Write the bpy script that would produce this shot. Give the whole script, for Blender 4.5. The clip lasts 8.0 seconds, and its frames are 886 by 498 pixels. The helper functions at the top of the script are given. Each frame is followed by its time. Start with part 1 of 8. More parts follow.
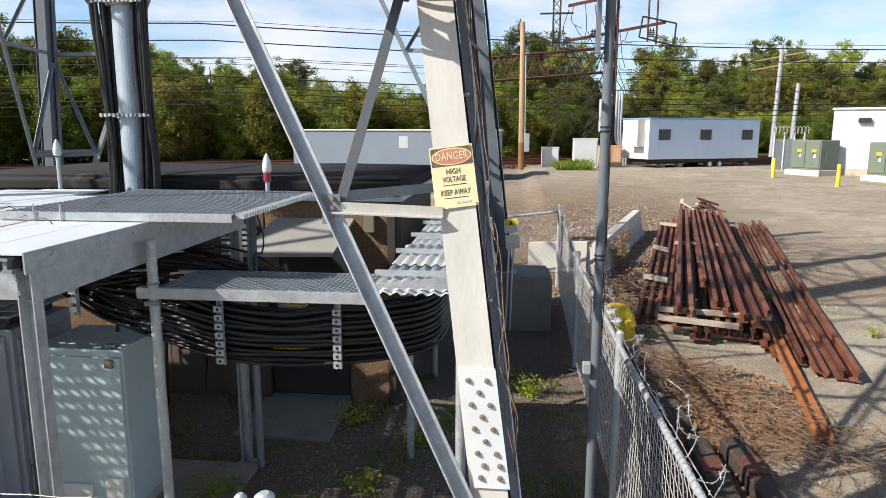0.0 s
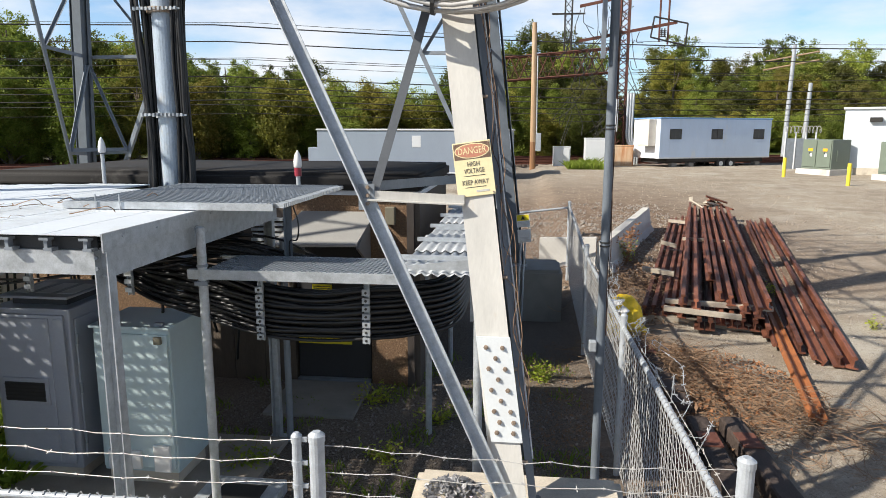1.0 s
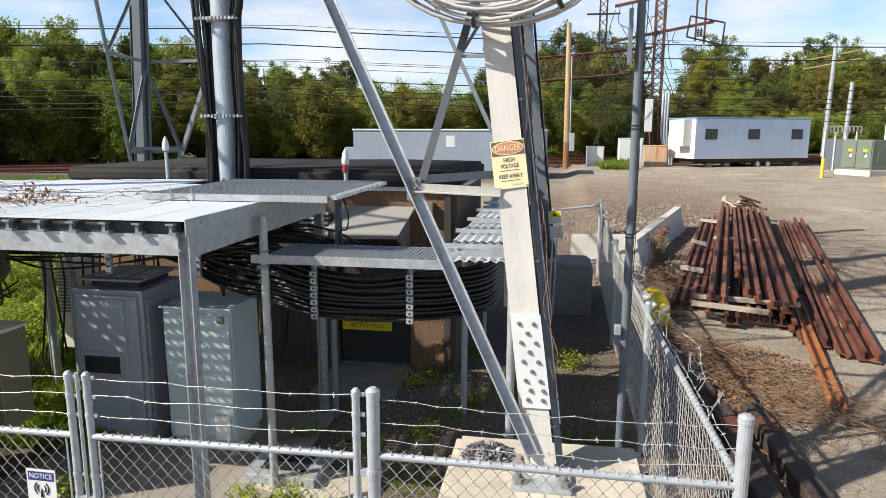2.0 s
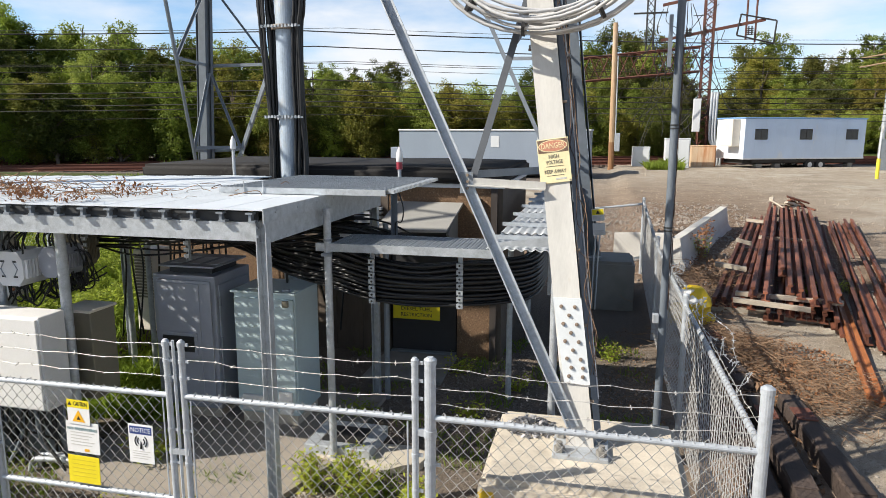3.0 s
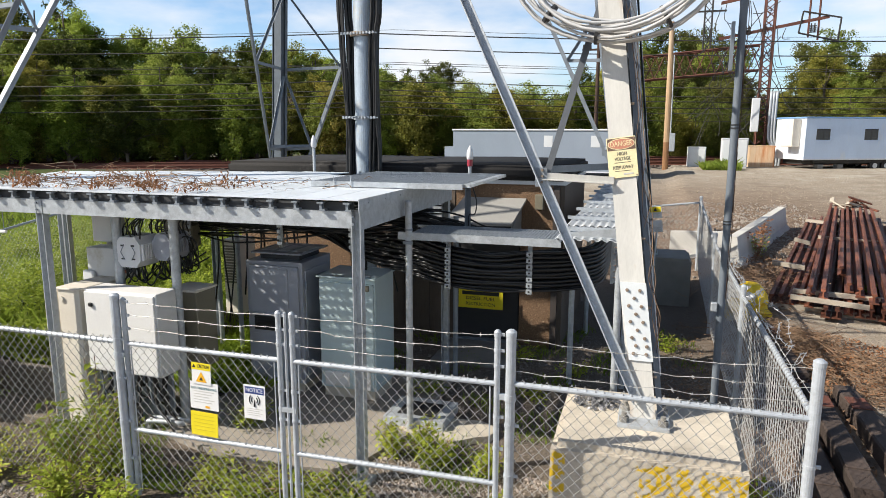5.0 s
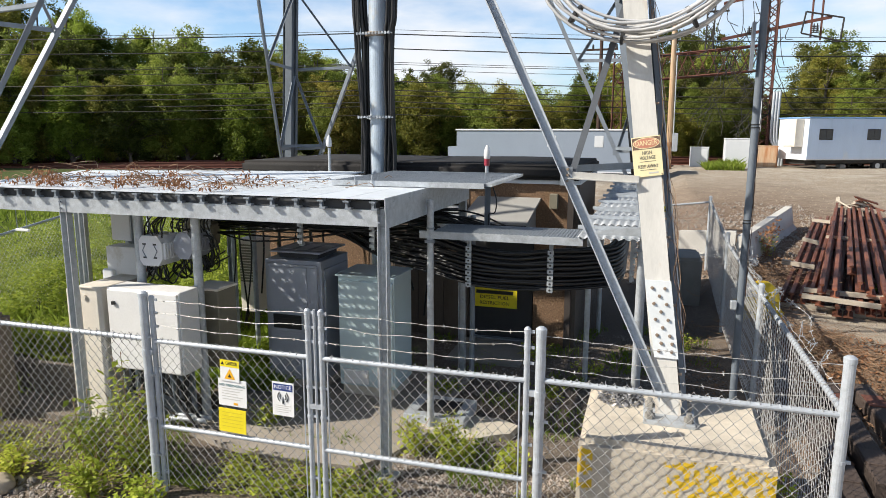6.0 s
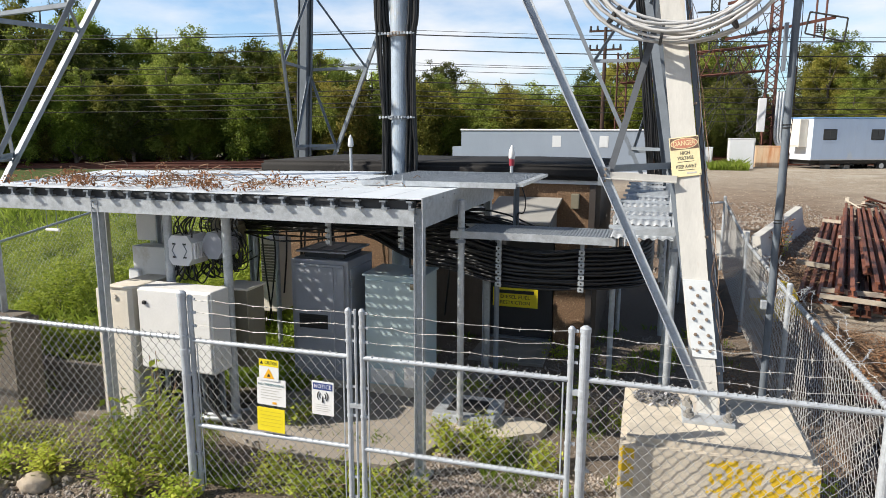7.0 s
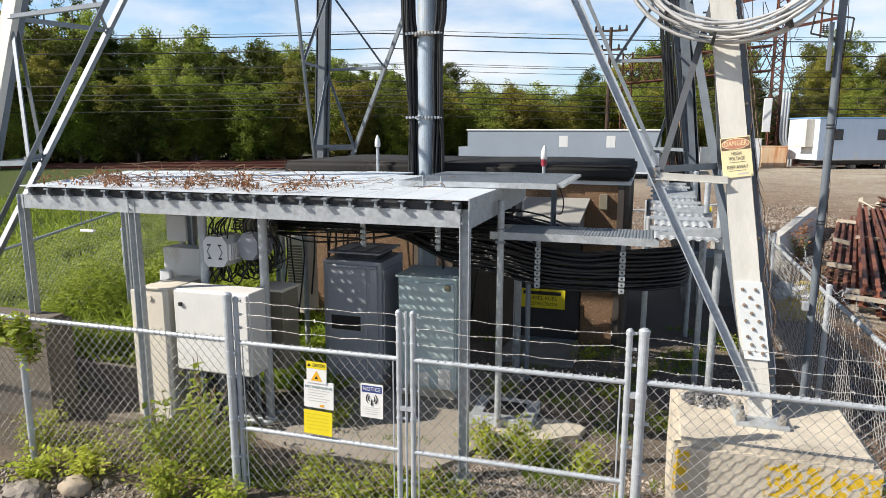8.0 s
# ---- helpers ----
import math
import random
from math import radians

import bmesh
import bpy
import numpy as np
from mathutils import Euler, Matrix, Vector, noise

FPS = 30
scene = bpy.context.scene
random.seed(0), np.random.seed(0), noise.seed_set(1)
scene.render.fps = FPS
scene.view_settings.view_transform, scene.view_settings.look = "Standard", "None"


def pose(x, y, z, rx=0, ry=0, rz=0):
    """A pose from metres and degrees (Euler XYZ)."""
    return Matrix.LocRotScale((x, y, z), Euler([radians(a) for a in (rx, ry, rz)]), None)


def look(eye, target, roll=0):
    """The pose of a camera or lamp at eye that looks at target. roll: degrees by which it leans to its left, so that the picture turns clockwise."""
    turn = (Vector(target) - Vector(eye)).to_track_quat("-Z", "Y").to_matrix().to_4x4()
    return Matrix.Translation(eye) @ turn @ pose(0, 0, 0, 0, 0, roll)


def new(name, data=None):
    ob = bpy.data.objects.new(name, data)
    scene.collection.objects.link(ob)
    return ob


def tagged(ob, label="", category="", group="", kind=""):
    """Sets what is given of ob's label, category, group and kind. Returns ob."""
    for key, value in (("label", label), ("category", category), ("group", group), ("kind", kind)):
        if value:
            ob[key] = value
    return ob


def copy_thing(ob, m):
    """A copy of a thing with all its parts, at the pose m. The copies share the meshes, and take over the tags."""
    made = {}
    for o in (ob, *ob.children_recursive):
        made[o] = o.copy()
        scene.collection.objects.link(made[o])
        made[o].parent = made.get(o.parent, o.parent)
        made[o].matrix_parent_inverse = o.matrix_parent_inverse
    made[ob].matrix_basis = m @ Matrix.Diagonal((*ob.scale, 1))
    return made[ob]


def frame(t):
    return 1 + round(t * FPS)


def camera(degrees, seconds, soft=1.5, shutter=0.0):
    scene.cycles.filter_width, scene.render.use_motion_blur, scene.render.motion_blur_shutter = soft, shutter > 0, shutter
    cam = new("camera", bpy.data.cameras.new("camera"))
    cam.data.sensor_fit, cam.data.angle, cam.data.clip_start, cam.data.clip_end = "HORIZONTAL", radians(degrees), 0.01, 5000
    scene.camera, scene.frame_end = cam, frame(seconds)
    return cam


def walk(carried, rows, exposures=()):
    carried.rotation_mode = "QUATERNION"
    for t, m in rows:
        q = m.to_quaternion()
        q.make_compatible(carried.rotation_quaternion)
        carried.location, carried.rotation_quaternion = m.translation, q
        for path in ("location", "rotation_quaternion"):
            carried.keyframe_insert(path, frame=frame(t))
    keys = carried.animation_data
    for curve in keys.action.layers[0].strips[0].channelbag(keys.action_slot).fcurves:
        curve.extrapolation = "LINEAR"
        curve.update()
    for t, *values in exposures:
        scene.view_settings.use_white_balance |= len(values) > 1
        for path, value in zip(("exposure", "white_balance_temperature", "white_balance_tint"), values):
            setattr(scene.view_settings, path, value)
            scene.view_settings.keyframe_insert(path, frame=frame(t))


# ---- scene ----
cam = camera(67.6, 8.0, soft=0.6)
METRES, EYE, TILT, LEAN, TURN = 3.15, 3.3, 0.0, 0.0, 5.6
ROWS = [
    (0.0, 0.0, 0.0, 0.0, 0.02, -10.05, -0.12),
    (0.5, -0.0109, -0.0789, -0.0014, -0.01, -10.06, -0.13),
    (1.0, -0.0197, -0.1605, -0.0047, 0.99, -10.07, -0.11),
    (1.5, -0.0244, -0.2427, -0.0049, 2.51, -10.07, -0.12),
    (3.0, -0.0357, -0.4773, -0.0089, 7.55, -10.04, -0.08),
    (3.5, -0.0349, -0.5414, -0.009, 10.43, -10.05, -0.09),
    (4.0, -0.0433, -0.6084, -0.01, 11.67, -10.07, -0.1),
    (4.5, -0.0607, -0.6488, -0.0099, 11.76, -10.06, -0.1),
    (6.0, -0.1518, -0.7037, -0.0128, 11.74, -10.05, -0.12),
    (6.5, -0.1959, -0.7172, -0.0127, 11.73, -10.06, -0.14),
    (7.0, -0.2533, -0.7315, -0.0126, 11.68, -10.05, -0.14),
    (7.5, -0.3163, -0.7388, -0.0123, 11.67, -10.06, -0.13),
    (8.0, -0.3853, -0.7433, -0.0122, 11.64, -10.04, -0.13),
]
walk(cam, [(t, pose(0, 0, EYE, TILT, LEAN, TURN) @ pose(METRES * x, METRES * y, METRES * z, 90 + pitch, roll, yaw)) for t, x, y, z, yaw, pitch, roll in ROWS])

# ---- light ----
SUN = Vector((1.0, 0.54, -0.90)).normalized()
elev = math.asin(-SUN.z)
world = bpy.data.worlds.new("world")
scene.world = world
world.use_nodes = True
wn, wl = world.node_tree.nodes, world.node_tree.links
wn.clear()
sky = wn.new("ShaderNodeTexSky")
sky.sky_type, sky.sun_disc = "NISHITA", False
sky.sun_elevation, sky.sun_rotation = elev, math.atan2(-SUN.x, -SUN.y)
sky.air_density, sky.dust_density = 1.0, 1.2
coords = wn.new("ShaderNodeTexCoord")
squash = wn.new("ShaderNodeMapping")
squash.inputs["Scale"].default_value = (1.0, 1.0, 3.2)
puff = wn.new("ShaderNodeTexNoise")
puff.inputs["Scale"].default_value, puff.inputs["Detail"].default_value, puff.inputs["Roughness"].default_value = 2.3, 9, 0.55
ramp = wn.new("ShaderNodeValToRGB")
ramp.color_ramp.elements[0].position, ramp.color_ramp.elements[1].position = 0.44, 0.60
split = wn.new("ShaderNodeSeparateXYZ")
low = wn.new("ShaderNodeMapRange")
low.inputs["From Min"].default_value, low.inputs["From Max"].default_value = 0.55, 0.10
haze = wn.new("ShaderNodeMix")
haze.data_type = "RGBA"
haze.inputs["A"].default_value, haze.inputs["B"].default_value = (1, 1, 1, 1), (1.55, 1.82, 2.15, 1)
bright = wn.new("ShaderNodeMix")
bright.data_type, bright.blend_type = "RGBA", "MULTIPLY"
bright.inputs["Factor"].default_value = 1.0
cover = wn.new("ShaderNodeMath")
cover.operation = "MULTIPLY"
cloud = wn.new("ShaderNodeMix")
cloud.data_type = "RGBA"
cloud.inputs["B"].default_value = (10.0, 10.3, 10.8, 1)
back = wn.new("ShaderNodeBackground")
back.inputs["Strength"].default_value = 0.07
scene.view_settings.exposure = 0.44
out = wn.new("ShaderNodeOutputWorld")
wl.new(coords.outputs["Generated"], squash.inputs["Vector"])
wl.new(coords.outputs["Generated"], split.inputs[0])
wl.new(split.outputs["Z"], low.inputs["Value"])
wl.new(low.outputs["Result"], haze.inputs["Factor"])
wl.new(squash.outputs["Vector"], puff.inputs["Vector"])
wl.new(puff.outputs["Fac"], ramp.inputs["Fac"])
wl.new(ramp.outputs["Color"], cover.inputs[0])
wl.new(low.outputs["Result"], cover.inputs[1])
wl.new(cover.outputs[0], cloud.inputs["Factor"])
wl.new(sky.outputs["Color"], bright.inputs["A"])
wl.new(haze.outputs["Result"], bright.inputs["B"])
wl.new(bright.outputs["Result"], cloud.inputs["A"])
wl.new(cloud.outputs["Result"], back.inputs["Color"])
wl.new(back.outputs["Background"], out.inputs["Surface"])
lamp = bpy.data.lights.new("sun", "SUN")
lamp.energy, lamp.angle, lamp.color = 5.0, radians(0.53), (1.0, 0.93, 0.82)
new("sun", lamp).matrix_world = look((0, 0, 30), Vector((0, 0, 30)) + SUN)

# ---- materials ----
MATS = {}


def mat(name, color, rough=0.7, metal=0.0, vary=0.25, scale=3.0, fine=60.0, bump=0.15, dark=None, stain=0.0, each=0.0, axis=(1, 1, 1), spec=0.5):
    """Base colour varied at two scales, with grain relief, optional stains of a second colour and a change from piece to piece."""
    m = bpy.data.materials.new(name)
    m.use_nodes = True
    n, l = m.node_tree.nodes, m.node_tree.links
    b = n["Principled BSDF"]
    geo = n.new("ShaderNodeTexCoord")
    mp = n.new("ShaderNodeMapping")
    mp.inputs["Scale"].default_value = axis
    l.new(geo.outputs["Object"], mp.inputs["Vector"])
    big, small = n.new("ShaderNodeTexNoise"), n.new("ShaderNodeTexNoise")
    for t, s, d in ((big, scale, 6), (small, fine, 4)):
        t.inputs["Scale"].default_value, t.inputs["Detail"].default_value, t.inputs["Roughness"].default_value = s, d, 0.65
        l.new(mp.outputs["Vector"], t.inputs["Vector"])
    add = n.new("ShaderNodeMath")
    add.operation = "MULTIPLY_ADD"
    add.inputs[1].default_value = 0.5
    l.new(small.outputs["Fac"], add.inputs[0])
    l.new(big.outputs["Fac"], add.inputs[2])
    rng = n.new("ShaderNodeMapRange")
    rng.inputs["From Min"].default_value, rng.inputs["From Max"].default_value = 0.45, 1.05
    rng.inputs["To Min"].default_value, rng.inputs["To Max"].default_value = 1 - vary, 1 + vary
    l.new(add.outputs[0], rng.inputs["Value"])
    value = rng.outputs["Result"]
    if each:
        info = n.new("ShaderNodeObjectInfo")
        r2 = n.new("ShaderNodeMapRange")
        r2.inputs["To Min"].default_value, r2.inputs["To Max"].default_value = 1 - each, 1 + each
        l.new(info.outputs["Random"], r2.inputs["Value"])
        mul = n.new("ShaderNodeMath")
        mul.operation = "MULTIPLY"
        l.new(value, mul.inputs[0])
        l.new(r2.outputs["Result"], mul.inputs[1])
        value = mul.outputs[0]
    mixc = n.new("ShaderNodeMix")
    mixc.data_type, mixc.blend_type = "RGBA", "MULTIPLY"
    mixc.inputs["Factor"].default_value = 1.0
    mixc.inputs["A"].default_value = (*color, 1)
    l.new(value, mixc.inputs["B"])
    last = mixc.outputs["Result"]
    if dark is not None:
        st = n.new("ShaderNodeTexNoise")
        st.inputs["Scale"].default_value, st.inputs["Detail"].default_value, st.inputs["Roughness"].default_value = scale * 0.6, 8, 0.7
        l.new(mp.outputs["Vector"], st.inputs["Vector"])
        r3 = n.new("ShaderNodeMapRange")
        r3.inputs["From Min"].default_value, r3.inputs["From Max"].default_value = 0.68 - 0.3 * stain, 0.80 - 0.2 * stain
        l.new(st.outputs["Fac"], r3.inputs["Value"])
        mx = n.new("ShaderNodeMix")
        mx.data_type = "RGBA"
        l.new(r3.outputs["Result"], mx.inputs["Factor"])
        l.new(last, mx.inputs["A"])
        mx.inputs["B"].default_value = (*dark, 1)
        last = mx.outputs["Result"]
    l.new(last, b.inputs["Base Color"])
    rr = n.new("ShaderNodeMapRange")
    rr.inputs["To Min"].default_value, rr.inputs["To Max"].default_value = max(0.02, rough - 0.15), min(1.0, rough + 0.15)
    l.new(big.outputs["Fac"], rr.inputs["Value"])
    l.new(rr.outputs["Result"], b.inputs["Roughness"])
    b.inputs["Metallic"].default_value = metal
    b.inputs["Specular IOR Level"].default_value = spec
    if bump:
        bp = n.new("ShaderNodeBump")
        bp.inputs["Strength"].default_value, bp.inputs["Distance"].default_value = bump, 0.02
        l.new(add.outputs[0], bp.inputs["Height"])
        l.new(bp.outputs["Normal"], b.inputs["Normal"])
    MATS[name] = m
    return m


def leaf_mat(name, c1, c2, c3, plant=0.15):
    """Leaves: colour varies from leaf to leaf and from plant to plant, and light comes through them."""
    m = bpy.data.materials.new(name)
    m.use_nodes = True
    n, l = m.node_tree.nodes, m.node_tree.links
    b = n["Principled BSDF"]
    g, info = n.new("ShaderNodeNewGeometry"), n.new("ShaderNodeObjectInfo")
    cr = n.new("ShaderNodeValToRGB")
    cr.color_ramp.elements[0].color, cr.color_ramp.elements[1].color = (*c1, 1), (*c3, 1)
    cr.color_ramp.elements.new(0.55).color = (*c2, 1)
    mixv = n.new("ShaderNodeMath")
    mixv.operation = "MULTIPLY_ADD"
    mixv.inputs[1].default_value = 0.55
    half = n.new("ShaderNodeMath")
    half.operation = "MULTIPLY"
    half.inputs[1].default_value = 0.45
    l.new(info.outputs["Random"], half.inputs[0])
    l.new(g.outputs["Random Per Island"], mixv.inputs[0])
    l.new(half.outputs[0], mixv.inputs[2])
    l.new(mixv.outputs[0], cr.inputs["Fac"])
    # brightness changes from plant to plant
    spread_ = n.new("ShaderNodeMath")
    spread_.operation = "MULTIPLY"
    spread_.inputs[1].default_value = 7.31
    l.new(info.outputs["Random"], spread_.inputs[0])
    part_ = n.new("ShaderNodeMath")
    part_.operation = "FRACT"
    l.new(spread_.outputs[0], part_.inputs[0])
    tone = n.new("ShaderNodeMapRange")
    tone.inputs["To Min"].default_value, tone.inputs["To Max"].default_value = 1 - plant, 1 + plant
    l.new(part_.outputs[0], tone.inputs["Value"])
    toned = n.new("ShaderNodeMix")
    toned.data_type, toned.blend_type = "RGBA", "MULTIPLY"
    toned.inputs["Factor"].default_value = 1.0
    l.new(cr.outputs["Color"], toned.inputs["A"])
    l.new(tone.outputs["Result"], toned.inputs["B"])
    l.new(toned.outputs["Result"], b.inputs["Base Color"])
    b.inputs["Roughness"].default_value = 0.6
    b.inputs["Specular IOR Level"].default_value = 0.25
    tr = n.new("ShaderNodeBsdfTranslucent")
    l.new(toned.outputs["Result"], tr.inputs["Color"])
    ms = n.new("ShaderNodeMixShader")
    ms.inputs["Fac"].default_value = 0.5
    l.new(b.outputs[0], ms.inputs[1])
    l.new(tr.outputs[0], ms.inputs[2])
    l.new(ms.outputs[0], n["Material Output"].inputs["Surface"])
    MATS[name] = m
    return m


galv = mat("galvanized", (0.44, 0.47, 0.50), 0.5, 0.35, 0.30, 14, 110, 0.08, (0.30, 0.32, 0.34), 0.42)
# weathered grey steel; also paints the shaded side of the front-left braces
galv_dark = mat("weathered_and_shaded_steel", (0.235, 0.265, 0.30), 0.55, 0.3, 0.22, 6, 70, 0.08, (0.2, 0.21, 0.22), 0.3)
leg_paint = mat("tower_paint", (0.60, 0.585, 0.545), 0.55, 0.05, 0.14, 4.0, 45, 0.05, (0.47, 0.36, 0.25), 0.46, axis=(1.6, 1.6, 0.22))
plate_mat = mat("plate_paint", (0.66, 0.69, 0.70), 0.5, 0.1, 0.10, 4, 70, 0.05)
bolt_mat = mat("rusty_bolt", (0.33, 0.26, 0.20), 0.6, 0.5, 0.35, 20, 150, 0.1)
fence_galv = mat("fence_zinc", (0.47, 0.505, 0.545), 0.5, 0.3, 0.22, 12, 120, 0.06, (0.36, 0.36, 0.35), 0.3)
wire_galv = mat("wire_zinc", (0.46, 0.45, 0.43), 0.55, 0.35, 0.25, 8, 60, 0.0, (0.30, 0.27, 0.23), 0.3)
black_cable = mat("black_cable", (0.011, 0.011, 0.012), 0.45, 0.0, 0.25, 5, 80, 0.03)
white_cable = mat("grey_coax", (0.52, 0.52, 0.52), 0.5, 0.0, 0.15, 6, 80, 0.03)
roof_white = mat("white_roof", (0.65, 0.70, 0.75), 0.45, 0.0, 0.10, 1.4, 30, 0.04, (0.50, 0.50, 0.48), 0.22)
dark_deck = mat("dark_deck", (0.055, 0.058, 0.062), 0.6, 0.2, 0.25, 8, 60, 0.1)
cab_grey = mat("cabinet_grey", (0.33, 0.35, 0.40), 0.45, 0.0, 0.08, 3, 50, 0.03, (0.28, 0.28, 0.28), 0.15)
cab_green = mat("cabinet_greygreen", (0.46, 0.56, 0.585), 0.45, 0.0, 0.08, 3, 50, 0.03, (0.30, 0.34, 0.34), 0.12)
cab_white = mat("cabinet_cream", (0.71, 0.70, 0.685), 0.5, 0.0, 0.08, 2.5, 50, 0.03, (0.5, 0.45, 0.36), 0.15)
cab_beige = mat("cabinet_beige", (0.68, 0.63, 0.55), 0.55, 0.0, 0.10, 2.5, 50, 0.04, (0.42, 0.36, 0.27), 0.2)
cab_olive = mat("cabinet_olive", (0.20, 0.18, 0.13), 0.55, 0.0, 0.15, 2.5, 50, 0.04)
radio_grey = mat("radio_grey", (0.66, 0.67, 0.69), 0.45, 0.0, 0.08, 5, 60, 0.03)
concrete = mat("concrete", (0.50, 0.45, 0.37), 0.85, 0.0, 0.20, 2.2, 70, 0.25, (0.33, 0.29, 0.24), 0.3)
concrete_dark = mat("old_concrete", (0.235, 0.225, 0.205), 0.88, 0.0, 0.25, 2.2, 60, 0.3, (0.18, 0.17, 0.15), 0.35)
barrier_mat = mat("barrier_concrete", (0.56, 0.54, 0.50), 0.85, 0.0, 0.15, 1.6, 50, 0.25, (0.38, 0.36, 0.33), 0.3)
aggregate = mat("exposed_aggregate", (0.20, 0.12, 0.068), 0.85, 0.0, 0.75, 45, 140, 0.9, (0.50, 0.38, 0.24), 0.35)
brown_trim = mat("brown_trim", (0.055, 0.045, 0.04), 0.6, 0.0, 0.2, 4, 60, 0.05)
side_board = mat("brown_panel", (0.11, 0.085, 0.065), 0.75, 0.0, 0.3, 5, 60, 0.25, axis=(1, 1, 0.15))
membrane = mat("roof_membrane", (0.026, 0.025, 0.025), 0.85, 0.0, 0.35, 1.6, 40, 0.12, (0.10, 0.095, 0.09), 0.2, spec=0.25)
hood_grey = mat("hood_grey", (0.30, 0.295, 0.28), 0.55, 0.0, 0.12, 3, 60, 0.04)
door_dark = mat("dark_door", (0.035, 0.035, 0.038), 0.5, 0.0, 0.2, 3, 60, 0.04)
rust_rail = mat("rusty_rail", (0.19, 0.070, 0.040), 0.6, 0.25, 0.55, 5, 70, 0.25, (0.075, 0.034, 0.026), 0.5, each=0.4, axis=(1, 0.35, 1))
rust_orange = mat("orange_rust", (0.30, 0.105, 0.035), 0.75, 0.1, 0.4, 5, 70, 0.2, (0.13, 0.05, 0.028), 0.4)
sign_fade = mat("faded_header", (0.16, 0.10, 0.07), 0.6, 0.0, 0.5, 20, 70, 0.0, (0.5, 0.4, 0.25), 0.3)
rust_red = mat("rusty_gantry", (0.15, 0.055, 0.035), 0.8, 0.1, 0.3, 3, 40, 0.1)
old_wood = mat("grey_timber", (0.40, 0.35, 0.28), 0.85, 0.0, 0.3, 6, 70, 0.3, axis=(0.3, 1, 1), each=0.2)
tie_wood = mat("creosote_tie", (0.06, 0.043, 0.035), 0.85, 0.0, 0.45, 5, 60, 0.5, (0.14, 0.10, 0.08), 0.25, each=0.3, axis=(1, 0.25, 1))
pole_wood = mat("pole_wood", (0.46, 0.31, 0.18), 0.85, 0.0, 0.3, 2, 40, 0.2, (0.58, 0.48, 0.36), 0.5, axis=(1, 1, 0.1))
base_wood = mat("pole_base_brown", (0.27, 0.14, 0.065), 0.88, 0.0, 0.3, 2, 40, 0.2, axis=(1, 1, 0.15))
faint_yellow = mat("faint_yellow_ink", (0.66, 0.53, 0.03), 0.6, 0.0, 0.1, 8, 60, 0.0)
sign_teal = mat("sign_teal", (0.16, 0.27, 0.29), 0.5, 0.0, 0.1, 8, 60, 0.0)
dark_stone = mat("dark_gravel", (0.23, 0.20, 0.175), 0.88, 0.0, 0.4, 9, 60, 0.3)
building_paint = mat("building_white", (0.60, 0.65, 0.69), 0.55, 0.0, 0.06, 1.0, 20, 0.03, (0.52, 0.54, 0.55), 0.15, axis=(1, 1, 0.3))
tar_wood = mat("pole_base_tar", (0.06, 0.035, 0.025), 0.9, 0.0, 0.3, 2, 40, 0.2)
white_paint = mat("trailer_white", (0.68, 0.72, 0.77), 0.5, 0.0, 0.06, 1.0, 20, 0.03, (0.55, 0.55, 0.53), 0.12, axis=(1, 1, 0.3))
trailer_grey = mat("trailer_grey", (0.255, 0.30, 0.365), 0.5, 0.0, 0.08, 0.8, 20, 0.03, axis=(1, 1, 0.4))
pale_panel = mat("pale_panel", (0.62, 0.64, 0.66), 0.5, 0.0, 0.06, 2, 30, 0.02)
blue_trim = mat("blue_trim", (0.16, 0.30, 0.52), 0.5, 0.0, 0.1, 2, 30, 0.02)
tyre = mat("tyre_rubber", (0.025, 0.025, 0.026), 0.85, 0.0, 0.2, 8, 60, 0.1)
undercarriage = mat("undercarriage", (0.04, 0.038, 0.036), 0.8, 0.2, 0.2, 4, 40, 0.1)
xfmr_green = mat("transformer_green", (0.155, 0.19, 0.15), 0.5, 0.0, 0.1, 2, 40, 0.03)
yellow = mat("safety_yellow", (0.75, 0.62, 0.05), 0.55, 0.0, 0.12, 5, 60, 0.03)
sign_yellow = mat("sign_yellow", (0.80, 0.66, 0.02), 0.5, 0.0, 0.06, 8, 60, 0.02)
sign_cream = mat("sign_cream", (0.80, 0.70, 0.42), 0.5, 0.0, 0.08, 7, 60, 0.02, (0.62, 0.5, 0.28), 0.12)
sign_white = mat("sign_white", (0.78, 0.78, 0.77), 0.5, 0.0, 0.05, 8, 60, 0.02)
faded_black = mat("faded_black", (0.13, 0.12, 0.10), 0.6, 0.0, 0.35, 25, 90, 0.0)
sign_red = mat("sign_red", (0.52, 0.22, 0.14), 0.5, 0.0, 0.25, 14, 60, 0.02, (0.7, 0.5, 0.33), 0.15)
sign_black = mat("sign_black", (0.02, 0.02, 0.02), 0.5, 0.0, 0.2, 20, 60, 0.0)
sign_blue = mat("sign_blue", (0.02, 0.05, 0.22), 0.5, 0.0, 0.1, 8, 60, 0.0)
sign_orange = mat("sign_orange", (0.80, 0.42, 0.02), 0.5, 0.0, 0.1, 8, 60, 0.0)
pale_ink = mat("faded_ink", (0.56, 0.55, 0.52), 0.6, 0.0, 0.2, 30, 90, 0.0)
rust_streak = mat("rust_streaked_paint", (0.60, 0.45, 0.30), 0.7, 0.0, 0.2, 1.5, 30, 0.1, (0.45, 0.16, 0.045), 0.75, axis=(1, 1, 0.15))
stone = mat("stone", (0.34, 0.30, 0.26), 0.85, 0.0, 0.3, 6, 60, 0.4, each=0.3)
dead_brown = mat("dead_leaves", (0.21, 0.125, 0.07), 0.85, 0.0, 0.4, 6, 60, 0.1)
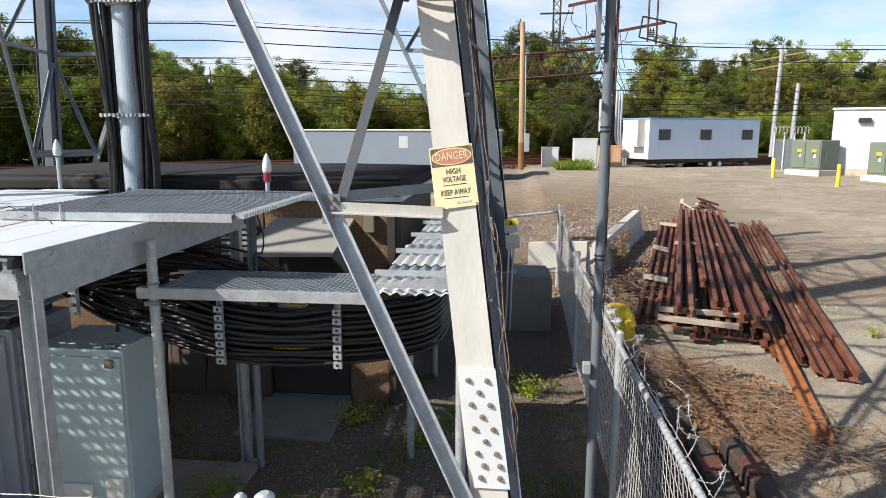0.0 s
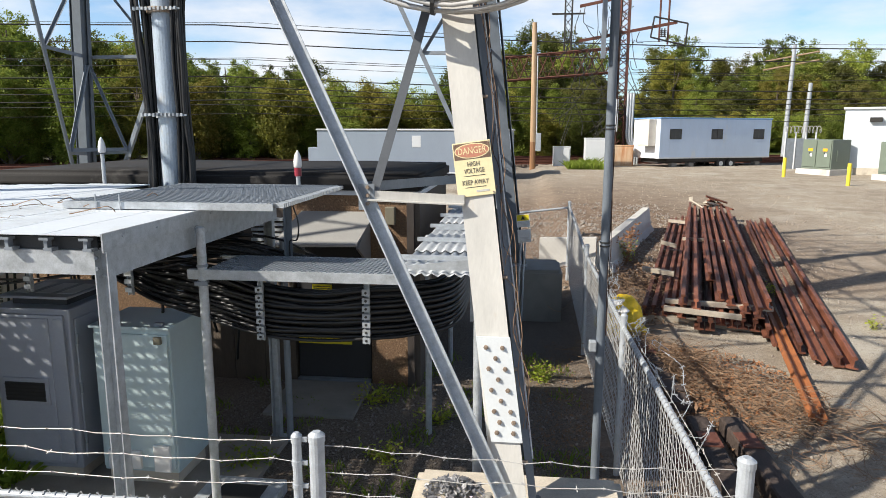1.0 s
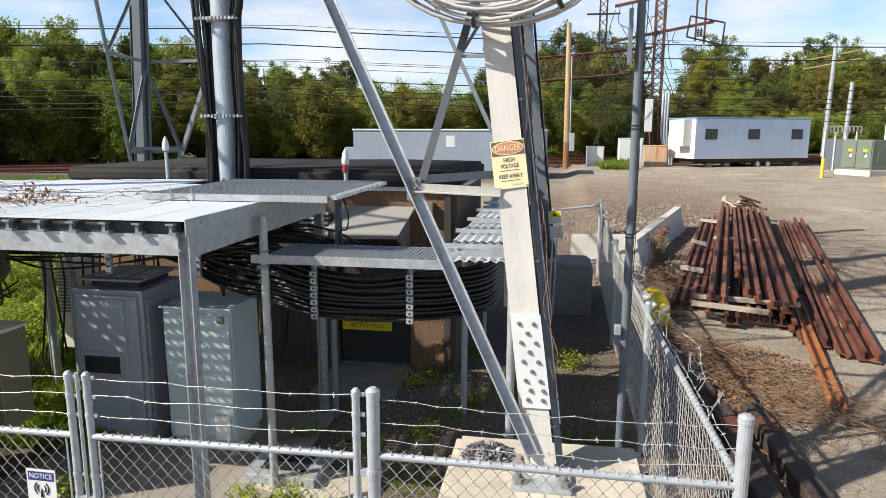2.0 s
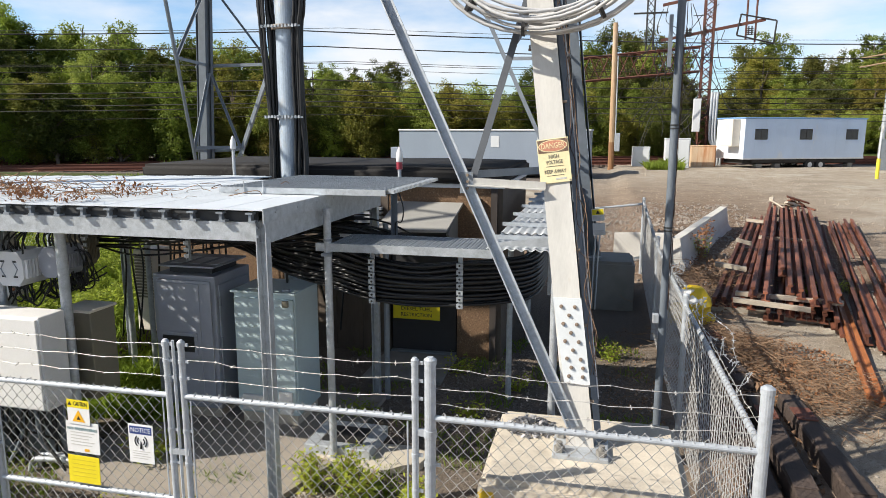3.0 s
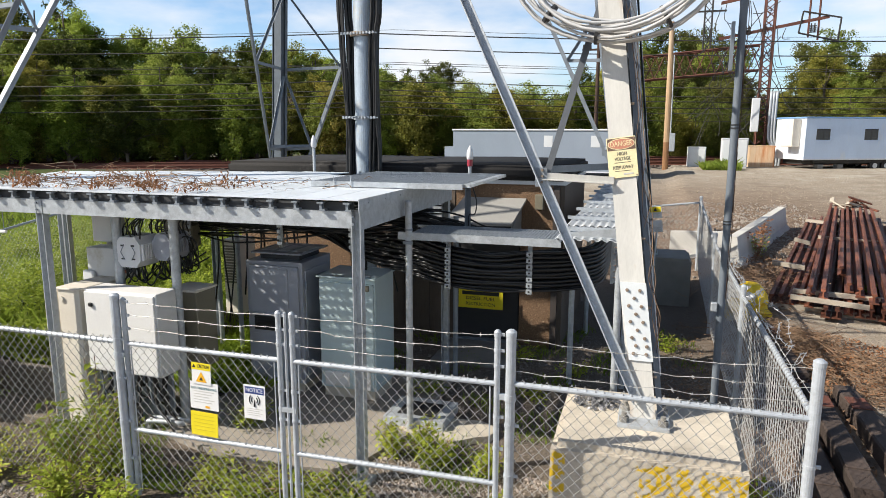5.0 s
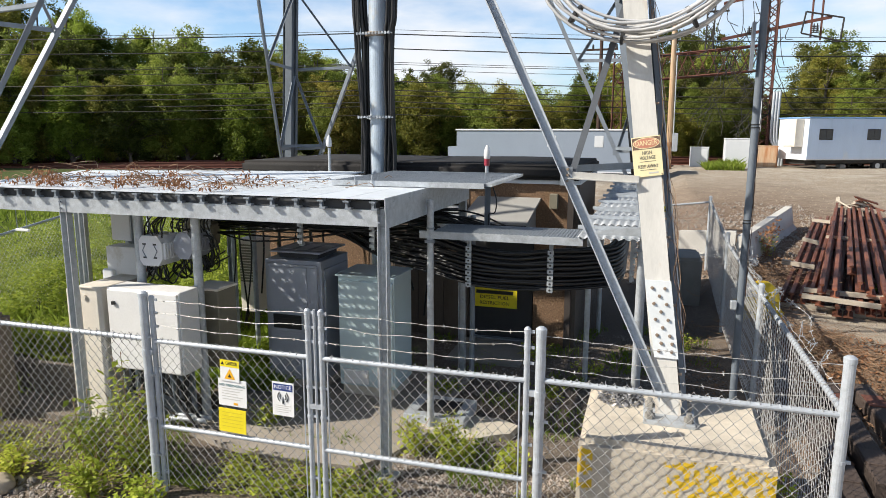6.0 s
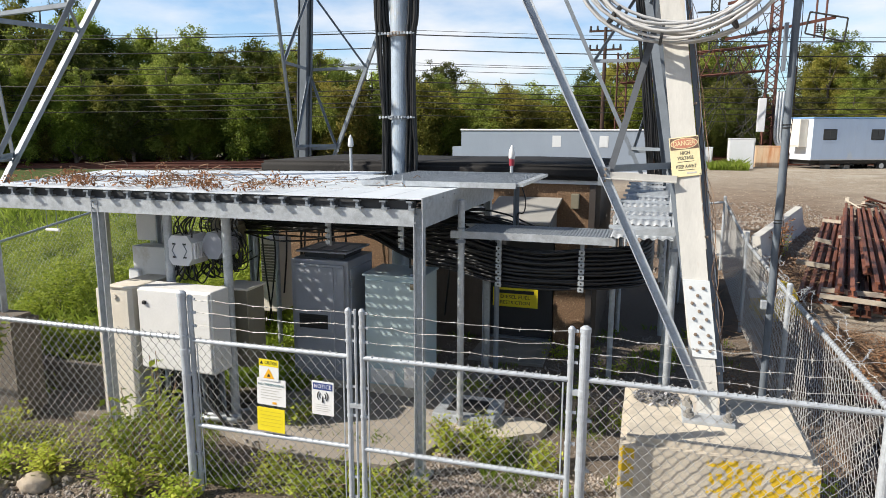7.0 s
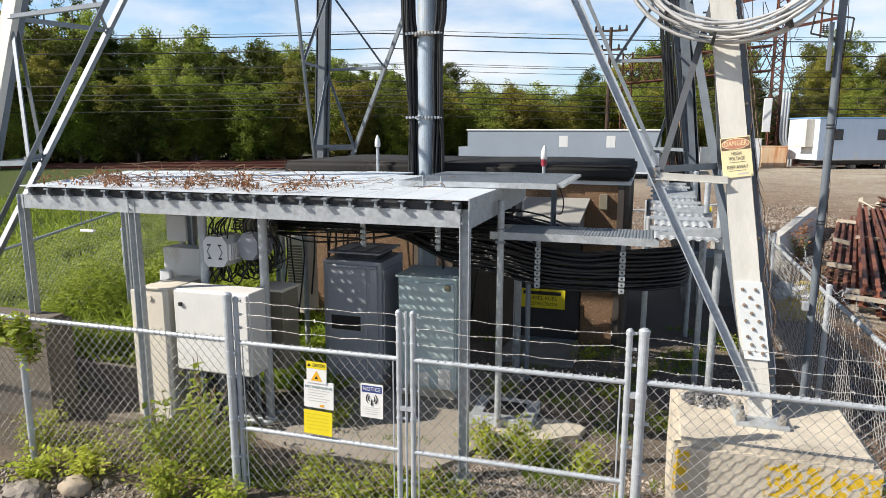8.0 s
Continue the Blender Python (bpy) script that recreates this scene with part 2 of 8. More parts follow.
twig_mat = mat("dry_twigs", (0.26, 0.165, 0.10), 0.85, 0.0, 0.5, 3, 40, 0.1, (0.42, 0.34, 0.25), 0.35)
bark = mat("bark", (0.13, 0.10, 0.075), 0.9, 0.0, 0.3, 3, 30, 0.4, axis=(1, 1, 0.3))
bag_yellow = mat("yellow_tarp", (0.72, 0.50, 0.02), 0.5, 0.0, 0.15, 8, 60, 0.1)
bag_white = mat("white_plastic", (0.72, 0.72, 0.72), 0.4, 0.0, 0.1, 8, 60, 0.1)
red_lens = mat("red_cap", (0.30, 0.03, 0.05), 0.3, 0.0, 0.1, 8, 60, 0.0)
leaf_green = leaf_mat("tree_leaves", (0.085, 0.12, 0.024), (0.195, 0.24, 0.045), (0.35, 0.37, 0.08), 0.55)
leaf_lime = leaf_mat("lime_leaves", (0.13, 0.18, 0.026), (0.25, 0.32, 0.045), (0.40, 0.44, 0.09), 0.42)
leaf_autumn = leaf_mat("turning_leaves", (0.12, 0.14, 0.028), (0.27, 0.26, 0.05), (0.46, 0.37, 0.09), 0.45)
leaf_brown = leaf_mat("browning_leaves", (0.075, 0.09, 0.025), (0.14, 0.15, 0.04), (0.23, 0.19, 0.06), 0.42)
slab_concrete = mat("slab_concrete", (0.29, 0.255, 0.215), 0.88, 0.0, 0.22, 2.2, 60, 0.25, (0.24, 0.21, 0.18), 0.35)
creeper_leaf = mat("creeper_leaves", (0.29, 0.135, 0.06), 0.85, 0.0, 0.45, 6, 60, 0.1)
tie_zinc = mat("tie_zinc", (0.40, 0.415, 0.43), 0.6, 0.3, 0.3, 20, 90, 0.0)
gantry_rust = mat("dark_gantry_rust", (0.12, 0.046, 0.032), 0.8, 0.1, 0.4, 2, 40, 0.1, (0.22, 0.085, 0.045), 0.3)
footing_brown = mat("dirty_brown_concrete", (0.15, 0.125, 0.10), 0.9, 0.0, 0.3, 3, 60, 0.35, (0.27, 0.24, 0.20), 0.3, axis=(1, 1, 0.4))
# darker copy of the brace steel, with the shaded face put into its colour
shade_steel = mat("shaded_brace_steel", (0.11, 0.12, 0.135), 0.75, 0.0, 0.2, 6, 70, 0.06, spec=0.2)
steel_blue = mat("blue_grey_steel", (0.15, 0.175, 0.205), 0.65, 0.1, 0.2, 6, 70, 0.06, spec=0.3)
mast_zinc = mat("mast_zinc", (0.37, 0.44, 0.52), 0.5, 0.2, 0.35, 3.5, 60, 0.06, (0.52, 0.46, 0.36), 0.5, axis=(1, 1, 0.5))
# white siding with the bluish light on the long side put into its colour
trailer_sky_tint = mat("sky_tinted_siding", (0.52, 0.63, 0.79), 0.5, 0.0, 0.07, 1.0, 20, 0.03, (0.66, 0.68, 0.70), 0.2, axis=(1, 1, 0.3))
scrap_dark = mat("charred_scrap", (0.22, 0.22, 0.23), 0.4, 0.3, 0.5, 30, 120, 0.2)
leaf_weed = leaf_mat("weed_leaves", (0.20, 0.27, 0.038), (0.42, 0.49, 0.065), (0.68, 0.68, 0.13))
grass_mat = leaf_mat("grass_blades", (0.16, 0.24, 0.03), (0.27, 0.36, 0.05), (0.40, 0.46, 0.10))
glass = bpy.data.materials.new("dark_window_glass")
glass.use_nodes = True
gb = glass.node_tree.nodes["Principled BSDF"]
gb.inputs["Base Color"].default_value, gb.inputs["Roughness"].default_value = (0.02, 0.022, 0.025, 1), 0.08

def painted_concrete():
    """The footing's concrete with a worn yellow spray mark on its outer face."""
    m = mat("sprayed_concrete", (0.55, 0.49, 0.40), 0.85, 0.0, 0.30, 2.6, 70, 0.35, (0.30, 0.26, 0.21), 0.42)
    n, l = m.node_tree.nodes, m.node_tree.links
    b = n["Principled BSDF"]
    src = b.inputs["Base Color"].links[0].from_socket
    tc = n.new("ShaderNodeTexCoord")
    sp = n.new("ShaderNodeSeparateXYZ")
    l.new(tc.outputs["Object"], sp.inputs[0])
    ns = n.new("ShaderNodeTexNoise")
    ns.inputs["Scale"].default_value, ns.inputs["Detail"].default_value = 15.0, 8
    l.new(tc.outputs["Object"], ns.inputs["Vector"])

    def span(sock, a, c):
        k = n.new("ShaderNodeMapRange")
        k.inputs["From Min"].default_value, k.inputs["From Max"].default_value = a, c
        l.new(sock, k.inputs["Value"])
        return k.outputs["Result"]

    def op(kind, a, c):
        k = n.new("ShaderNodeMath")
        k.operation = kind
        l.new(a, k.inputs[0])
        if isinstance(c, float):
            k.inputs[1].default_value = c
        else:
            l.new(c, k.inputs[1])
        return k.outputs[0]

    face = op("MULTIPLY", span(sp.outputs["Y"], 2.635, 2.625), span(sp.outputs["Z"], 0.90, 0.84))
    right = op("MULTIPLY", span(sp.outputs["X"], -0.12, 0.06), span(sp.outputs["Z"], 0.40, 0.58))
    edge = op("MULTIPLY", span(sp.outputs["X"], -0.54, -0.6), span(sp.outputs["Z"], 0.45, 0.55))
    where = op("MULTIPLY", face, op("ADD", right, edge))
    mask = span(op("MULTIPLY", where, span(ns.outputs["Fac"], 0.43, 0.56)), 0.35, 0.5)
    mx = n.new("ShaderNodeMix")
    mx.data_type = "RGBA"
    l.new(mask, mx.inputs["Factor"])
    l.new(src, mx.inputs["A"])
    mx.inputs["B"].default_value = (0.66, 0.43, 0.02, 1)
    l.new(mx.outputs["Result"], b.inputs["Base Color"])
    return m


def ground_material():
    """Dirt yard, dark gravel in the compound, grass and ballast, each laid where it lies and mixed by noise at its edges."""
    m = bpy.data.materials.new("ground_mix")
    m.use_nodes = True
    n, l = m.node_tree.nodes, m.node_tree.links
    b = n["Principled BSDF"]
    b.inputs["Roughness"].default_value, b.inputs["Specular IOR Level"].default_value = 0.92, 0.2
    tc = n.new("ShaderNodeTexCoord")
    sep = n.new("ShaderNodeSeparateXYZ")

    def tex(scale, detail=6, rough=0.65):
        t = n.new("ShaderNodeTexNoise")
        t.inputs["Scale"].default_value, t.inputs["Detail"].default_value, t.inputs["Roughness"].default_value = scale, detail, rough
        l.new(tc.outputs["Object"], t.inputs["Vector"])
        return t.outputs["Fac"]

    def math2(op, a, c, third=None):
        k = n.new("ShaderNodeMath")
        k.operation = op
        for i, v in enumerate((a, c, third)):
            if v is None:
                continue
            if isinstance(v, (int, float)):
                k.inputs[i].default_value = v
            else:
                l.new(v, k.inputs[i])
        return k.outputs[0]

    def step(v, lo, hi):
        k = n.new("ShaderNodeMapRange")
        k.inputs["From Min"].default_value, k.inputs["From Max"].default_value = lo, hi
        l.new(v, k.inputs["Value"])
        return k.outputs["Result"]

    def mix(f, a, c):
        k = n.new("ShaderNodeMix")
        k.data_type = "RGBA"
        l.new(f, k.inputs["Factor"])
        for nm, v in (("A", a), ("B", c)):
            if isinstance(v, tuple):
                k.inputs[nm].default_value = (*v, 1)
            else:
                l.new(v, k.inputs[nm])
        return k.outputs["Result"]

    warp = tex(0.9)
    grain, pebble, broad = tex(55, 4), tex(16, 5), tex(0.22, 5)
    shift = math2("MULTIPLY_ADD", warp, 1.6, -0.8)
    vadd = n.new("ShaderNodeVectorMath")
    l.new(tc.outputs["Object"], vadd.inputs[0])
    l.new(shift, vadd.inputs[1])
    l.new(vadd.outputs[0], sep.inputs[0])
    x, y = sep.outputs["X"], sep.outputs["Y"]
    speck = step(grain, 0.35, 0.68)
    yard = mix(step(broad, 0.38, 0.62), (0.33, 0.275, 0.21), (0.40, 0.35, 0.28))
    yard = mix(step(pebble, 0.52, 0.70), yard, (0.24, 0.19, 0.14))
    yard = mix(math2("MULTIPLY", step(tex(1.3), 0.52, 0.66), 0.7), yard, (0.46, 0.42, 0.35))
    yard = mix(math2("MULTIPLY", step(tex(4.5, 8, 0.75), 0.5, 0.68), 0.6), yard, (0.22, 0.175, 0.13))
    yard = mix(math2("MULTIPLY", step(tex(32, 4, 0.7), 0.55, 0.63), 0.75), yard, (0.17, 0.14, 0.11))
    yard = mix(math2("MULTIPLY", step(tex(95, 3, 0.7), 0.56, 0.66), 0.8), yard, (0.58, 0.54, 0.47))
    yard = mix(math2("MULTIPLY", step(tex(0.45, 7, 0.7), 0.50, 0.60), 0.6), yard, (0.235, 0.19, 0.145))
    yard = mix(math2("MULTIPLY", step(tex(0.33, 7, 0.7), 0.55, 0.64), 0.6), yard, (0.47, 0.435, 0.37))
    soil = mix(speck, (0.075, 0.058, 0.046), (0.27, 0.225, 0.18))
    soil = mix(step(pebble, 0.54, 0.68), soil, (0.17, 0.135, 0.10))
    grassy = mix(speck, (0.04, 0.055, 0.015), (0.10, 0.13, 0.035))
    ballast = mix(speck, (0.09, 0.075, 0.065), (0.24, 0.21, 0.19))
    rubble = mix(step(pebble, 0.4, 0.62), (0.15, 0.10, 0.07), (0.31, 0.235, 0.17))
    rubble = mix(step(tex(2.2, 7, 0.75), 0.48, 0.58), rubble, (0.145, 0.10, 0.07))
    inside = math2("MULTIPLY", math2("SUBTRACT", 1, step(x, 0.9, 1.5)), math2("SUBTRACT", 1, step(y, 11.8, 13.2)))
    col = mix(inside, yard, soil)
    bank = math2("MULTIPLY", math2("MULTIPLY", step(x, -3.0, -1.5), math2("SUBTRACT", 1, step(x, 4.5, 10.0))), math2("MULTIPLY", step(y, 11.6, 12.6), math2("SUBTRACT", 1, step(y, 23, 38))))
    col = mix(bank, col, rubble)
    near = math2("MULTIPLY", math2("SUBTRACT", 1, step(x, 1.8, 2.8)), math2("MULTIPLY", step(x, 0.8, 1.4), math2("SUBTRACT", 1, step(y, 10.5, 12.5))))
    col = mix(near, col, rubble)
    left = math2("MULTIPLY", math2("SUBTRACT", 1, step(x, -8.2, -7.0)), step(y, 3.0, 4.2))
    col = mix(left, col, grassy)
    tracks = step(y, 33, 36)
    east = math2("SUBTRACT", 1, step(x, -2, 2))
    col = mix(math2("MULTIPLY", tracks, east), col, ballast)
    col = mix(step(y, 50, 53), col, ballast)
    col = mix(step(y, 60, 64), col, grassy)
    l.new(col, b.inputs["Base Color"])
    bp = n.new("ShaderNodeBump")
    bp.inputs["Strength"].default_value, bp.inputs["Distance"].default_value = 0.6, 0.03
    l.new(math2("MULTIPLY_ADD", pebble, 1.2, grain), bp.inputs["Height"])
    l.new(bp.outputs["Normal"], b.inputs["Normal"])
    return m


# ---- builders ----
def mesh_of(name, bm, material, smooth=False):
    bmesh.ops.recalc_face_normals(bm, faces=bm.faces)
    me = bpy.data.meshes.new(name)
    bm.to_mesh(me)
    bm.free()
    me.materials.append(material)
    if smooth:
        for p in me.polygons:
            p.use_smooth = True
    return me


def part(name, bm, material, parent, label="", smooth=False):
    ob = new(name, mesh_of(name, bm, material, smooth))
    ob.parent = parent
    if label:
        tagged(ob, label)
    return ob


def thing(name, label, category, group="", kind="", at=None):
    return tagged(new(name), label, category, group, kind)


def solo(name, bm, material, label, category, group="", kind="", smooth=False):
    return tagged(new(name, mesh_of(name, bm, material, smooth)), label, category, group, kind)


def box(bm, x0, x1, y0, y1, z0, z1, m=None):
    v = [Vector((x, y, z)) for z in (z0, z1) for y in (y0, y1) for x in (x0, x1)]
    v = [bm.verts.new(m @ p if m else p) for p in v]
    for f in ((0, 2, 3, 1), (4, 5, 7, 6), (0, 1, 5, 4), (2, 6, 7, 3), (0, 4, 6, 2), (1, 3, 7, 5)):
        bm.faces.new([v[i] for i in f])
    return v


def soft_box(x0, x1, y0, y1, z0, z1, r=0.012, m=None):
    bm = bmesh.new()
    box(bm, x0, x1, y0, y1, z0, z1, m)
    bmesh.ops.bevel(bm, geom=bm.edges[:], offset=r, segments=2, affect="EDGES", profile=0.5)
    return bm


def one_box(*a, m=None):
    bm = bmesh.new()
    box(bm, *a, m=m)
    return bm


def frame_of(d):
    d = Vector(d).normalized()
    side = d.cross(Vector((0, 0, 1)))
    side = Vector((1, 0, 0)) if side.length < 1e-4 else side.normalized()
    return d, side, side.cross(d).normalized()


def rod(bm, p, q, r, n=8, r2=None, caps=True):
    p, q = Vector(p), Vector(q)
    d, s, u = frame_of(q - p)
    r2 = r if r2 is None else r2
    a = [bm.verts.new(p + r * (math.cos(2 * math.pi * i / n) * s + math.sin(2 * math.pi * i / n) * u)) for i in range(n)]
    b = [bm.verts.new(q + r2 * (math.cos(2 * math.pi * i / n) * s + math.sin(2 * math.pi * i / n) * u)) for i in range(n)]
    for i in range(n):
        bm.faces.new((a[i], a[(i + 1) % n], b[(i + 1) % n], b[i]))
    if caps:
        bm.faces.new(a[::-1])
        bm.faces.new(b)


def tube(bm, pts, r, n=6, caps=True):
    pts = [Vector(p) for p in pts]
    ring0 = None
    d, s, u = frame_of(pts[1] - pts[0])
    for k, p in enumerate(pts):
        t = (pts[min(k + 1, len(pts) - 1)] - pts[max(k - 1, 0)]).normalized()
        s = (s - s.dot(t) * t).normalized()
        u = t.cross(s)
        ring = [bm.verts.new(p + r * (math.cos(2 * math.pi * i / n) * s + math.sin(2 * math.pi * i / n) * u)) for i in range(n)]
        if ring0:
            for i in range(n):
                bm.faces.new((ring0[i], ring0[(i + 1) % n], ring[(i + 1) % n], ring[i]))
        elif caps:
            bm.faces.new(ring[::-1])
        ring0 = ring
    if caps:
        bm.faces.new(ring0)


def extrude(bm, outline, p, q, side, up):
    """A bar from p to q whose section is the outline of (side, up) steps."""
    p, q, side, up = Vector(p), Vector(q), Vector(side).normalized(), Vector(up).normalized()
    a = [bm.verts.new(p + x * side + y * up) for x, y in outline]
    b = [bm.verts.new(q + x * side + y * up) for x, y in outline]
    n = len(outline)
    for i in range(n):
        bm.faces.new((a[i], a[(i + 1) % n], b[(i + 1) % n], b[i]))
    bm.faces.new(a[::-1])
    bm.faces.new(b)


def angle_section(w, h, t):
    return [(0, 0), (w, 0), (w, t), (t, t), (t, h), (0, h)]


def channel_section(w, h, t):
    return [(0, 0), (w, 0), (w, t), (t, t), (t, h - t), (w, h - t), (w, h), (0, h)]


def prism(outline, z0, z1):
    bm = bmesh.new()
    a = [bm.verts.new((x, y, z0)) for x, y in outline]
    b = [bm.verts.new((x, y, z1)) for x, y in outline]
    n = len(outline)
    for i in range(n):
        bm.faces.new((a[i], a[(i + 1) % n], b[(i + 1) % n], b[i]))
    bm.faces.new(a[::-1])
    bm.faces.new(b)
    return bm


def rod_part(name, p, q, r, material, parent, n=12, label="", r2=None):
    bm = bmesh.new()
    rod(bm, p, q, r, n, r2)
    return part(name, bm, material, parent, label)


def spline(points, steps):
    """Catmull-Rom through the points."""
    P = [Vector(p) for p in points]
    P = [2 * P[0] - P[1]] + P + [2 * P[-1] - P[-2]]
    out_pts = []
    for i in range(1, len(P) - 2):
        for k in range(steps):
            t = k / steps
            a, b, c, d = P[i - 1], P[i], P[i + 1], P[i + 2]
            out_pts.append(0.5 * (2 * b + (c - a) * t + (2 * a - 5 * b + 4 * c - d) * t * t + (3 * b - a - 3 * c + d) * t ** 3))
    out_pts.append(P[-2])
    return out_pts


def words(name, text, size, m, material, parent, width=None):
    """Lettering as a thin mesh, standing in the x-z plane of m and facing its -y."""
    cu = bpy.data.curves.new(name, "FONT")
    cu.body, cu.size, cu.align_x, cu.align_y, cu.extrude = text, size, "CENTER", "CENTER", 0.0008
    cu.resolution_u = 2
    tmp = bpy.data.objects.new(name, cu)
    scene.collection.objects.link(tmp)
    dg = bpy.context.evaluated_depsgraph_get()
    me = bpy.data.meshes.new_from_object(tmp.evaluated_get(dg))
    bpy.data.objects.remove(tmp)
    xs = [v.co.x for v in me.vertices]
    k = (width / (max(xs) - min(xs))) if width else 1
    t = m @ pose(0, 0, 0, 90, 0, 0) @ Matrix.Diagonal((k, 1, 1, 1))
    me.transform(t)
    me.materials.clear()
    me.materials.append(material)
    ob = new(name, me)
    ob.parent = parent
    return ob


# ---- ground ----
def smooth(a, b, v):
    t = min(1, max(0, (v - a) / (b - a)))
    return t * t * (3 - 2 * t)


def height(x, y):
    z = 0.22 * smooth(6, 11, y) * smooth(0.6, 1.6, x) + 0.25 * smooth(9, 16, y) + 0.50 * smooth(13, 46, y)
    z += 0.10 * smooth(1.0, 2.2, x) * (1 - smooth(6, 11, y))
    z -= 0.12 * (1 - smooth(1.2, 2.6, y)) + 1.2 * (1 - smooth(-9, 0.6, y))
    z += 0.38 * (1 - smooth(-6.55, -6.35, x)) * smooth(3.84, 3.92, y) * (1 - 0.5 * smooth(8, 20, y))
    z += 0.55 * smooth(58, 70, y) + 0.010 * min(0, max(-60, x)) * smooth(30, 40, y)
    if y < 30:
        z += 0.035 * noise.noise((x * 0.8, y * 0.8, 3)) + 0.018 * noise.noise((x * 2.7, y * 2.7, 7))
        z += 0.30 * max(0, 1 - ((x - (0.75 + (y - 13.2) * 0.333)) / 1.1) ** 2) * smooth(11.6, 13.2, y) * (1 - smooth(17, 21, y))
    return z


def lines(*spans):
    v = []
    for a, b, s in spans:
        v += list(np.arange(a, b, s))
    return v + [spans[-1][1]]


def build_ground():
    xs = lines((-2500, -300, 400), (-300, -60, 30), (-60, -14, 2), (-14, -7, 0.2), (-7, -6, 0.08), (-6, 9, 0.16), (9, 40, 1.2), (40, 100, 10), (100, 300, 40), (300, 2500, 400))
    ys = lines((-2500, -200, 400), (-200, -20, 20), (-20, -2, 1.5), (-2, 3.6, 0.16), (3.6, 4.1, 0.04), (4.1, 20, 0.16), (20, 66, 1.0), (66, 120, 6), (120, 300, 30), (300, 2500, 400))
    verts = [(x, y, height(x, y)) for y in ys for x in xs]
    w = len(xs)
    faces = [(j * w + i, j * w + i + 1, (j + 1) * w + i + 1, (j + 1) * w + i) for j in range(len(ys) - 1) for i in range(w - 1)]
    me = bpy.data.meshes.new("ground")
    me.from_pydata(verts, [], faces)
    me.materials.append(ground_material())
    for p in me.polygons:
        p.use_smooth = True
    tagged(new("ground", me), "dusty tan gravel yard, dark soil in the compound, grass beyond", "ground", kind="structure")


build_ground()


# ---- chain-link fences ----
def chain_mesh(p, q, z0, z1, w=0.088, h=0.098, r=0.0030):
    """Woven wire between two plan points: upright zigzag wires that hook into their neighbours."""
    p, q = Vector((*p, 0)), Vector((*q, 0))
    d = (q - p).normalized()
    nrm = Vector((d.y, -d.x, 0))
    length = (q - p).length
    verts, faces = [], []
    rows = int((z1 - z0) / (h / 2))
    for k in range(int(length / (w / 2)) - 1):
        x0 = k * w / 2
        prev = None
        for j in range(rows + 1):
            side = (j + k) % 2
            c = p + d * (x0 + (w / 2 + 0.004 if side else -0.004)) + nrm * (0.004 if (j % 2) else -0.004) + Vector((0, 0, z1 + 0.035 - j * h / 2))
            b = len(verts)
            verts += [c + d * r, c - d * r * 0.6 + nrm * r, c - d * r * 0.6 - nrm * r]
            if prev is not None:
                for i in range(3):
                    faces.append((prev + i, prev + (i + 1) % 3, b + (i + 1) % 3, b + i))
            prev = b
    me = bpy.data.meshes.new("wire_mesh")
    me.from_pydata([tuple(v) for v in verts], [], faces)
    me.materials.append(wire_galv)
    return me


def barbed(p, q, sag=0.02, seed=0, r=0.0021):
    rnd = random.Random(seed)
    bm = bmesh.new()
    p, q = Vector(p), Vector(q)
    n = max(6, int((q - p).length / 0.12))
    pts = [p.lerp(q, i / n) - Vector((0, 0, sag * math.sin(math.pi * i / n))) + Vector((0, rnd.uniform(-0.006, 0.006), rnd.uniform(-0.011, 0.011))) for i in range(n + 1)]
    tube(bm, pts, r, 4)
    for i in range(1, n):
        if rnd.random() < 0.12:
            continue
        for _ in range(2):
            a = Vector((rnd.uniform(-0.6, 0.6), rnd.uniform(-1, 1), rnd.uniform(-1, 1))).normalized() * rnd.uniform(0.010, 0.019)
            rod(bm, pts[i] - a, pts[i] + a, 0.002, 3, caps=False)
        rod(bm, pts[i] - (q - p).normalized() * 0.010, pts[i] + (q - p).normalized() * 0.010, 0.0042, 5)
    return bm


def ties(p, q, r, parent, step=0.062, seed=0):
    """Wire ends and ties wrapped round a rail at each diamond."""
    rnd_ = random.Random(seed)
    p, q = Vector(p), Vector(q)
    d, s, u = frame_of(q - p)
    bm = bmesh.new()
    for k in range(int((q - p).length / step)):
        c = p + d * (k + 0.5) * step
        # a short helix over the front and top of the rail
        go = rnd_.uniform(0.022, 0.036)
        pts = []
        for i in range(6):
            a = radians(-75 + 42 * i)
            pts.append(c + d * go * (i / 5 - 0.5) + (r + 0.002) * (-s * math.cos(a) + u * math.sin(a)))
        tube(bm, pts, rnd_.uniform(0.004, 0.0062), 4)
        if rnd_.random() < 0.12:
            rod(bm, c + u * r, c + u * (r + rnd_.uniform(0.012, 0.03)) + d * rnd_.uniform(-0.015, 0.015), 0.002, 3)
    return tagged(part("wire_tie", bm, tie_zinc, parent), kind="stuff")


def post(parent, x, y, z0, z1, r, name="post"):
    bm = bmesh.new()
    rod(bm, (x, y, z0), (x, y, z1 - 0.02), r, 16)
    ob = part(name, bm, fence_galv, parent)
    bm = bmesh.new()
    rod(bm, (x, y, z1 - 0.045), (x, y, z1 - 0.012), r + 0.004, 16)
    rod(bm, (x, y, z1 - 0.012), (x, y, z1 + 0.004), r + 0.004, 16, r2=r * 0.55)
    part("cap", bm, fence_galv, ob)
    return ob


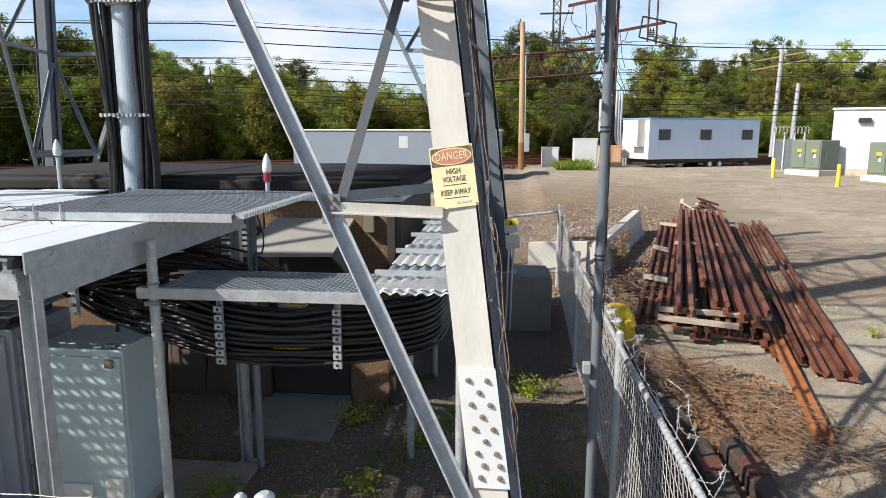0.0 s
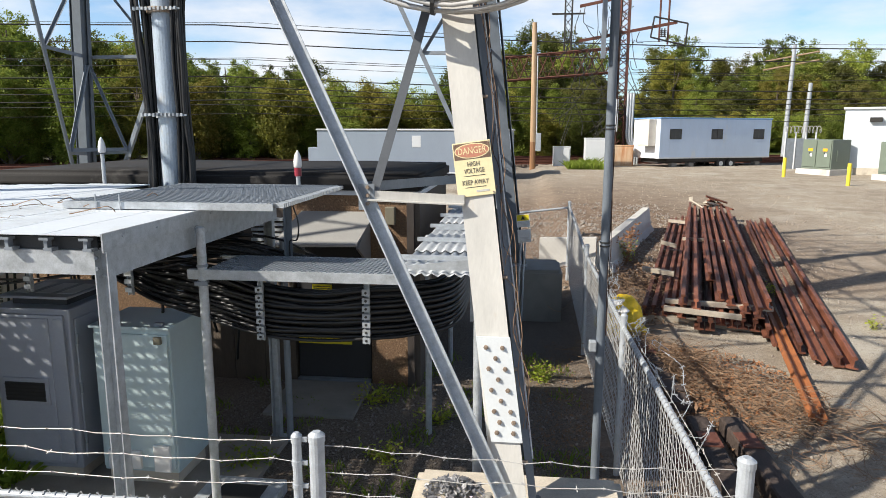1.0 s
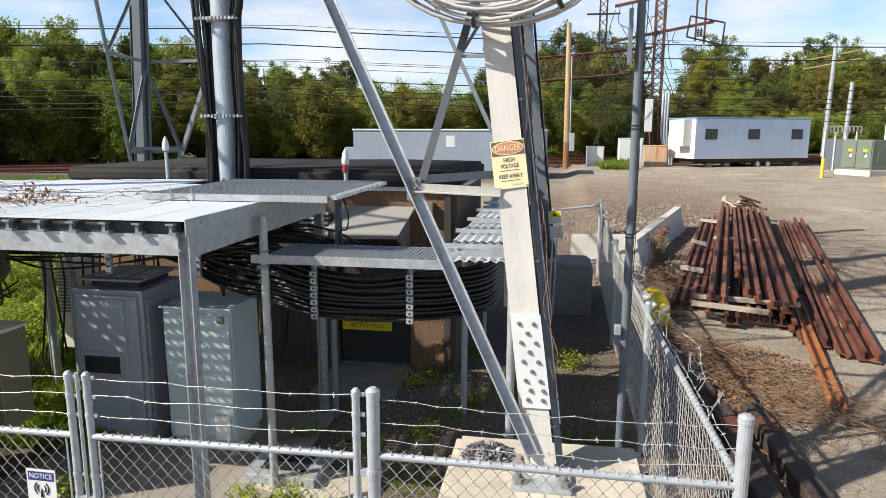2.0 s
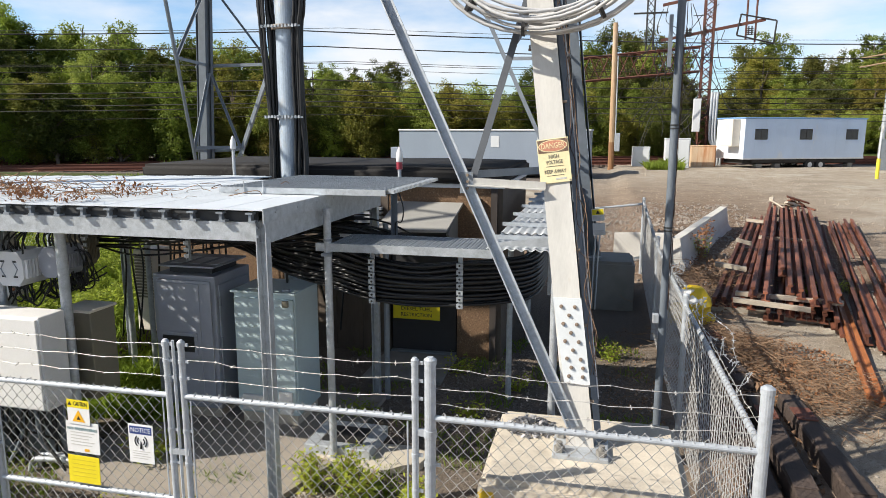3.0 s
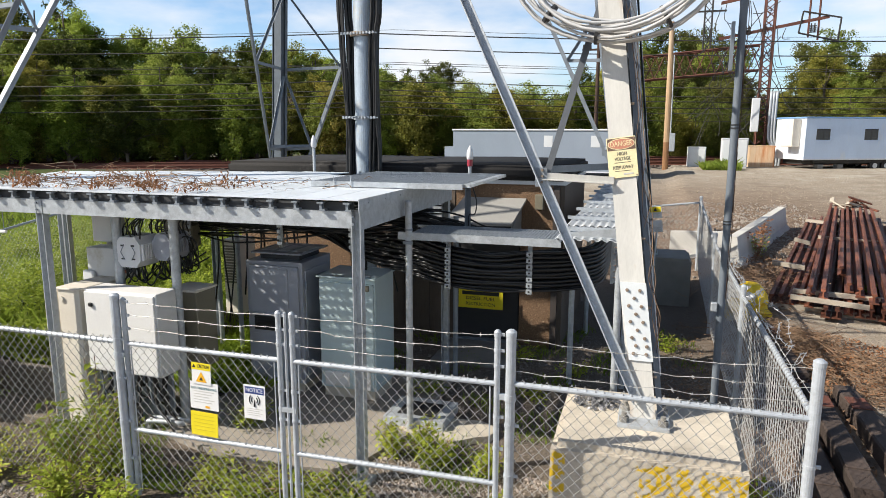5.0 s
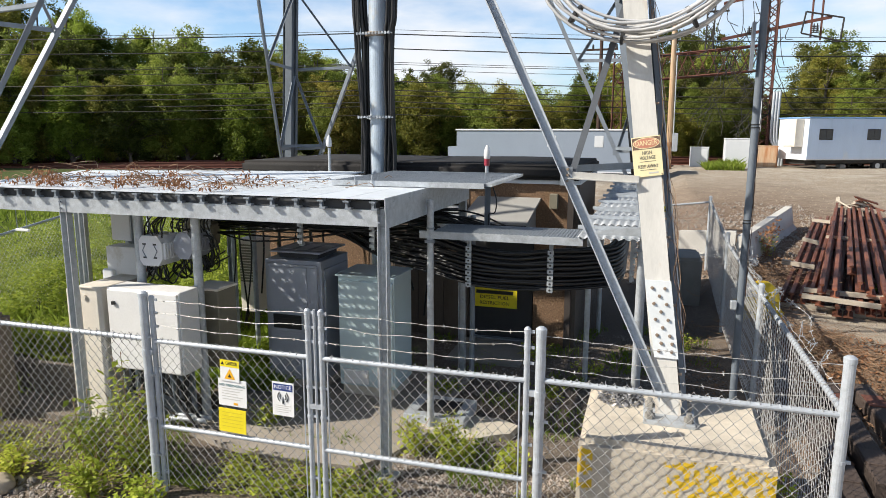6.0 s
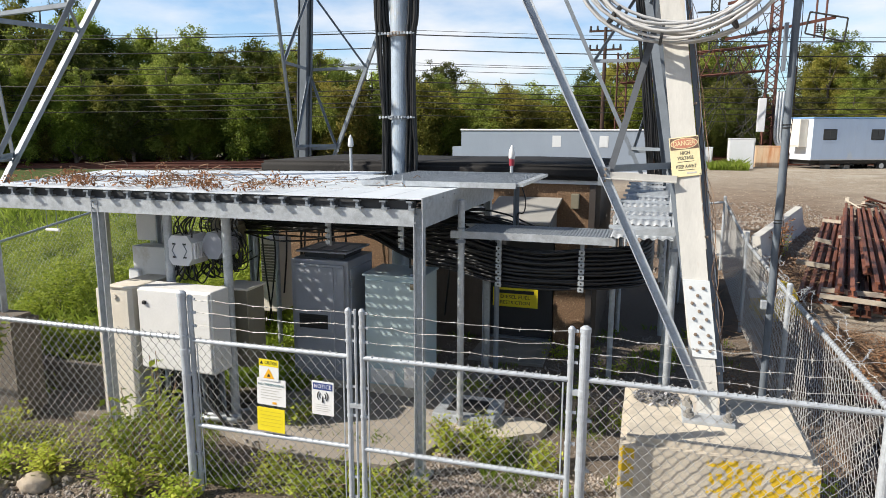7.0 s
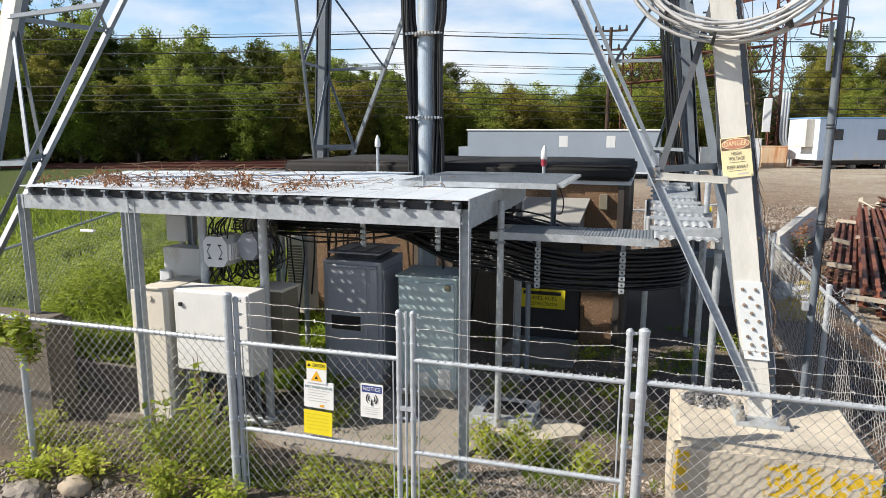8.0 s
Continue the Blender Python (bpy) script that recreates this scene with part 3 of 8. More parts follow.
def bands(parent, x, y, r, zs):
    for z in zs:
        bm = bmesh.new()
        rod(bm, (x, y, z - 0.012), (x, y, z + 0.012), r + 0.004, 14)
        box(bm, x + r, x + r + 0.03, y - 0.006, y + 0.006, z - 0.011, z + 0.011)
        part("band", bm, fence_galv, parent)


def fence_run(name, label, pts, tops, post_r=0.03, rail_z=1.48, wire_zs=(1.58, 1.69, 1.80), mesh_low=0.05, seed=1, rail_r=0.021, mesh_w=0.088, ends=(True, True), wire_r=0.0030):
    """A run of fence through plan points, with a post at each (tops: their heights), top rail, woven wire and barbed strands."""
    f = thing(name, label, "fence", kind="structure")
    for i, (x, y) in enumerate(pts):
        if (i == 0 and not ends[0]) or (i == len(pts) - 1 and not ends[1]):
            continue
        g = height(x, y)
        po = post(f, x, y, g - 0.2, tops[i], post_r)
        bands(po, x, y, post_r, [g + 0.35, g + 0.75, g + 1.15])
    for i in range(len(pts) - 1):
        (x0, y0), (x1, y1) = pts[i], pts[i + 1]
        g0, g1 = height(x0, y0), height(x1, y1)
        rod_part("top_rail", (x0, y0, rail_z + g0), (x1, y1, rail_z + g1), rail_r, fence_galv, f)
        if wire_r > 0.002:
            ties((x0, y0, rail_z + g0), (x1, y1, rail_z + g1), rail_r, f, seed=seed + i)
        me = chain_mesh((x0, y0), (x1, y1), mesh_low, rail_z, w=mesh_w, r=wire_r)
        ob = new("wire_mesh", me)
        ob.parent = f
        if abs(g1 - g0) > 0.02 or g0 > 0.02:
            L = math.hypot(x1 - x0, y1 - y0)
            for v in me.vertices:
                t = math.hypot(v.co.x - x0, v.co.y - y0) / L
                v.co.z += g0 + (g1 - g0) * t
        for k, z in enumerate(wire_zs):
            part("barbed_wire", barbed((x0, y0, z + g0), (x1, y1, z + g1), 0.015, seed + 10 * i + k), wire_galv, f)
    return f


# front fence, right of the gate
fence_run("front_fence", "galvanized chain-link fence with three barbed strands", [(-0.95, 2.36), (1.02, 2.36)], [1.87, 1.86], 0.037, 1.47, (1.57, 1.68, 1.80), seed=3)
fence_run("side_fence", "galvanized chain-link fence beside the dirt yard", [(1.02, 2.36), (0.98, 5.58), (0.97, 9.0), (0.97, 12.6)], [1.88, 1.62, 1.7, 1.95], 0.03, 1.48, (1.58,), seed=20, ends=(False, True))
fence_run("back_fence", "chain-link fence behind the concrete pier", [(-3.4, 12.6), (-1.0, 12.6), (0.97, 12.6)], [1.8, 1.8, 1.9], 0.03, 1.45, (), seed=30, ends=(True, False))
fence_run("left_fence", "sagging chain-link fence overgrown with weeds", [(-4.38, 2.27), (-6.75, 2.26), (-9.4, 2.3)], [1.9, 1.52, 1.55], 0.032, 1.49, (), seed=40, ends=(False, True))
fence_run("grass_side_fence", "chain-link fence along the grass", [(-9.45, 3.2), (-9.98, 7.1), (-10.4, 9.2), (-10.6, 13.0)], [1.55, 1.55, 1.6, 1.6], 0.03, 1.48, (), seed=50, wire_r=0.0011)
for ob in bpy.data.objects:
    if ob.name.startswith("wire_mesh") and ob.parent and ob.parent.name == "grass_side_fence":
        ob.data.materials[0] = tie_zinc


# ---- gate ----
def gate_leaf(x0, x1, y0, y1, hinge, seed):
    g = thing("gate_leaf", "galvanized chain-link gate leaf topped with barbed wire", "gate", group="leaves of the double gate")
    for k, (x, y) in enumerate(((x0, y0), (x1, y1))):
        st = post(g, x, y, 0.03, 1.86, 0.0225, "stile")
        bands(st, x, y, 0.0225, [1.83, 1.71, 1.59, 1.2, 0.95, 0.4, 0.22])
    for z in (1.455, 0.665):
        rod_part("rail", (x0, y0, z), (x1, y1, z), 0.02, fence_galv, g)
        ties((x0 + 0.04, y0, z), (x1 - 0.04, y1, z), 0.02, g, seed=seed + int(z * 10))
    for x, y in ((x0 + 0.05, y0), (x1 - 0.05, y1)):
        rod_part("tension_bar", (x, y - 0.006, 0.08), (x, y - 0.006, 1.43), 0.006, fence_galv, g, 6)
    ob = new("wire_mesh", chain_mesh((x0, y0), (x1, y1), 0.06, 1.455))
    ob.parent = g
    for k, z in enumerate((1.595, 1.715, 1.825)):
        part("barbed_wire", barbed((x0, y0, z), (x1, y1, z), 0.012, seed + k), wire_galv, g)
    hx, hy = hinge
    for z in (1.36, 0.14):
        bm = bmesh.new()
        rod(bm, (hx, hy, z - 0.025), (hx, hy, z + 0.025), 0.043, 16)
        box(bm, min(hx, x0 if hx < x0 else x1), max(hx, x0 if hx < x0 else x1), hy - 0.014, hy + 0.014, z - 0.022, z + 0.022)
        part("hinge", bm, fence_galv, g)
    return g


gp = thing("gate_post", "thick galvanized steel gate post", "post", kind="structure")
post(gp, -4.38, 2.27, -0.1, 1.90, 0.037)
bands(gp, -4.38, 2.27, 0.037, [1.5, 1.15, 0.75, 0.4])
gate_leaf(-4.32, -2.83, 2.30, 2.33, (-4.38, 2.27), 60)
gate_leaf(-2.71, -1.05, 2.33, 2.36, (-0.95, 2.36), 70)
drop = thing("gate_drop_rod", "galvanized drop rod between the gate leaves", "gate latch")
rod_part("rod", (-2.765, 2.32, 0.0), (-2.765, 2.32, 1.86), 0.011, fence_galv, drop, 8)
bm = bmesh.new()
box(bm, -2.85, -2.69, 2.31, 2.335, 1.02, 1.06)
part("latch", bm, fence_galv, drop)


# ---- gate signs ----
def sign_plate(name, label, cx, cy, z0, z1, w, material, category="sign", tilt=0.0):
    s = tagged(new(name), label, category)
    s.matrix_world = pose(cx, cy, (z0 + z1) / 2, 0, tilt, 0.6)
    h = z1 - z0
    part("plate", soft_box(-w / 2, w / 2, -0.002, 0.002, -h / 2, h / 2, 0.0015), material, s)
    return s, h


FRONT = 0.0032


def bar(parent, x0, x1, z0, z1, material, name="line", y=-FRONT):
    return part(name, one_box(x0, x1, y - 0.0006, y, z0, z1), material, parent)


gy = 2.285
s, h = sign_plate("caution_sign", "small caution sign with a yellow header wired to the gate", -3.55, gy - 0.008, 1.18, 1.365, 0.185, sign_white, tilt=2)
bar(s, -0.0925, 0.0925, 0.035, 0.0965, sign_yellow, "header")
words("lettering", "CAUTION", 0.045, pose(0.02, -0.0045, 0.066), sign_black, s, 0.11)
def triangle(parent, cx, cz, r, material, y):
    bm = bmesh.new()
    vs = [bm.verts.new((cx + u * r, y - d, cz + w * r)) for d in (0.0006, 0) for u, w in ((-0.85, -0.5), (0.85, -0.5), (0, 0.95))]
    for f in ((0, 1, 2), (3, 5, 4), (0, 3, 4, 1), (1, 4, 5, 2), (2, 5, 3, 0)):
        bm.faces.new([vs[i] for i in f])
    return part("triangle", bm, material, parent)


triangle(s, 0.0, -0.04, 0.062, sign_orange, -FRONT)
triangle(s, 0.0, -0.045, 0.02, sign_black, -0.0042)
triangle(s, -0.068, 0.062, 0.02, sign_black, -0.0042)
s, h = sign_plate("trespass_sign", "white sign with faded print wired to the gate", -3.54, gy, 0.955, 1.195, 0.275, sign_white, tilt=1.5)
words("lettering", "NO TRESPASSING", 0.03, pose(0, -0.0045, 0.066), sign_teal, s, 0.245)
for k in range(5):
    bar(s, -0.1, 0.1 - 0.025 * (k % 3), 0.035 - 0.024 * k, 0.042 - 0.024 * k, pale_ink)
bar(s, 0.01, 0.05, -0.105, -0.085, sign_orange, "patch")
s, h = sign_plate("yellow_notice_sign", "plain yellow sign with faint small print on the gate", -3.555, gy, 0.715, 0.93, 0.265, sign_yellow, tilt=1.5)
for k in range(5):
    bar(s, -0.1, 0.1, 0.07 - 0.032 * k, 0.076 - 0.032 * k, faint_yellow)
s, h = sign_plate("notice_sign", "white notice sign with a navy header and antenna symbol", -3.06, gy + 0.01, 0.93, 1.225, 0.2, sign_white, tilt=1.0)
bar(s, -0.088, 0.088, 0.073, 0.132, sign_blue, "header")
words("lettering", "NOTICE", 0.05, pose(0, -0.0045, 0.102), sign_white, s, 0.155)
for k, r0 in enumerate((0.028, 0.048)):
    for sg in (-1, 1):
        bm = bmesh.new()
        pts = [(sg * r0 * math.cos(a), -0.0045, 0.02 + r0 * math.sin(a)) for a in [radians(-50 + 10 * i) for i in range(11)]]
        tube(bm, pts, 0.004, 4)
        part("arc", bm, sign_black, s)
bm = bmesh.new()
rod(bm, (0, -0.0045, -0.035), (0, -0.0045, 0.02), 0.009, 8, r2=0.002)
part("mast_symbol", bm, sign_black, s)
for k in range(4):
    bar(s, -0.07, 0.07 - 0.02 * (k % 2), -0.06 - 0.018 * k, -0.055 - 0.018 * k, pale_ink)

# ---- tower ----
CX, CY = -4.05, 7.2
tower = thing("lattice_tower", "tall grey steel lattice tower on concrete footings", "tower")


def leg_at(z, sx, sy):
    """The middle of the outer face of the leg at that height, for the corner (sx, sy)."""
    if sy > 0:
        # the rear legs stand steeper
        return Vector((-7.99 + 0.06 * (z - 2.6) if sx < 0 else -0.235 - 0.115 * (z - 2.6), 11.15 - 0.02 * (z - 2.6), z))
    x = -0.16 - 0.134 * (z - 2.07)
    y = 3.40 + 0.20 * (z - 2.07)
    return Vector((CX + sx * (x - CX) - (0.82 if (sx, sy) == (-1, -1) else 0), CY + sy * (CY - y), z))


def slanted(bm, outline, sx, sy, z0, z1):
    a = [bm.verts.new(leg_at(z0, sx, sy) + Vector((sx * u, -sy * v, 0))) for u, v in outline]
    b = [bm.verts.new(leg_at(z1, sx, sy) + Vector((sx * u, -sy * v, 0))) for u, v in outline]
    n = len(outline)
    for i in range(n):
        bm.faces.new((a[i], a[(i + 1) % n], b[(i + 1) % n], b[i]))
    bm.faces.new(a[::-1])
    bm.faces.new(b)


TOPZ = 15.0
for sx, sy in ((1, -1), (-1, -1), (-1, 1), (1, 1)):
    zb = 0.95
    bm = bmesh.new()
    slanted(bm, [(-0.1, 0), (0.1, 0), (0.1, 0.012), (-0.088, 0.012), (-0.088, 0.09), (-0.1, 0.09)], sx, sy, zb, TOPZ)
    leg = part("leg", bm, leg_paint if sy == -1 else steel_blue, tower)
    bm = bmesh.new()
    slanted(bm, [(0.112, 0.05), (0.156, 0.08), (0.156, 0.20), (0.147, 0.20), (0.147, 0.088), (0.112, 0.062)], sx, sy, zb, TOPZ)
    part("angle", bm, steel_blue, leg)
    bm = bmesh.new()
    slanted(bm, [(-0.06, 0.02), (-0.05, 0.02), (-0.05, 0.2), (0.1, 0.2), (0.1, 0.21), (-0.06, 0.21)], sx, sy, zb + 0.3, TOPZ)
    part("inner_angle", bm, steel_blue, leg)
    # pale thin rod stands for the bright reflection along the angle's edge, no real pipe
    if (sx, sy) == (1, -1):
        bm = bmesh.new()
        rod(bm, leg_at(1.3, 1, -1) + Vector((0.163, 0.08, 0)), leg_at(6.5, 1, -1) + Vector((0.163, 0.08, 0)), 0.005, 8)
        part("conduit", bm, pale_panel, leg)
    for z in [1.3 + 0.55 * k for k in range(9)]:
        c = leg_at(z, sx, sy)
        bm = bmesh.new()
        for u in (0.1,):
            rod(bm, c + Vector((sx * 0.09, -sy * 0.028, 0)), c + Vector((sx * 0.13, -sy * 0.03, 0)), 0.012, 6)
        part("spacer", bm, bolt_mat, leg)
    # both faces: a diagonal from the foot, with struts and short braces back to the leg at two heights
    foot = leg_at(1.12, sx, sy) + Vector((-sx * 0.03, sy * 0.02, 0))
    nx = leg_at(2.90, sx, sy) + Vector((-sx * (0.67 if (sx, sy) != (-1, -1) else 0.84), sy * 0.1, 0))
    foot_y = leg_at(1.12, sx, sy) + Vector((-sx * 0.02, -sy * 0.12, 0))
    ny = leg_at(2.92, sx, sy) + Vector((-sx * 0.1, -sy * 0.75, 0))
    # front-left diagonals get darker steel, painting in the shade of their visible side
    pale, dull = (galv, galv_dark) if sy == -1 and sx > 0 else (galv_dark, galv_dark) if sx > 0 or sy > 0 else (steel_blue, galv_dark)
    for f0, n0, out, along in ((foot, nx, Vector((0, sy, 0)), Vector((sx, 0, 0))), (foot_y, ny, Vector((0, -sy, 0)), Vector((sx, 0, 0)))):
        on_x = n0 is nx
        run_ = (n0 - f0) / (n0.z - f0.z)
        at_z = lambda z: f0 + run_ * (z - f0.z)
        side = along - run_.normalized() * run_.normalized().dot(along)
        bm = bmesh.new()
        extrude(bm, angle_section(0.075, 0.075, 0.009), f0 - side * 0.04, at_z(7.6) - side * 0.04, side, out)
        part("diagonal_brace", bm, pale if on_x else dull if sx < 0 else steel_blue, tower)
        for zs, zl_ in ((2.87, 4.45), (4.60, 6.2)):
            e = at_z(zs)
            lg = leg_at(zs, sx, sy)
            end = Vector((lg.x - sx * 0.08, lg.y + sy * 0.01, zs - 0.03)) if on_x else Vector((lg.x - sx * 0.05, lg.y - sy * 0.12, zs - 0.03))
            bm = bmesh.new()
            extrude(bm, angle_section(0.055, 0.06, 0.008), e, end, out, Vector((0, 0, 1)))
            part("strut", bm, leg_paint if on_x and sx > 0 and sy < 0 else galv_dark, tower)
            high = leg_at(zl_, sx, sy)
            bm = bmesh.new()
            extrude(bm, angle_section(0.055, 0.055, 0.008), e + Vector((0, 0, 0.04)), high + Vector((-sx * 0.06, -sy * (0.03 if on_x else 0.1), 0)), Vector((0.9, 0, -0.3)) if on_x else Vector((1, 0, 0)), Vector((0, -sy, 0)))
            # right-hand sub-braces are coloured dark for the shade on their visible face
            part("sub_brace", bm, shade_steel if sx > 0 and (sy < 0 or not on_x) else galv_dark, tower)
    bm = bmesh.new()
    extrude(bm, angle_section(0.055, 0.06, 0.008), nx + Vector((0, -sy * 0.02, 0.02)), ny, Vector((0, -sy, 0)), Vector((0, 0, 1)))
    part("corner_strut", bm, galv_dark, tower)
    for zl in (6.4, 8.8, 11.4):
        a0, b0 = leg_at(zl, sx, sy), leg_at(zl, -sx, sy)
        bm = bmesh.new()
        extrude(bm, angle_section(0.06, 0.06, 0.008), a0, a0.lerp(b0, 0.5), Vector((0, sy, 0)), Vector((0, 0, 1)))
        part("strut", bm, galv, tower)
        c0 = leg_at(zl, sx, -sy)
        bm = bmesh.new()
        extrude(bm, angle_section(0.06, 0.06, 0.008), a0, a0.lerp(c0, 0.5), Vector((sx, 0, 0)), Vector((0, 0, 1)))
        part("strut", bm, galv, tower)
        bm = bmesh.new()
        extrude(bm, angle_section(0.06, 0.06, 0.008), a0, (leg_at(zl + 2.4, sx, sy) + leg_at(zl + 2.4, -sx, sy)) / 2, Vector((0, sy, 0)), Vector((0, 0, 1)))
        part("diagonal_brace", bm, galv, tower)
        bm = bmesh.new()
        extrude(bm, angle_section(0.06, 0.06, 0.008), a0, (leg_at(zl + 2.4, sx, sy) + leg_at(zl + 2.4, sx, -sy)) / 2, Vector((sx, 0, 0)), Vector((0, 0, 1)))
        part("diagonal_brace", bm, galv, tower)
        # redundant members of both faces
        for other in ((-sx, sy), (sx, -sy)):
            mid = (leg_at(zl + 2.4, sx, sy) + leg_at(zl + 2.4, *other)) / 2
            for f, g2 in ((0.5, 1.2), (0.25, 0.6), (0.75, 1.8)):
                bm = bmesh.new()
                rod(bm, a0.lerp(mid, f), leg_at(zl + g2 * 1.3, sx, sy), 0.026, 5)
                part("redundant_bar", bm, galv, tower)
            bm = bmesh.new()
            rod(bm, a0.lerp(mid, 0.5), a0.lerp(leg_at(zl, *other), 0.27), 0.026, 5)
            part("redundant_bar", bm, galv, tower)
    # gusset with bolts at the foot, node plate
    bm = bmesh.new()
    a0, a1 = leg_at(1.43, sx, sy), leg_at(2.05, sx, sy)
    pl = [(-0.105, 0.0), (0.105, 0.0)]
    va = [bm.verts.new(q + Vector((sx * u, sy * w, 0))) for q, us in ((a0, (-0.075, 0.115)), (a1, (-0.1, 0.108))) for u in us for w in (0.003, 0.016)]
    for f in ((0, 2, 3, 1), (4, 5, 7, 6), (0, 1, 5, 4), (2, 6, 7, 3), (0, 4, 6, 2), (1, 3, 7, 5)):
        bm.faces.new([va[i] for i in f])
    gus = part("gusset_plate", bm, plate_mat, tower, "pale painted plate with rusty bolts")
    for r in range(9):
        z = 1.99 - 0.063 * r
        for u in ((-0.045, 0.055) if r % 2 == 0 else (0.005,) if r in (1, 3, 5) else (-0.02, 0.065)):
            c = leg_at(z, sx, sy) + Vector((sx * (u + 0.012 * (r / 9)), sy * 0.016, 0))
            bm = bmesh.new()
            rod(bm, c, c + Vector((0, sy * 0.012, 0)), 0.0145, 6)
            rod(bm, c + Vector((0, sy * 0.012, 0)), c + Vector((0, sy * 0.02, 0)), 0.008, 8)
            part("bolt", bm, bolt_mat, gus)
    bm = bmesh.new()
    box(bm, nx.x - 0.05, nx.x + 0.05, min(nx.y, nx.y + sy * 0.012), max(nx.y, nx.y + sy * 0.012), nx.z - 0.09, nx.z + 0.07)
    npl = part("node_plate", bm, galv_dark, tower)
    for z in (-0.05, 0.0, 0.05):
        bm = bmesh.new()
        rod(bm, (nx.x + 0.01, nx.y + sy * 0.01, nx.z + z), (nx.x + 0.01, nx.y + sy * 0.035, nx.z + z), 0.012, 6)
        part("bolt", bm, bolt_mat, npl)
    # shoe
    b = leg_at(0.95, sx, sy)
    g = 0.94
    part("base_plate", soft_box(b.x - 0.2, b.x + 0.2, b.y - 0.16, b.y + 0.2, g, g + 0.035, 0.006), galv, tower)
    for u in (-0.15, 0.15):
        for v in (-0.1, 0.14):
            bm = bmesh.new()
            rod(bm, (b.x + u, b.y + v, g), (b.x + u, b.y + v, g + 0.11), 0.022, 10)
            rod(bm, (b.x + u, b.y + v, g + 0.035), (b.x + u, b.y + v, g + 0.075), 0.04, 6)
            part("anchor_bolt", bm, concrete_dark, tower)

# footings
def footing(name, label, x0, x1, y0, y1, z1, material, z0=-0.4):
    bm = bmesh.new()
    v = box(bm, x0, x1, y0, y1, z0, z1)
    bmesh.ops.bevel(bm, geom=[e for e in bm.edges if abs(e.verts[0].co.z - z1) < 1e-4 and abs(e.verts[1].co.z - z1) < 1e-4], offset=0.05, segments=2, affect="EDGES")
    bmesh.ops.subdivide_edges(bm, edges=bm.edges[:], cuts=4, use_grid_fill=True)
    for vv in bm.verts:
        vv.co += 0.008 * noise.noise_vector(vv.co * 5)
    return solo(name, bm, material, label, "footing", "tower footings", "structure")


footing("footing_front", "weathered tan concrete footing with yellow spray paint", -0.68, 0.72, 2.60, 3.82, 0.94, painted_concrete())
footing("footing_back", "dark weathered concrete pier under the tower leg", -0.25, 0.75, 10.7, 11.8, 0.94, concrete_dark)
footing("footing_left", "dirty brown concrete footing beside the canopy", -8.6, -7.27, 2.98, 3.34, 1.2, footing_brown)
footing("footing_far", "concrete footing under the tower leg", -8.8, -7.4, 10.6, 11.8, 0.94, concrete_dark)
# danger sign, tilted with the leg
sg = tagged(new("danger_sign"), "faded cream danger sign strapped to the tower leg", "sign")
c = leg_at(3.06, 1, -1)
sg.matrix_world = pose(c.x + 0.0, c.y - 0.02, 3.06, -9, -7.5, 3)
W, H = 0.235, 0.335
part("plate", soft_box(-W / 2, W / 2, -0.002, 0.002, -H / 2, H / 2, 0.0018), sign_cream, sg)
bar(sg, -W / 2 + 0.006, W / 2 - 0.006, 0.062, 0.16, sign_fade, "header")
bm = bmesh.new()
ov = [(0.108 * math.cos(a), 0.046 * math.sin(a)) for a in [2 * math.pi * i / 32 for i in range(32)]]
a_ = [bm.verts.new((u, -0.0045, 0.111 + w)) for u, w in ov]
b_ = [bm.verts.new((u, -0.0040, 0.111 + w)) for u, w in ov]
bm.faces.new(a_)
for i in range(32):
    bm.faces.new((a_[i], a_[(i + 1) % 32], b_[(i + 1) % 32], b_[i]))
part("oval_border", bm, sign_cream, sg)
bm = bmesh.new()
a_ = [bm.verts.new((u * 0.94, -0.0055, 0.111 + w * 0.88)) for u, w in ov]
b_ = [bm.verts.new((u * 0.94, -0.0046, 0.111 + w * 0.88)) for u, w in ov]
bm.faces.new(a_)
for i in range(32):
    bm.faces.new((a_[i], a_[(i + 1) % 32], b_[(i + 1) % 32], b_[i]))
part("oval", bm, sign_red, sg)
words("lettering", "DANGER", 0.06, pose(0, -0.0065, 0.111), sign_cream, sg, 0.175)
words("lettering", "HIGH", 0.042, pose(0, -0.004, 0.03), faded_black, sg, 0.075)
words("lettering", "VOLTAGE", 0.042, pose(0, -0.004, -0.012), faded_black, sg, 0.125)
words("lettering", "KEEP AWAY", 0.042, pose(0, -0.004, -0.083), faded_black, sg, 0.16)
for z in (-0.042, -0.112):
    bar(sg, -0.065, 0.065, z - 0.0015, z + 0.0015, sign_black)
bar(sg, 0.0, 0.08, -0.145, -0.133, pale_ink, "faded_mark")
for u in (-1, 1):
    for w in (-1, 1):
        bm = bmesh.new()
        rod(bm, (u * 0.105, -0.002, w * 0.155), (u * 0.105, -0.008, w * 0.155), 0.006, 8)
        part("screw", bm, bolt_mat, sg)

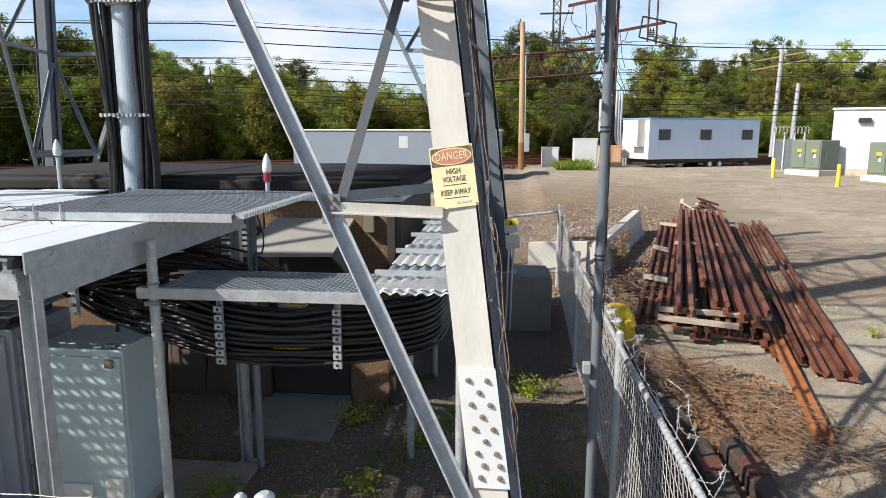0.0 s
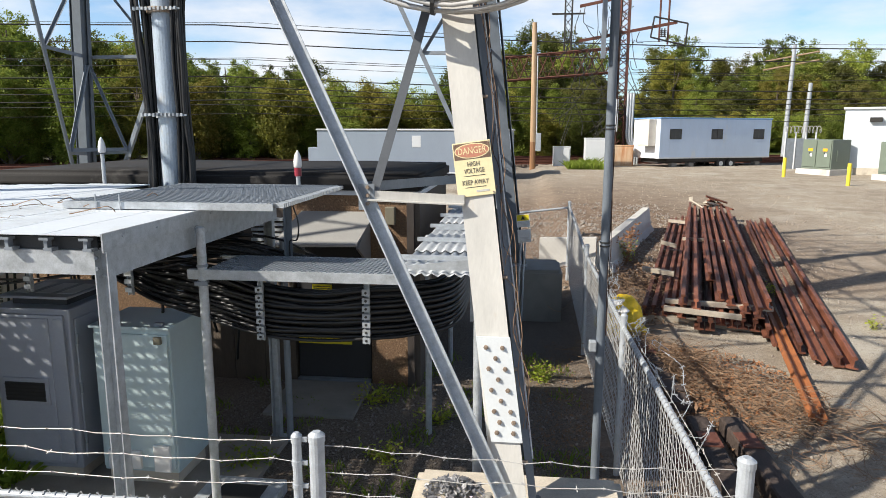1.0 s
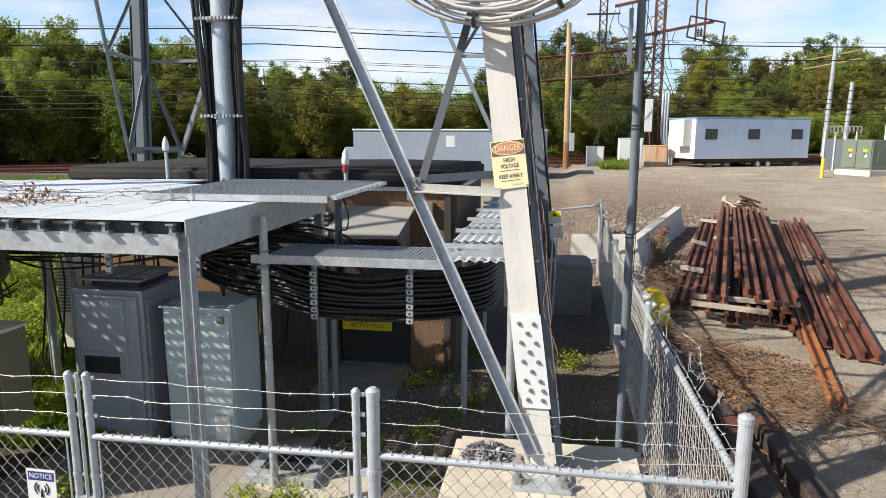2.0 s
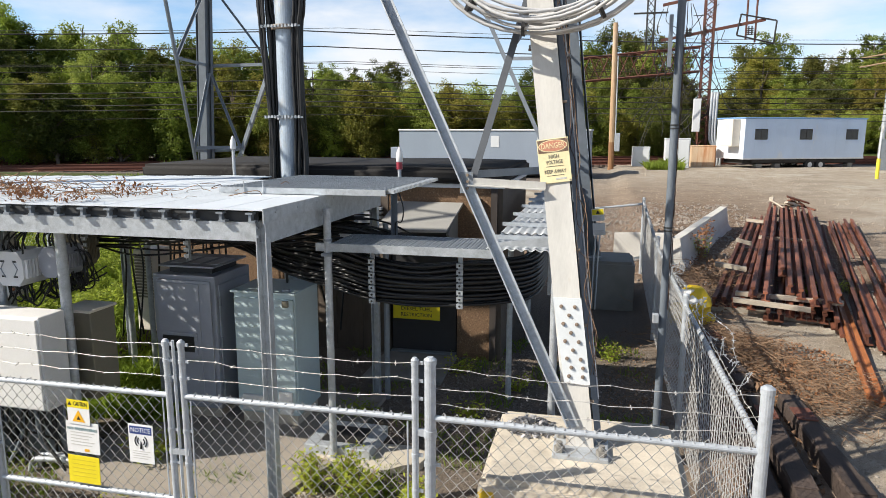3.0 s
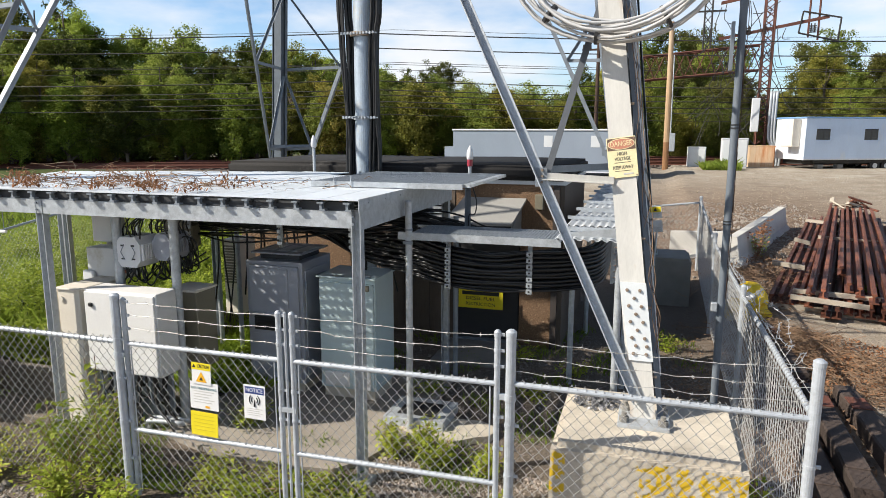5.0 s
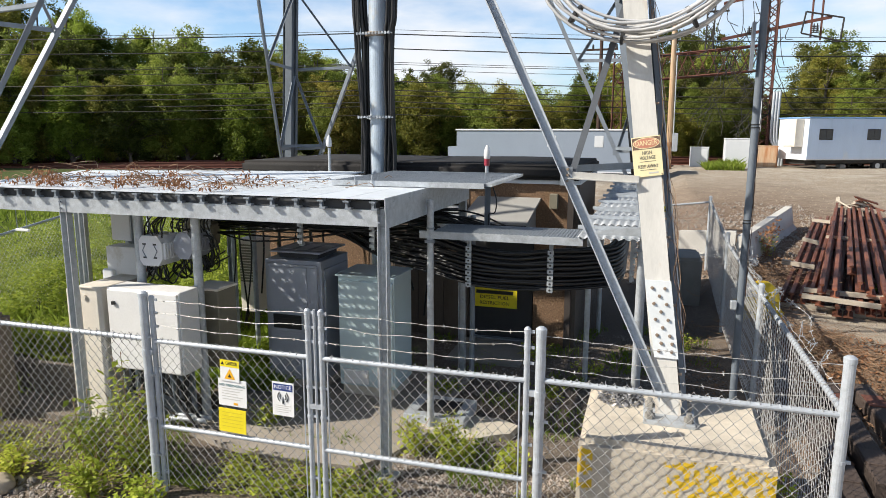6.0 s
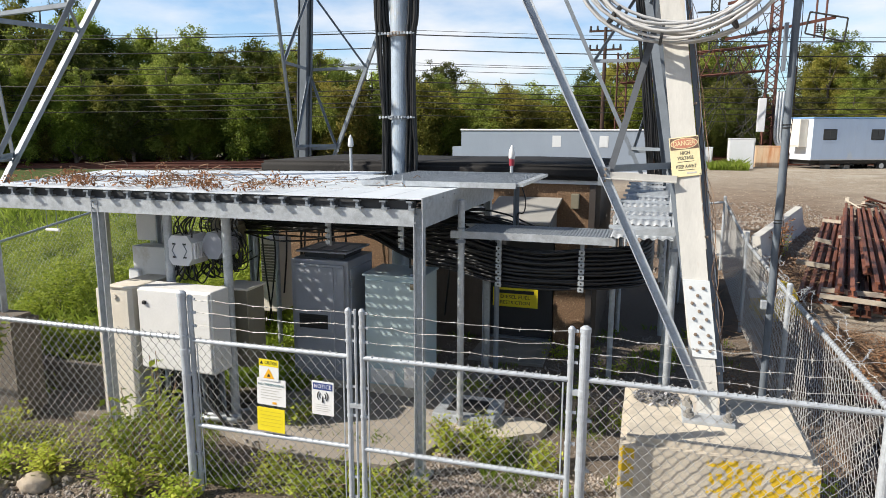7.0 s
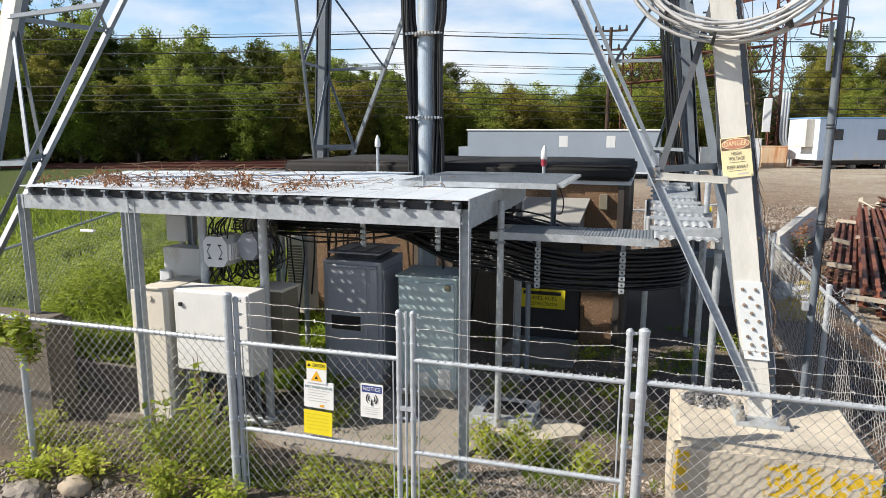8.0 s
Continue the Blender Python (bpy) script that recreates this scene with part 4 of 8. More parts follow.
# ---- mast with cables ----
mast = thing("steel_mast", "galvanized tubular mast rising behind the canopy", "mast")
MX, MY = -4.25, 7.27
rod_part("tube", (MX, MY, 0), (MX, MY, 15.0), 0.155, mast_zinc, mast, 28, r2=0.10)
for z in (3.47, 4.68):
    bm = bmesh.new()
    rod(bm, (MX, MY, z - 0.03), (MX, MY, z + 0.03), 0.165 if z < 4 else 0.19, 28)
    part("band", bm, galv if z < 4 else bolt_mat, mast)
    bm = bmesh.new()
    for k in range(11):
        x = MX - 0.27 + 0.05 * k
        box(bm, x, x + 0.026, MY - 0.2, MY - 0.175, z - 0.018 + 0.004 * (k % 3), z + 0.022)
    box(bm, MX - 0.28, MX + 0.29, MY - 0.175, MY - 0.162, z - 0.01, z + 0.01)
    part("cable_clamp", bm, galv, mast)
rnd = random.Random(11)
mast_cables = thing("mast_cables", "black coaxial cables strapped along the mast", "cable bundle")
for k in range(24):
    sgn = -1 if k < 14 else 1
    # the left bundle fans out upwards, the right one hangs close beside the tube
    f = (k if sgn < 0 else k - 14) / (13 if sgn < 0 else 9)
    yo = rnd.uniform(-0.14, 0.08)
    lo, mid, hi = (0.14 + 0.10 * f, 0.16 + 0.08 * f, 0.16 + 0.17 * f) if sgn < 0 else (0.13 + 0.16 * f, 0.15 + 0.09 * f, 0.15 + 0.10 * f)
    w = lambda s_=0.012: rnd.uniform(-s_, s_)
    pts = [(MX + sgn * lo + w(0.03), MY + yo - 0.1, 2.2), (MX + sgn * (lo + mid) / 2 + w(0.02), MY + yo, 2.9), (MX + sgn * mid + w(), MY + yo, 3.47),
           (MX + sgn * (mid + hi) / 2 + w(0.02), MY + yo, 4.1), (MX + sgn * hi + w(), MY + yo, 4.68), (MX + sgn * (hi + 0.04) + w(0.03), MY + yo, 6), (MX + sgn * hi, MY + yo, 14)]
    bm = bmesh.new()
    tube(bm, spline(pts, 5), rnd.uniform(0.017, 0.024), 7)
    part("cable", bm, black_cable, mast_cables, smooth=True)

# ---- canopy ----
canopy = thing("equipment_canopy", "galvanized steel canopy with a white sheet roof", "canopy")
RZ = 2.655
# roof sheets, side by side
for k in range(14):
    x0, x1 = -7.55 + 0.363 * k, -7.55 + 0.363 * (k + 1) - 0.001
    yb = 6.08 if k >= 9 else 6.75 if x1 > -4.8 else 6.75 - (-4.8 - (x0 + x1) / 2) * 0.28
    bm = bmesh.new()
    slotted = 4 <= k <= 11
    rows = 17 if k <= 8 else 85
    pitch = 0.069 if k <= 8 else 0.034
    zl0 = RZ + (0.010 if k <= 8 else 0.015)
    box(bm, x0, x1, 3.10 + pitch * rows if slotted else 3.10, yb, zl0, RZ + 0.022)
    if slotted and k > 8:
        # fine slots between the purlins
        for j in range(rows):
            ya = 3.10 + pitch * j
            box(bm, x0, x1, ya, ya + 0.018, zl0, RZ + 0.022)
    elif slotted:
        # open slots along the front strip, between short webs
        for j in range(rows):
            ya = 3.10 + pitch * j
            box(bm, x0, x1, ya, ya + 0.036, zl0, RZ + 0.022)
            for i in range(4):
                xa = x0 + (x1 - x0) * i / 4
                box(bm, xa, xa + 0.022, ya + 0.036, ya + pitch, zl0, RZ + 0.022)
    box(bm, x1 - 0.02, x1, 3.10, yb, RZ + 0.022, RZ + 0.0235)
    part("roof_sheet", bm, roof_white, canopy)
part("roof_sheet", prism([(-7.554, 3.3), (-7.554, 5.95), (-8.45, 5.7)], RZ, RZ + 0.022), roof_white, canopy)
for k in range(20):
    xx = -7.45 + 0.256 * k
    bm = bmesh.new()
    box(bm, xx - 0.012, xx + 0.012, 3.12, 3.16, RZ - 0.085, RZ - 0.002)
    box(bm, xx - 0.012, xx + 0.045, 3.11, 3.17, RZ - 0.085, RZ - 0.065)
    box(bm, xx - 0.03, xx + 0.03, 3.105, 3.16, RZ - 0.018, RZ - 0.003)
    part("deck_clip", bm, galv_dark, canopy)
    fl = 0.045 if -4.4 < xx < -3.1 else 0.01
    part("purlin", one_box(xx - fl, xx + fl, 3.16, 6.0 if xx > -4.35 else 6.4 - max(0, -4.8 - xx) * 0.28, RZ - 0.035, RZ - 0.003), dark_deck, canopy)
# dark sheets added below the purlins to block light and darken the underside
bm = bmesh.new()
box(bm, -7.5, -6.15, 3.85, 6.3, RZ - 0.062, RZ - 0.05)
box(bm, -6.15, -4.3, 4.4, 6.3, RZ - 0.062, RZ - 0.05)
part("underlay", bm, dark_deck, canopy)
bm = bmesh.new()
extrude(bm, channel_section(0.07, 0.15, 0.01), (-7.62, 3.16, 2.42), (-2.56, 3.16, 2.42), (0, 1, 0), (0, 0, 1))
part("front_beam", bm, galv, canopy)
# thin dark strip added to paint the shade under the roof edge
part("deck_edge", one_box(-7.5, -2.55, 3.185, 3.195, 2.572, 2.648), dark_deck, canopy, "added dark strip for the shade behind the clips")
bm = bmesh.new()
extrude(bm, channel_section(0.07, 0.18, 0.01), (-2.49, 3.2, 2.40), (-2.49, 6.02, 2.40), (-1, 0, 0), (0, 0, 1))
part("side_beam", bm, galv, canopy)
bm = bmesh.new()
box(bm, -2.468, -2.458, 3.10, 6.08, 2.57, RZ + 0.03)
for k in range(7):
    rod(bm, (-2.46, 3.3 + 0.4 * k, 2.64), (-2.45, 3.3 + 0.4 * k, 2.64), 0.008, 6)
part("side_fascia", bm, galv, canopy)
bm = bmesh.new()
extrude(bm, channel_section(0.07, 0.15, 0.01), (-7.6, 3.2, 2.42), (-7.6, 5.9, 2.42), (1, 0, 0), (0, 0, 1))
part("side_beam", bm, galv, canopy)
bm = bmesh.new()
extrude(bm, channel_section(0.07, 0.15, 0.01), (-8.5, 5.62, 2.42), (-2.56, 6.0, 2.42), (0, -1, 0), (0, 0, 1))
part("rear_beam", bm, galv, canopy)
for (px, py) in ((-2.52, 3.19), (-6.13, 3.19), (-6.55, 4.62), (-7.63, 3.19), (-2.55, 5.95), (-6.25, 6.2), (-8.5, 5.6), (-8.405, 5.6)):
    bm = bmesh.new()
    extrude(bm, channel_section(0.075, 0.09, 0.008), (px - 0.045, py + 0.04, -0.1), (px - 0.045, py + 0.04, 2.57), (0, -1, 0), (1, 0, 0))
    pst = part("column", bm, galv, canopy)
    bm = bmesh.new()
    box(bm, px - 0.1, px + 0.1, py - 0.09, py + 0.11, -0.02, 0.014)
    part("foot_plate", bm, galv, pst)
    for dz in (2.46, 2.53):
        bm = bmesh.new()
        rod(bm, (px - 0.02, py - 0.035, dz), (px - 0.02, py - 0.05, dz), 0.012, 6)
        part("bolt", bm, galv_dark, pst)


def grating(parent, x0, x1, y0, y1, z, w, h, r, name="grating", depth=0.03):
    """Open walkway grating: crossing bars set on edge."""
    bm = bmesh.new()
    def clipbar(ax, ay, dx, dy):
        ts = []
        t0, t1 = 0, 1e9
        for o, d, lo, hi in ((ax, dx, x0, x1), (ay, dy, y0, y1)):
            if abs(d) < 1e-9:
                continue
            a, b = (lo - o) / d, (hi - o) / d
            t0, t1 = max(t0, min(a, b)), min(t1, max(a, b))
        if t1 - t0 > 0.01:
            p, q = Vector((ax + dx * t0, ay + dy * t0, z)), Vector((ax + dx * t1, ay + dy * t1, z))
            s = Vector((-dy, dx, 0)).normalized() * r
            v = [bm.verts.new(c + o) for c in (p, q) for o in (s, -s, -s - Vector((0, 0, depth)), s - Vector((0, 0, depth)))]
            for f in ((0, 4, 5, 1), (1, 5, 6, 2), (2, 6, 7, 3), (3, 7, 4, 0)):
                bm.faces.new([v[i] for i in f])
    L = (y1 - y0) * w / h
    k = x0 - L
    while k < x1:
        clipbar(k, y0, w, h)
        k += w
    k = x0
    while k < x1 + L:
        clipbar(k, y0, -w, h)
        k += w
    return part(name, bm, galv_dark, parent)


deck = thing("grating_walkway", "raised steel grating walkway lying on the canopy roof", "walkway")
grating(deck, -3.57, -1.88, 4.34, 6.12, 2.742, 0.075, 0.062, 0.0045, depth=0.03)
bm = bmesh.new()
extrude(bm, channel_section(0.05, 0.055, 0.006), (-3.58, 4.31, 2.685), (-1.87, 4.31, 2.685), (0, 1, 0), (0, 0, 1))
part("front_channel", bm, galv, deck)
bm = bmesh.new()
extrude(bm, channel_section(0.05, 0.055, 0.006), (-3.58, 6.14, 2.685), (-1.87, 6.14, 2.685), (0, -1, 0), (0, 0, 1))
part("rear_channel", bm, galv, deck)
bm = bmesh.new()
for k in range(36):
    yy = 4.36 + 0.049 * k
    box(bm, -1.885, -1.80, yy, yy + 0.022, 2.705, 2.738, pose(0, 0, 0))
tagged(part("edge_teeth", bm, galv, deck), kind="stuff")
for xx in (-3.3, -3.1):
    rod_part("stud", (xx, 4.30, 2.677), (xx, 4.30, 2.80), 0.006, galv, deck, 6)
for xx in (-2.42,):
    bm = bmesh.new()
    extrude(bm, angle_section(0.055, 0.055, 0.007), (-2.0, 4.93, 2.1), (-2.0, 4.93, 2.70), (1, 0, 0), (0, -1, 0))
    part("support_post", bm, steel_blue, deck)
    bm = bmesh.new()
    tube(bm, spline([(-1.92, 4.88, 2.69), (-1.86, 4.85, 2.52), (-1.88, 4.86, 2.38), (-1.95, 4.88, 2.36), (-1.96, 4.9, 2.2)], 5), 0.007, 6)
    part("cable", bm, black_cable, deck, smooth=True)

# ---- cable bridge ----
bridge = thing("cable_bridge", "galvanized ice bridge carrying cables to the tower leg", "cable bridge")
grating(bridge, -2.38, -0.85, 4.22, 4.8, 2.245, 0.065, 0.055, 0.0055, depth=0.025)
bm = bmesh.new()
extrude(bm, channel_section(0.045, 0.075, 0.006), (-2.53, 4.2, 2.165), (-0.85, 4.2, 2.165), (0, 1, 0), (0, 0, 1))
part("side_channel", bm, galv, bridge)
bm = bmesh.new()
extrude(bm, channel_section(0.045, 0.075, 0.006), (-2.53, 4.82, 2.165), (-0.85, 4.82, 2.165), (0, -1, 0), (0, 0, 1))
part("side_channel", bm, galv, bridge)
for k in range(8):
    y0 = 4.15 + 0.9 * k
    bm = bmesh.new()
    nseg = 24
    prev = None
    for i in range(nseg + 1):
        u = i / nseg
        xx = -0.9 + 0.58 * u
        zz = 2.26 + 0.014 * math.sin(u * 2 * math.pi * 7) + 0.012 * (k % 2)
        row = [bm.verts.new((xx, y0, zz)), bm.verts.new((xx, y0 + 0.94, zz)), bm.verts.new((xx, y0, zz - 0.004)), bm.verts.new((xx, y0 + 0.94, zz - 0.004))]
        if prev:
            bm.faces.new((prev[0], row[0], row[1], prev[1]))
            bm.faces.new((prev[2], prev[3], row[3], row[2]))
            bm.faces.new((prev[0], prev[2], row[2], row[0]))
            bm.faces.new((prev[1], row[1], row[3], prev[3]))
        prev = row
    part("corrugated_cover", bm, galv, bridge, smooth=True)
    bm = bmesh.new()
    box(bm, -0.94, -0.28, y0 + 0.42, y0 + 0.46, 2.285, 2.32)
    part("hold_down_bar", bm, galv, bridge)
for yy in (4.18, 6.2, 8.3):
    bm = bmesh.new()
    extrude(bm, [(0, 0), (0.55, 0), (0.55, 0.09), (0, 0.02)], (-0.86, yy, 2.29), (-0.86, yy + 0.01, 2.29), (1, 0, 0), (0, 0, 1))
    part("bracket", bm, galv, bridge)
for (bx_, by_, zt) in ((-2.42, 4.23, 2.56), (-0.30, 4.35, 2.7), (-0.28, 6.3, 2.66), (-0.28, 8.6, 2.66), (-0.95, 6.3, 2.2), (-0.95, 8.6, 2.2)):
    rod_part("pipe_post", (bx_, by_, -0.1), (bx_, by_, zt), 0.036, galv, bridge, 18)
    bm = bmesh.new()
    rod(bm, (bx_, by_, zt - 0.03), (bx_, by_, zt), 0.04, 18)
    rod(bm, (bx_, by_, zt), (bx_, by_, zt + 0.012), 0.04, 18, r2=0.028)
    part("pipe_cap", bm, galv, bridge)
    if zt > 2.3:
        for z in (2.14, 2.27):
            rod_part("u_bolt", (bx_, by_, z - 0.01), (bx_, by_, z + 0.01), 0.044, galv_dark, bridge, 14)
        bm = bmesh.new()
        box(bm, bx_ - 0.045, bx_ + 0.06, by_ - 0.055, by_ - 0.04, 2.12, 2.15)
        part("clamp_bar", bm, galv_dark, bridge)
for xx in (-2.06, -1.19):
    bm = bmesh.new()
    extrude(bm, channel_section(0.03, 0.04, 0.004), (xx - 0.02, 4.48, 1.61), (xx - 0.02, 4.48, 2.2), (0, -1, 0), (1, 0, 0))
    for k in range(7):
        z = 1.65 + 0.065 * k
        box(bm, xx - 0.03, xx + 0.03, 4.42, 4.448, z - 0.022, z + 0.022)
    hg = part("hanger", bm, galv, bridge)
    bm = bmesh.new()
    for k in range(7):
        z = 1.65 + 0.065 * k
        rod(bm, (xx, 4.417, z), (xx, 4.42, z), 0.011, 8)
    tagged(part("clamp_holes", bm, sign_black, hg), kind="stuff")
for yy, xx in ((5.1, -0.42), (6.6, -0.42)):
    bm = bmesh.new()
    extrude(bm, channel_section(0.03, 0.04, 0.004), (xx, yy, 1.64), (xx, yy, 2.2), (1, 0, 0), (0, 1, 0))
    for k in range(7):
        z = 1.68 + 0.066 * k
        box(bm, xx + 0.03, xx + 0.05, yy - 0.03, yy + 0.03, z - 0.022, z + 0.022)
    part("hanger", bm, galv, bridge)
rod_part("pipe_post", (-2.41, 5.95, -0.1), (-2.41, 5.95, 2.2), 0.035, galv_dark, bridge)

rnd = random.Random(21)
run = thing("cable_run", "thick bundle of black cables sagging under the bridge", "cable bundle")
for row in range(10):
    for col in range(3):
        z = 1.645 + 0.043 * row + rnd.uniform(-0.006, 0.006)
        o = 0.05 * col
        j = lambda s=0.02: rnd.uniform(-s, s)
        left_z = 2.28 - 0.024 * (9 - row) + j(0.05)
        pts = [(-5.2 + j(0.4), 5.5 + o + j(0.2), left_z + 0.02), (-4.2, 5.3 + o + j(0.1), left_z - 0.02 + j(0.03)), (-3.3, 5.0 + o + j(0.06), 2.12 - 0.040 * (9 - row) + j(0.035)),
               (-2.6, 4.66 + o + j(0.03), z + 0.09 + j(0.03)), (-2.06, 4.505 + o, z), (-1.6, 4.505 + o, z - 0.012 - 0.004 * row + j(0.018)), (-1.19, 4.505 + o, z + 0.004 + j(0.008)),
               (-0.84 - 0.3 * o, 4.64 + o * 1.2, z + 0.01), (-0.52 - o, 5.05 + 0.5 * o, z + 0.02), (-0.5 - o, 6.6, z + 0.03 + j(0.02)), (-0.52 - o, 8.6, z + 0.03), (-0.5 - o, 10.9, z + 0.2)]
        bm = bmesh.new()
        tube(bm, spline(pts, 5), rnd.uniform(0.014, 0.0225), 7)
        part("cable", bm, black_cable, run, smooth=True)
loose = thing("loose_cables", "thin black jumper cables under the canopy roof", "cable bundle")
for k in range(46):
    x0 = rnd.uniform(-6.0, -4.9)
    zc = rnd.uniform(2.0, 2.36)
    yc = rnd.uniform(4.4, 5.6)
    pts = [(x0, yc, zc), (x0 + rnd.uniform(0.4, 0.8), yc + rnd.uniform(-0.1, 0.3), zc + rnd.uniform(-0.12, 0.06)), (x0 + 1.6, yc + rnd.uniform(-0.2, 0.3), zc + rnd.uniform(-0.04, 0.05)),
           (x0 + 2.6, 4.9 + rnd.uniform(-0.2, 0.5), 2.2 + rnd.uniform(-0.1, 0.15)), (x0 + 3.2, 5.0, 2.2)]
    bm = bmesh.new()
    tube(bm, spline(pts, 4), 0.011, 5)
    part("cable", bm, black_cable, loose, smooth=True)
for k in range(24):
    x0 = rnd.uniform(-6.3, -4.4)
    yc, zc = rnd.uniform(4.6, 6.9), rnd.uniform(2.12, 2.44)
    L = rnd.uniform(1.2, 2.4)
    pts = [(x0, yc, zc)] + [(x0 + L * f, yc + rnd.uniform(-0.12, 0.12), zc + rnd.uniform(-0.07, 0.05)) for f in (0.25, 0.5, 0.75, 1)]
    bm = bmesh.new()
    tube(bm, spline(pts, 4), rnd.uniform(0.012, 0.019), 5)
    part("cable", bm, black_cable, loose, smooth=True)
for k in range(18):
    x0, yc = rnd.choice((-5.75, -5.45, -5.05, -4.75, -3.4)) + rnd.uniform(-0.14, 0.14), rnd.uniform(4.9, 7.2)
    zb_ = rnd.uniform(0.3, 1.3)
    pts = [(x0 + rnd.uniform(-0.1, 0.1), yc, 2.4), (x0, yc, 2.1), (x0 + rnd.uniform(-0.07, 0.07), yc, 1.6), (x0 + rnd.uniform(-0.1, 0.1), yc, zb_)]
    bm = bmesh.new()
    tube(bm, spline(pts, 4), rnd.uniform(0.009, 0.016), 5)
    part("cable", bm, black_cable, loose, smooth=True)
for xx in (-5.35, -4.1, -3.2):
    bm = bmesh.new()
    extrude(bm, channel_section(0.03, 0.04, 0.004), (xx, 4.5, 1.95), (xx, 4.5, 2.5), (0, -1, 0), (1, 0, 0))
    for k in range(6):
        z = 2.0 + 0.068 * k
        box(bm, xx - 0.01, xx + 0.05, 4.445, 4.47, z - 0.02, z + 0.02)
    part("hanger", bm, galv, loose)

# finials on the shelter roof edge
def finial(x, y, zb, zt, red):
    f = thing("antenna_finial", "small grey antenna with a white pointed dome" + (" and red collar" if red else ""), "antenna")
    rod_part("stem", (x, y, zb), (x, y, zt - 0.2), 0.022, galv, f, 12)
    bm = bmesh.new()
    prof = [(0.03, 0), (0.042, 0.02), (0.042, 0.07), (0.034, 0.12), (0.016, 0.165), (0.004, 0.185)]
    rings = [[bm.verts.new((x + r * math.cos(a), y + r * math.sin(a), zt - 0.19 + h)) for a in [2 * math.pi * i / 14 for i in range(14)]] for r, h in prof]
    for a, b in zip(rings, rings[1:]):
        for i in range(14):
            bm.faces.new((a[i], a[(i + 1) % 14], b[(i + 1) % 14], b[i]))
    bm.faces.new(rings[-1])
    bm.faces.new(rings[0][::-1])
    part("dome", bm, sign_white if red else radio_grey, f, smooth=True)
    if red:
        bm = bmesh.new()
        rod(bm, (x, y, zt - 0.27), (x, y, zt - 0.185), 0.036, 14)
        part("collar", bm, red_lens, f)


finial(-4.87, 6.8, 2.3, 3.22, False)
finial(-2.28, 6.12, 2.69, 3.10, True)

# ---- shelter ----
SH_X0, SH_X1, SH_Y0, SH_Y1 = -6.75, -1.30, 7.6, 10.6
shelter = thing("equipment_shelter", "brown exposed-aggregate equipment shelter with a black membrane roof", "shelter")
part("wall", soft_box(SH_X0, -4.6, SH_Y0, SH_Y1, -0.2, 2.5, 0.02), aggregate, shelter)
for k in range(4):
    part("front_panel", soft_box(-4.6 + 0.425 * k, -4.6 + 0.425 * (k + 1) - 0.006, SH_Y0 + 0.01, SH_Y1, -0.2, 2.5, 0.006), side_board, shelter)
part("wall", soft_box(-1.88, -1.36, SH_Y0, SH_Y1, -0.2, 2.5, 0.01), aggregate, shelter, "sunlit pebble-faced wall")
part("wall", one_box(-2.9, -1.88, SH_Y0 + 0.02, SH_Y1, 1.95, 2.5), aggregate, shelter)
part("door", soft_box(-2.88, -1.9, SH_Y0 + 0.06, SH_Y0 + 0.1, 0.06, 1.95, 0.006), door_dark, shelter, "dark flush steel door")
part("back_wall", one_box(-2.9, -1.88, SH_Y1 - 0.2, SH_Y1, -0.2, 1.95), aggregate, shelter)
bm = bmesh.new()
box(bm, -2.88, -1.9, SH_Y0 - 0.03, SH_Y0 + 0.06, 0.0, 0.06)
part("threshold", bm, galv_dark, shelter)
for k in range(8):
    part("side_panel", one_box(-1.36, -1.24, SH_Y0 + 0.02 + 0.372 * k, SH_Y0 + 0.02 + 0.372 * k + 0.366, 0.0, 2.5), side_board, shelter)
bm = bmesh.new()
box(bm, -1.40, -1.31, SH_Y0 - 0.03, SH_Y0 + 0.02, 0.0, 2.5)
part("corner_post", bm, brown_trim, shelter)
bm = bmesh.new()
box(bm, SH_X0 - 0.05, -1.22, SH_Y0 - 0.05, SH_Y1 + 0.05, 2.50, 2.56)
part("eave_trim", bm, pale_panel, shelter)
bm = bmesh.new()
v = box(bm, SH_X0 - 0.12, -1.2, SH_Y0 - 0.14, SH_Y1 + 0.14, 2.56, 2.78)
bmesh.ops.bevel(bm, geom=[e for e in bm.edges], offset=0.05, segments=3, affect="EDGES")
bmesh.ops.subdivide_edges(bm, edges=bm.edges[:], cuts=3, use_grid_fill=True)
for vv in bm.verts:
    vv.co.z += 0.02 * noise.noise(vv.co * 2.2)
    vv.co.y += 0.015 * noise.noise(vv.co * 3.1)
part("roof", bm, membrane, shelter, "black wrinkled membrane roof", smooth=True)
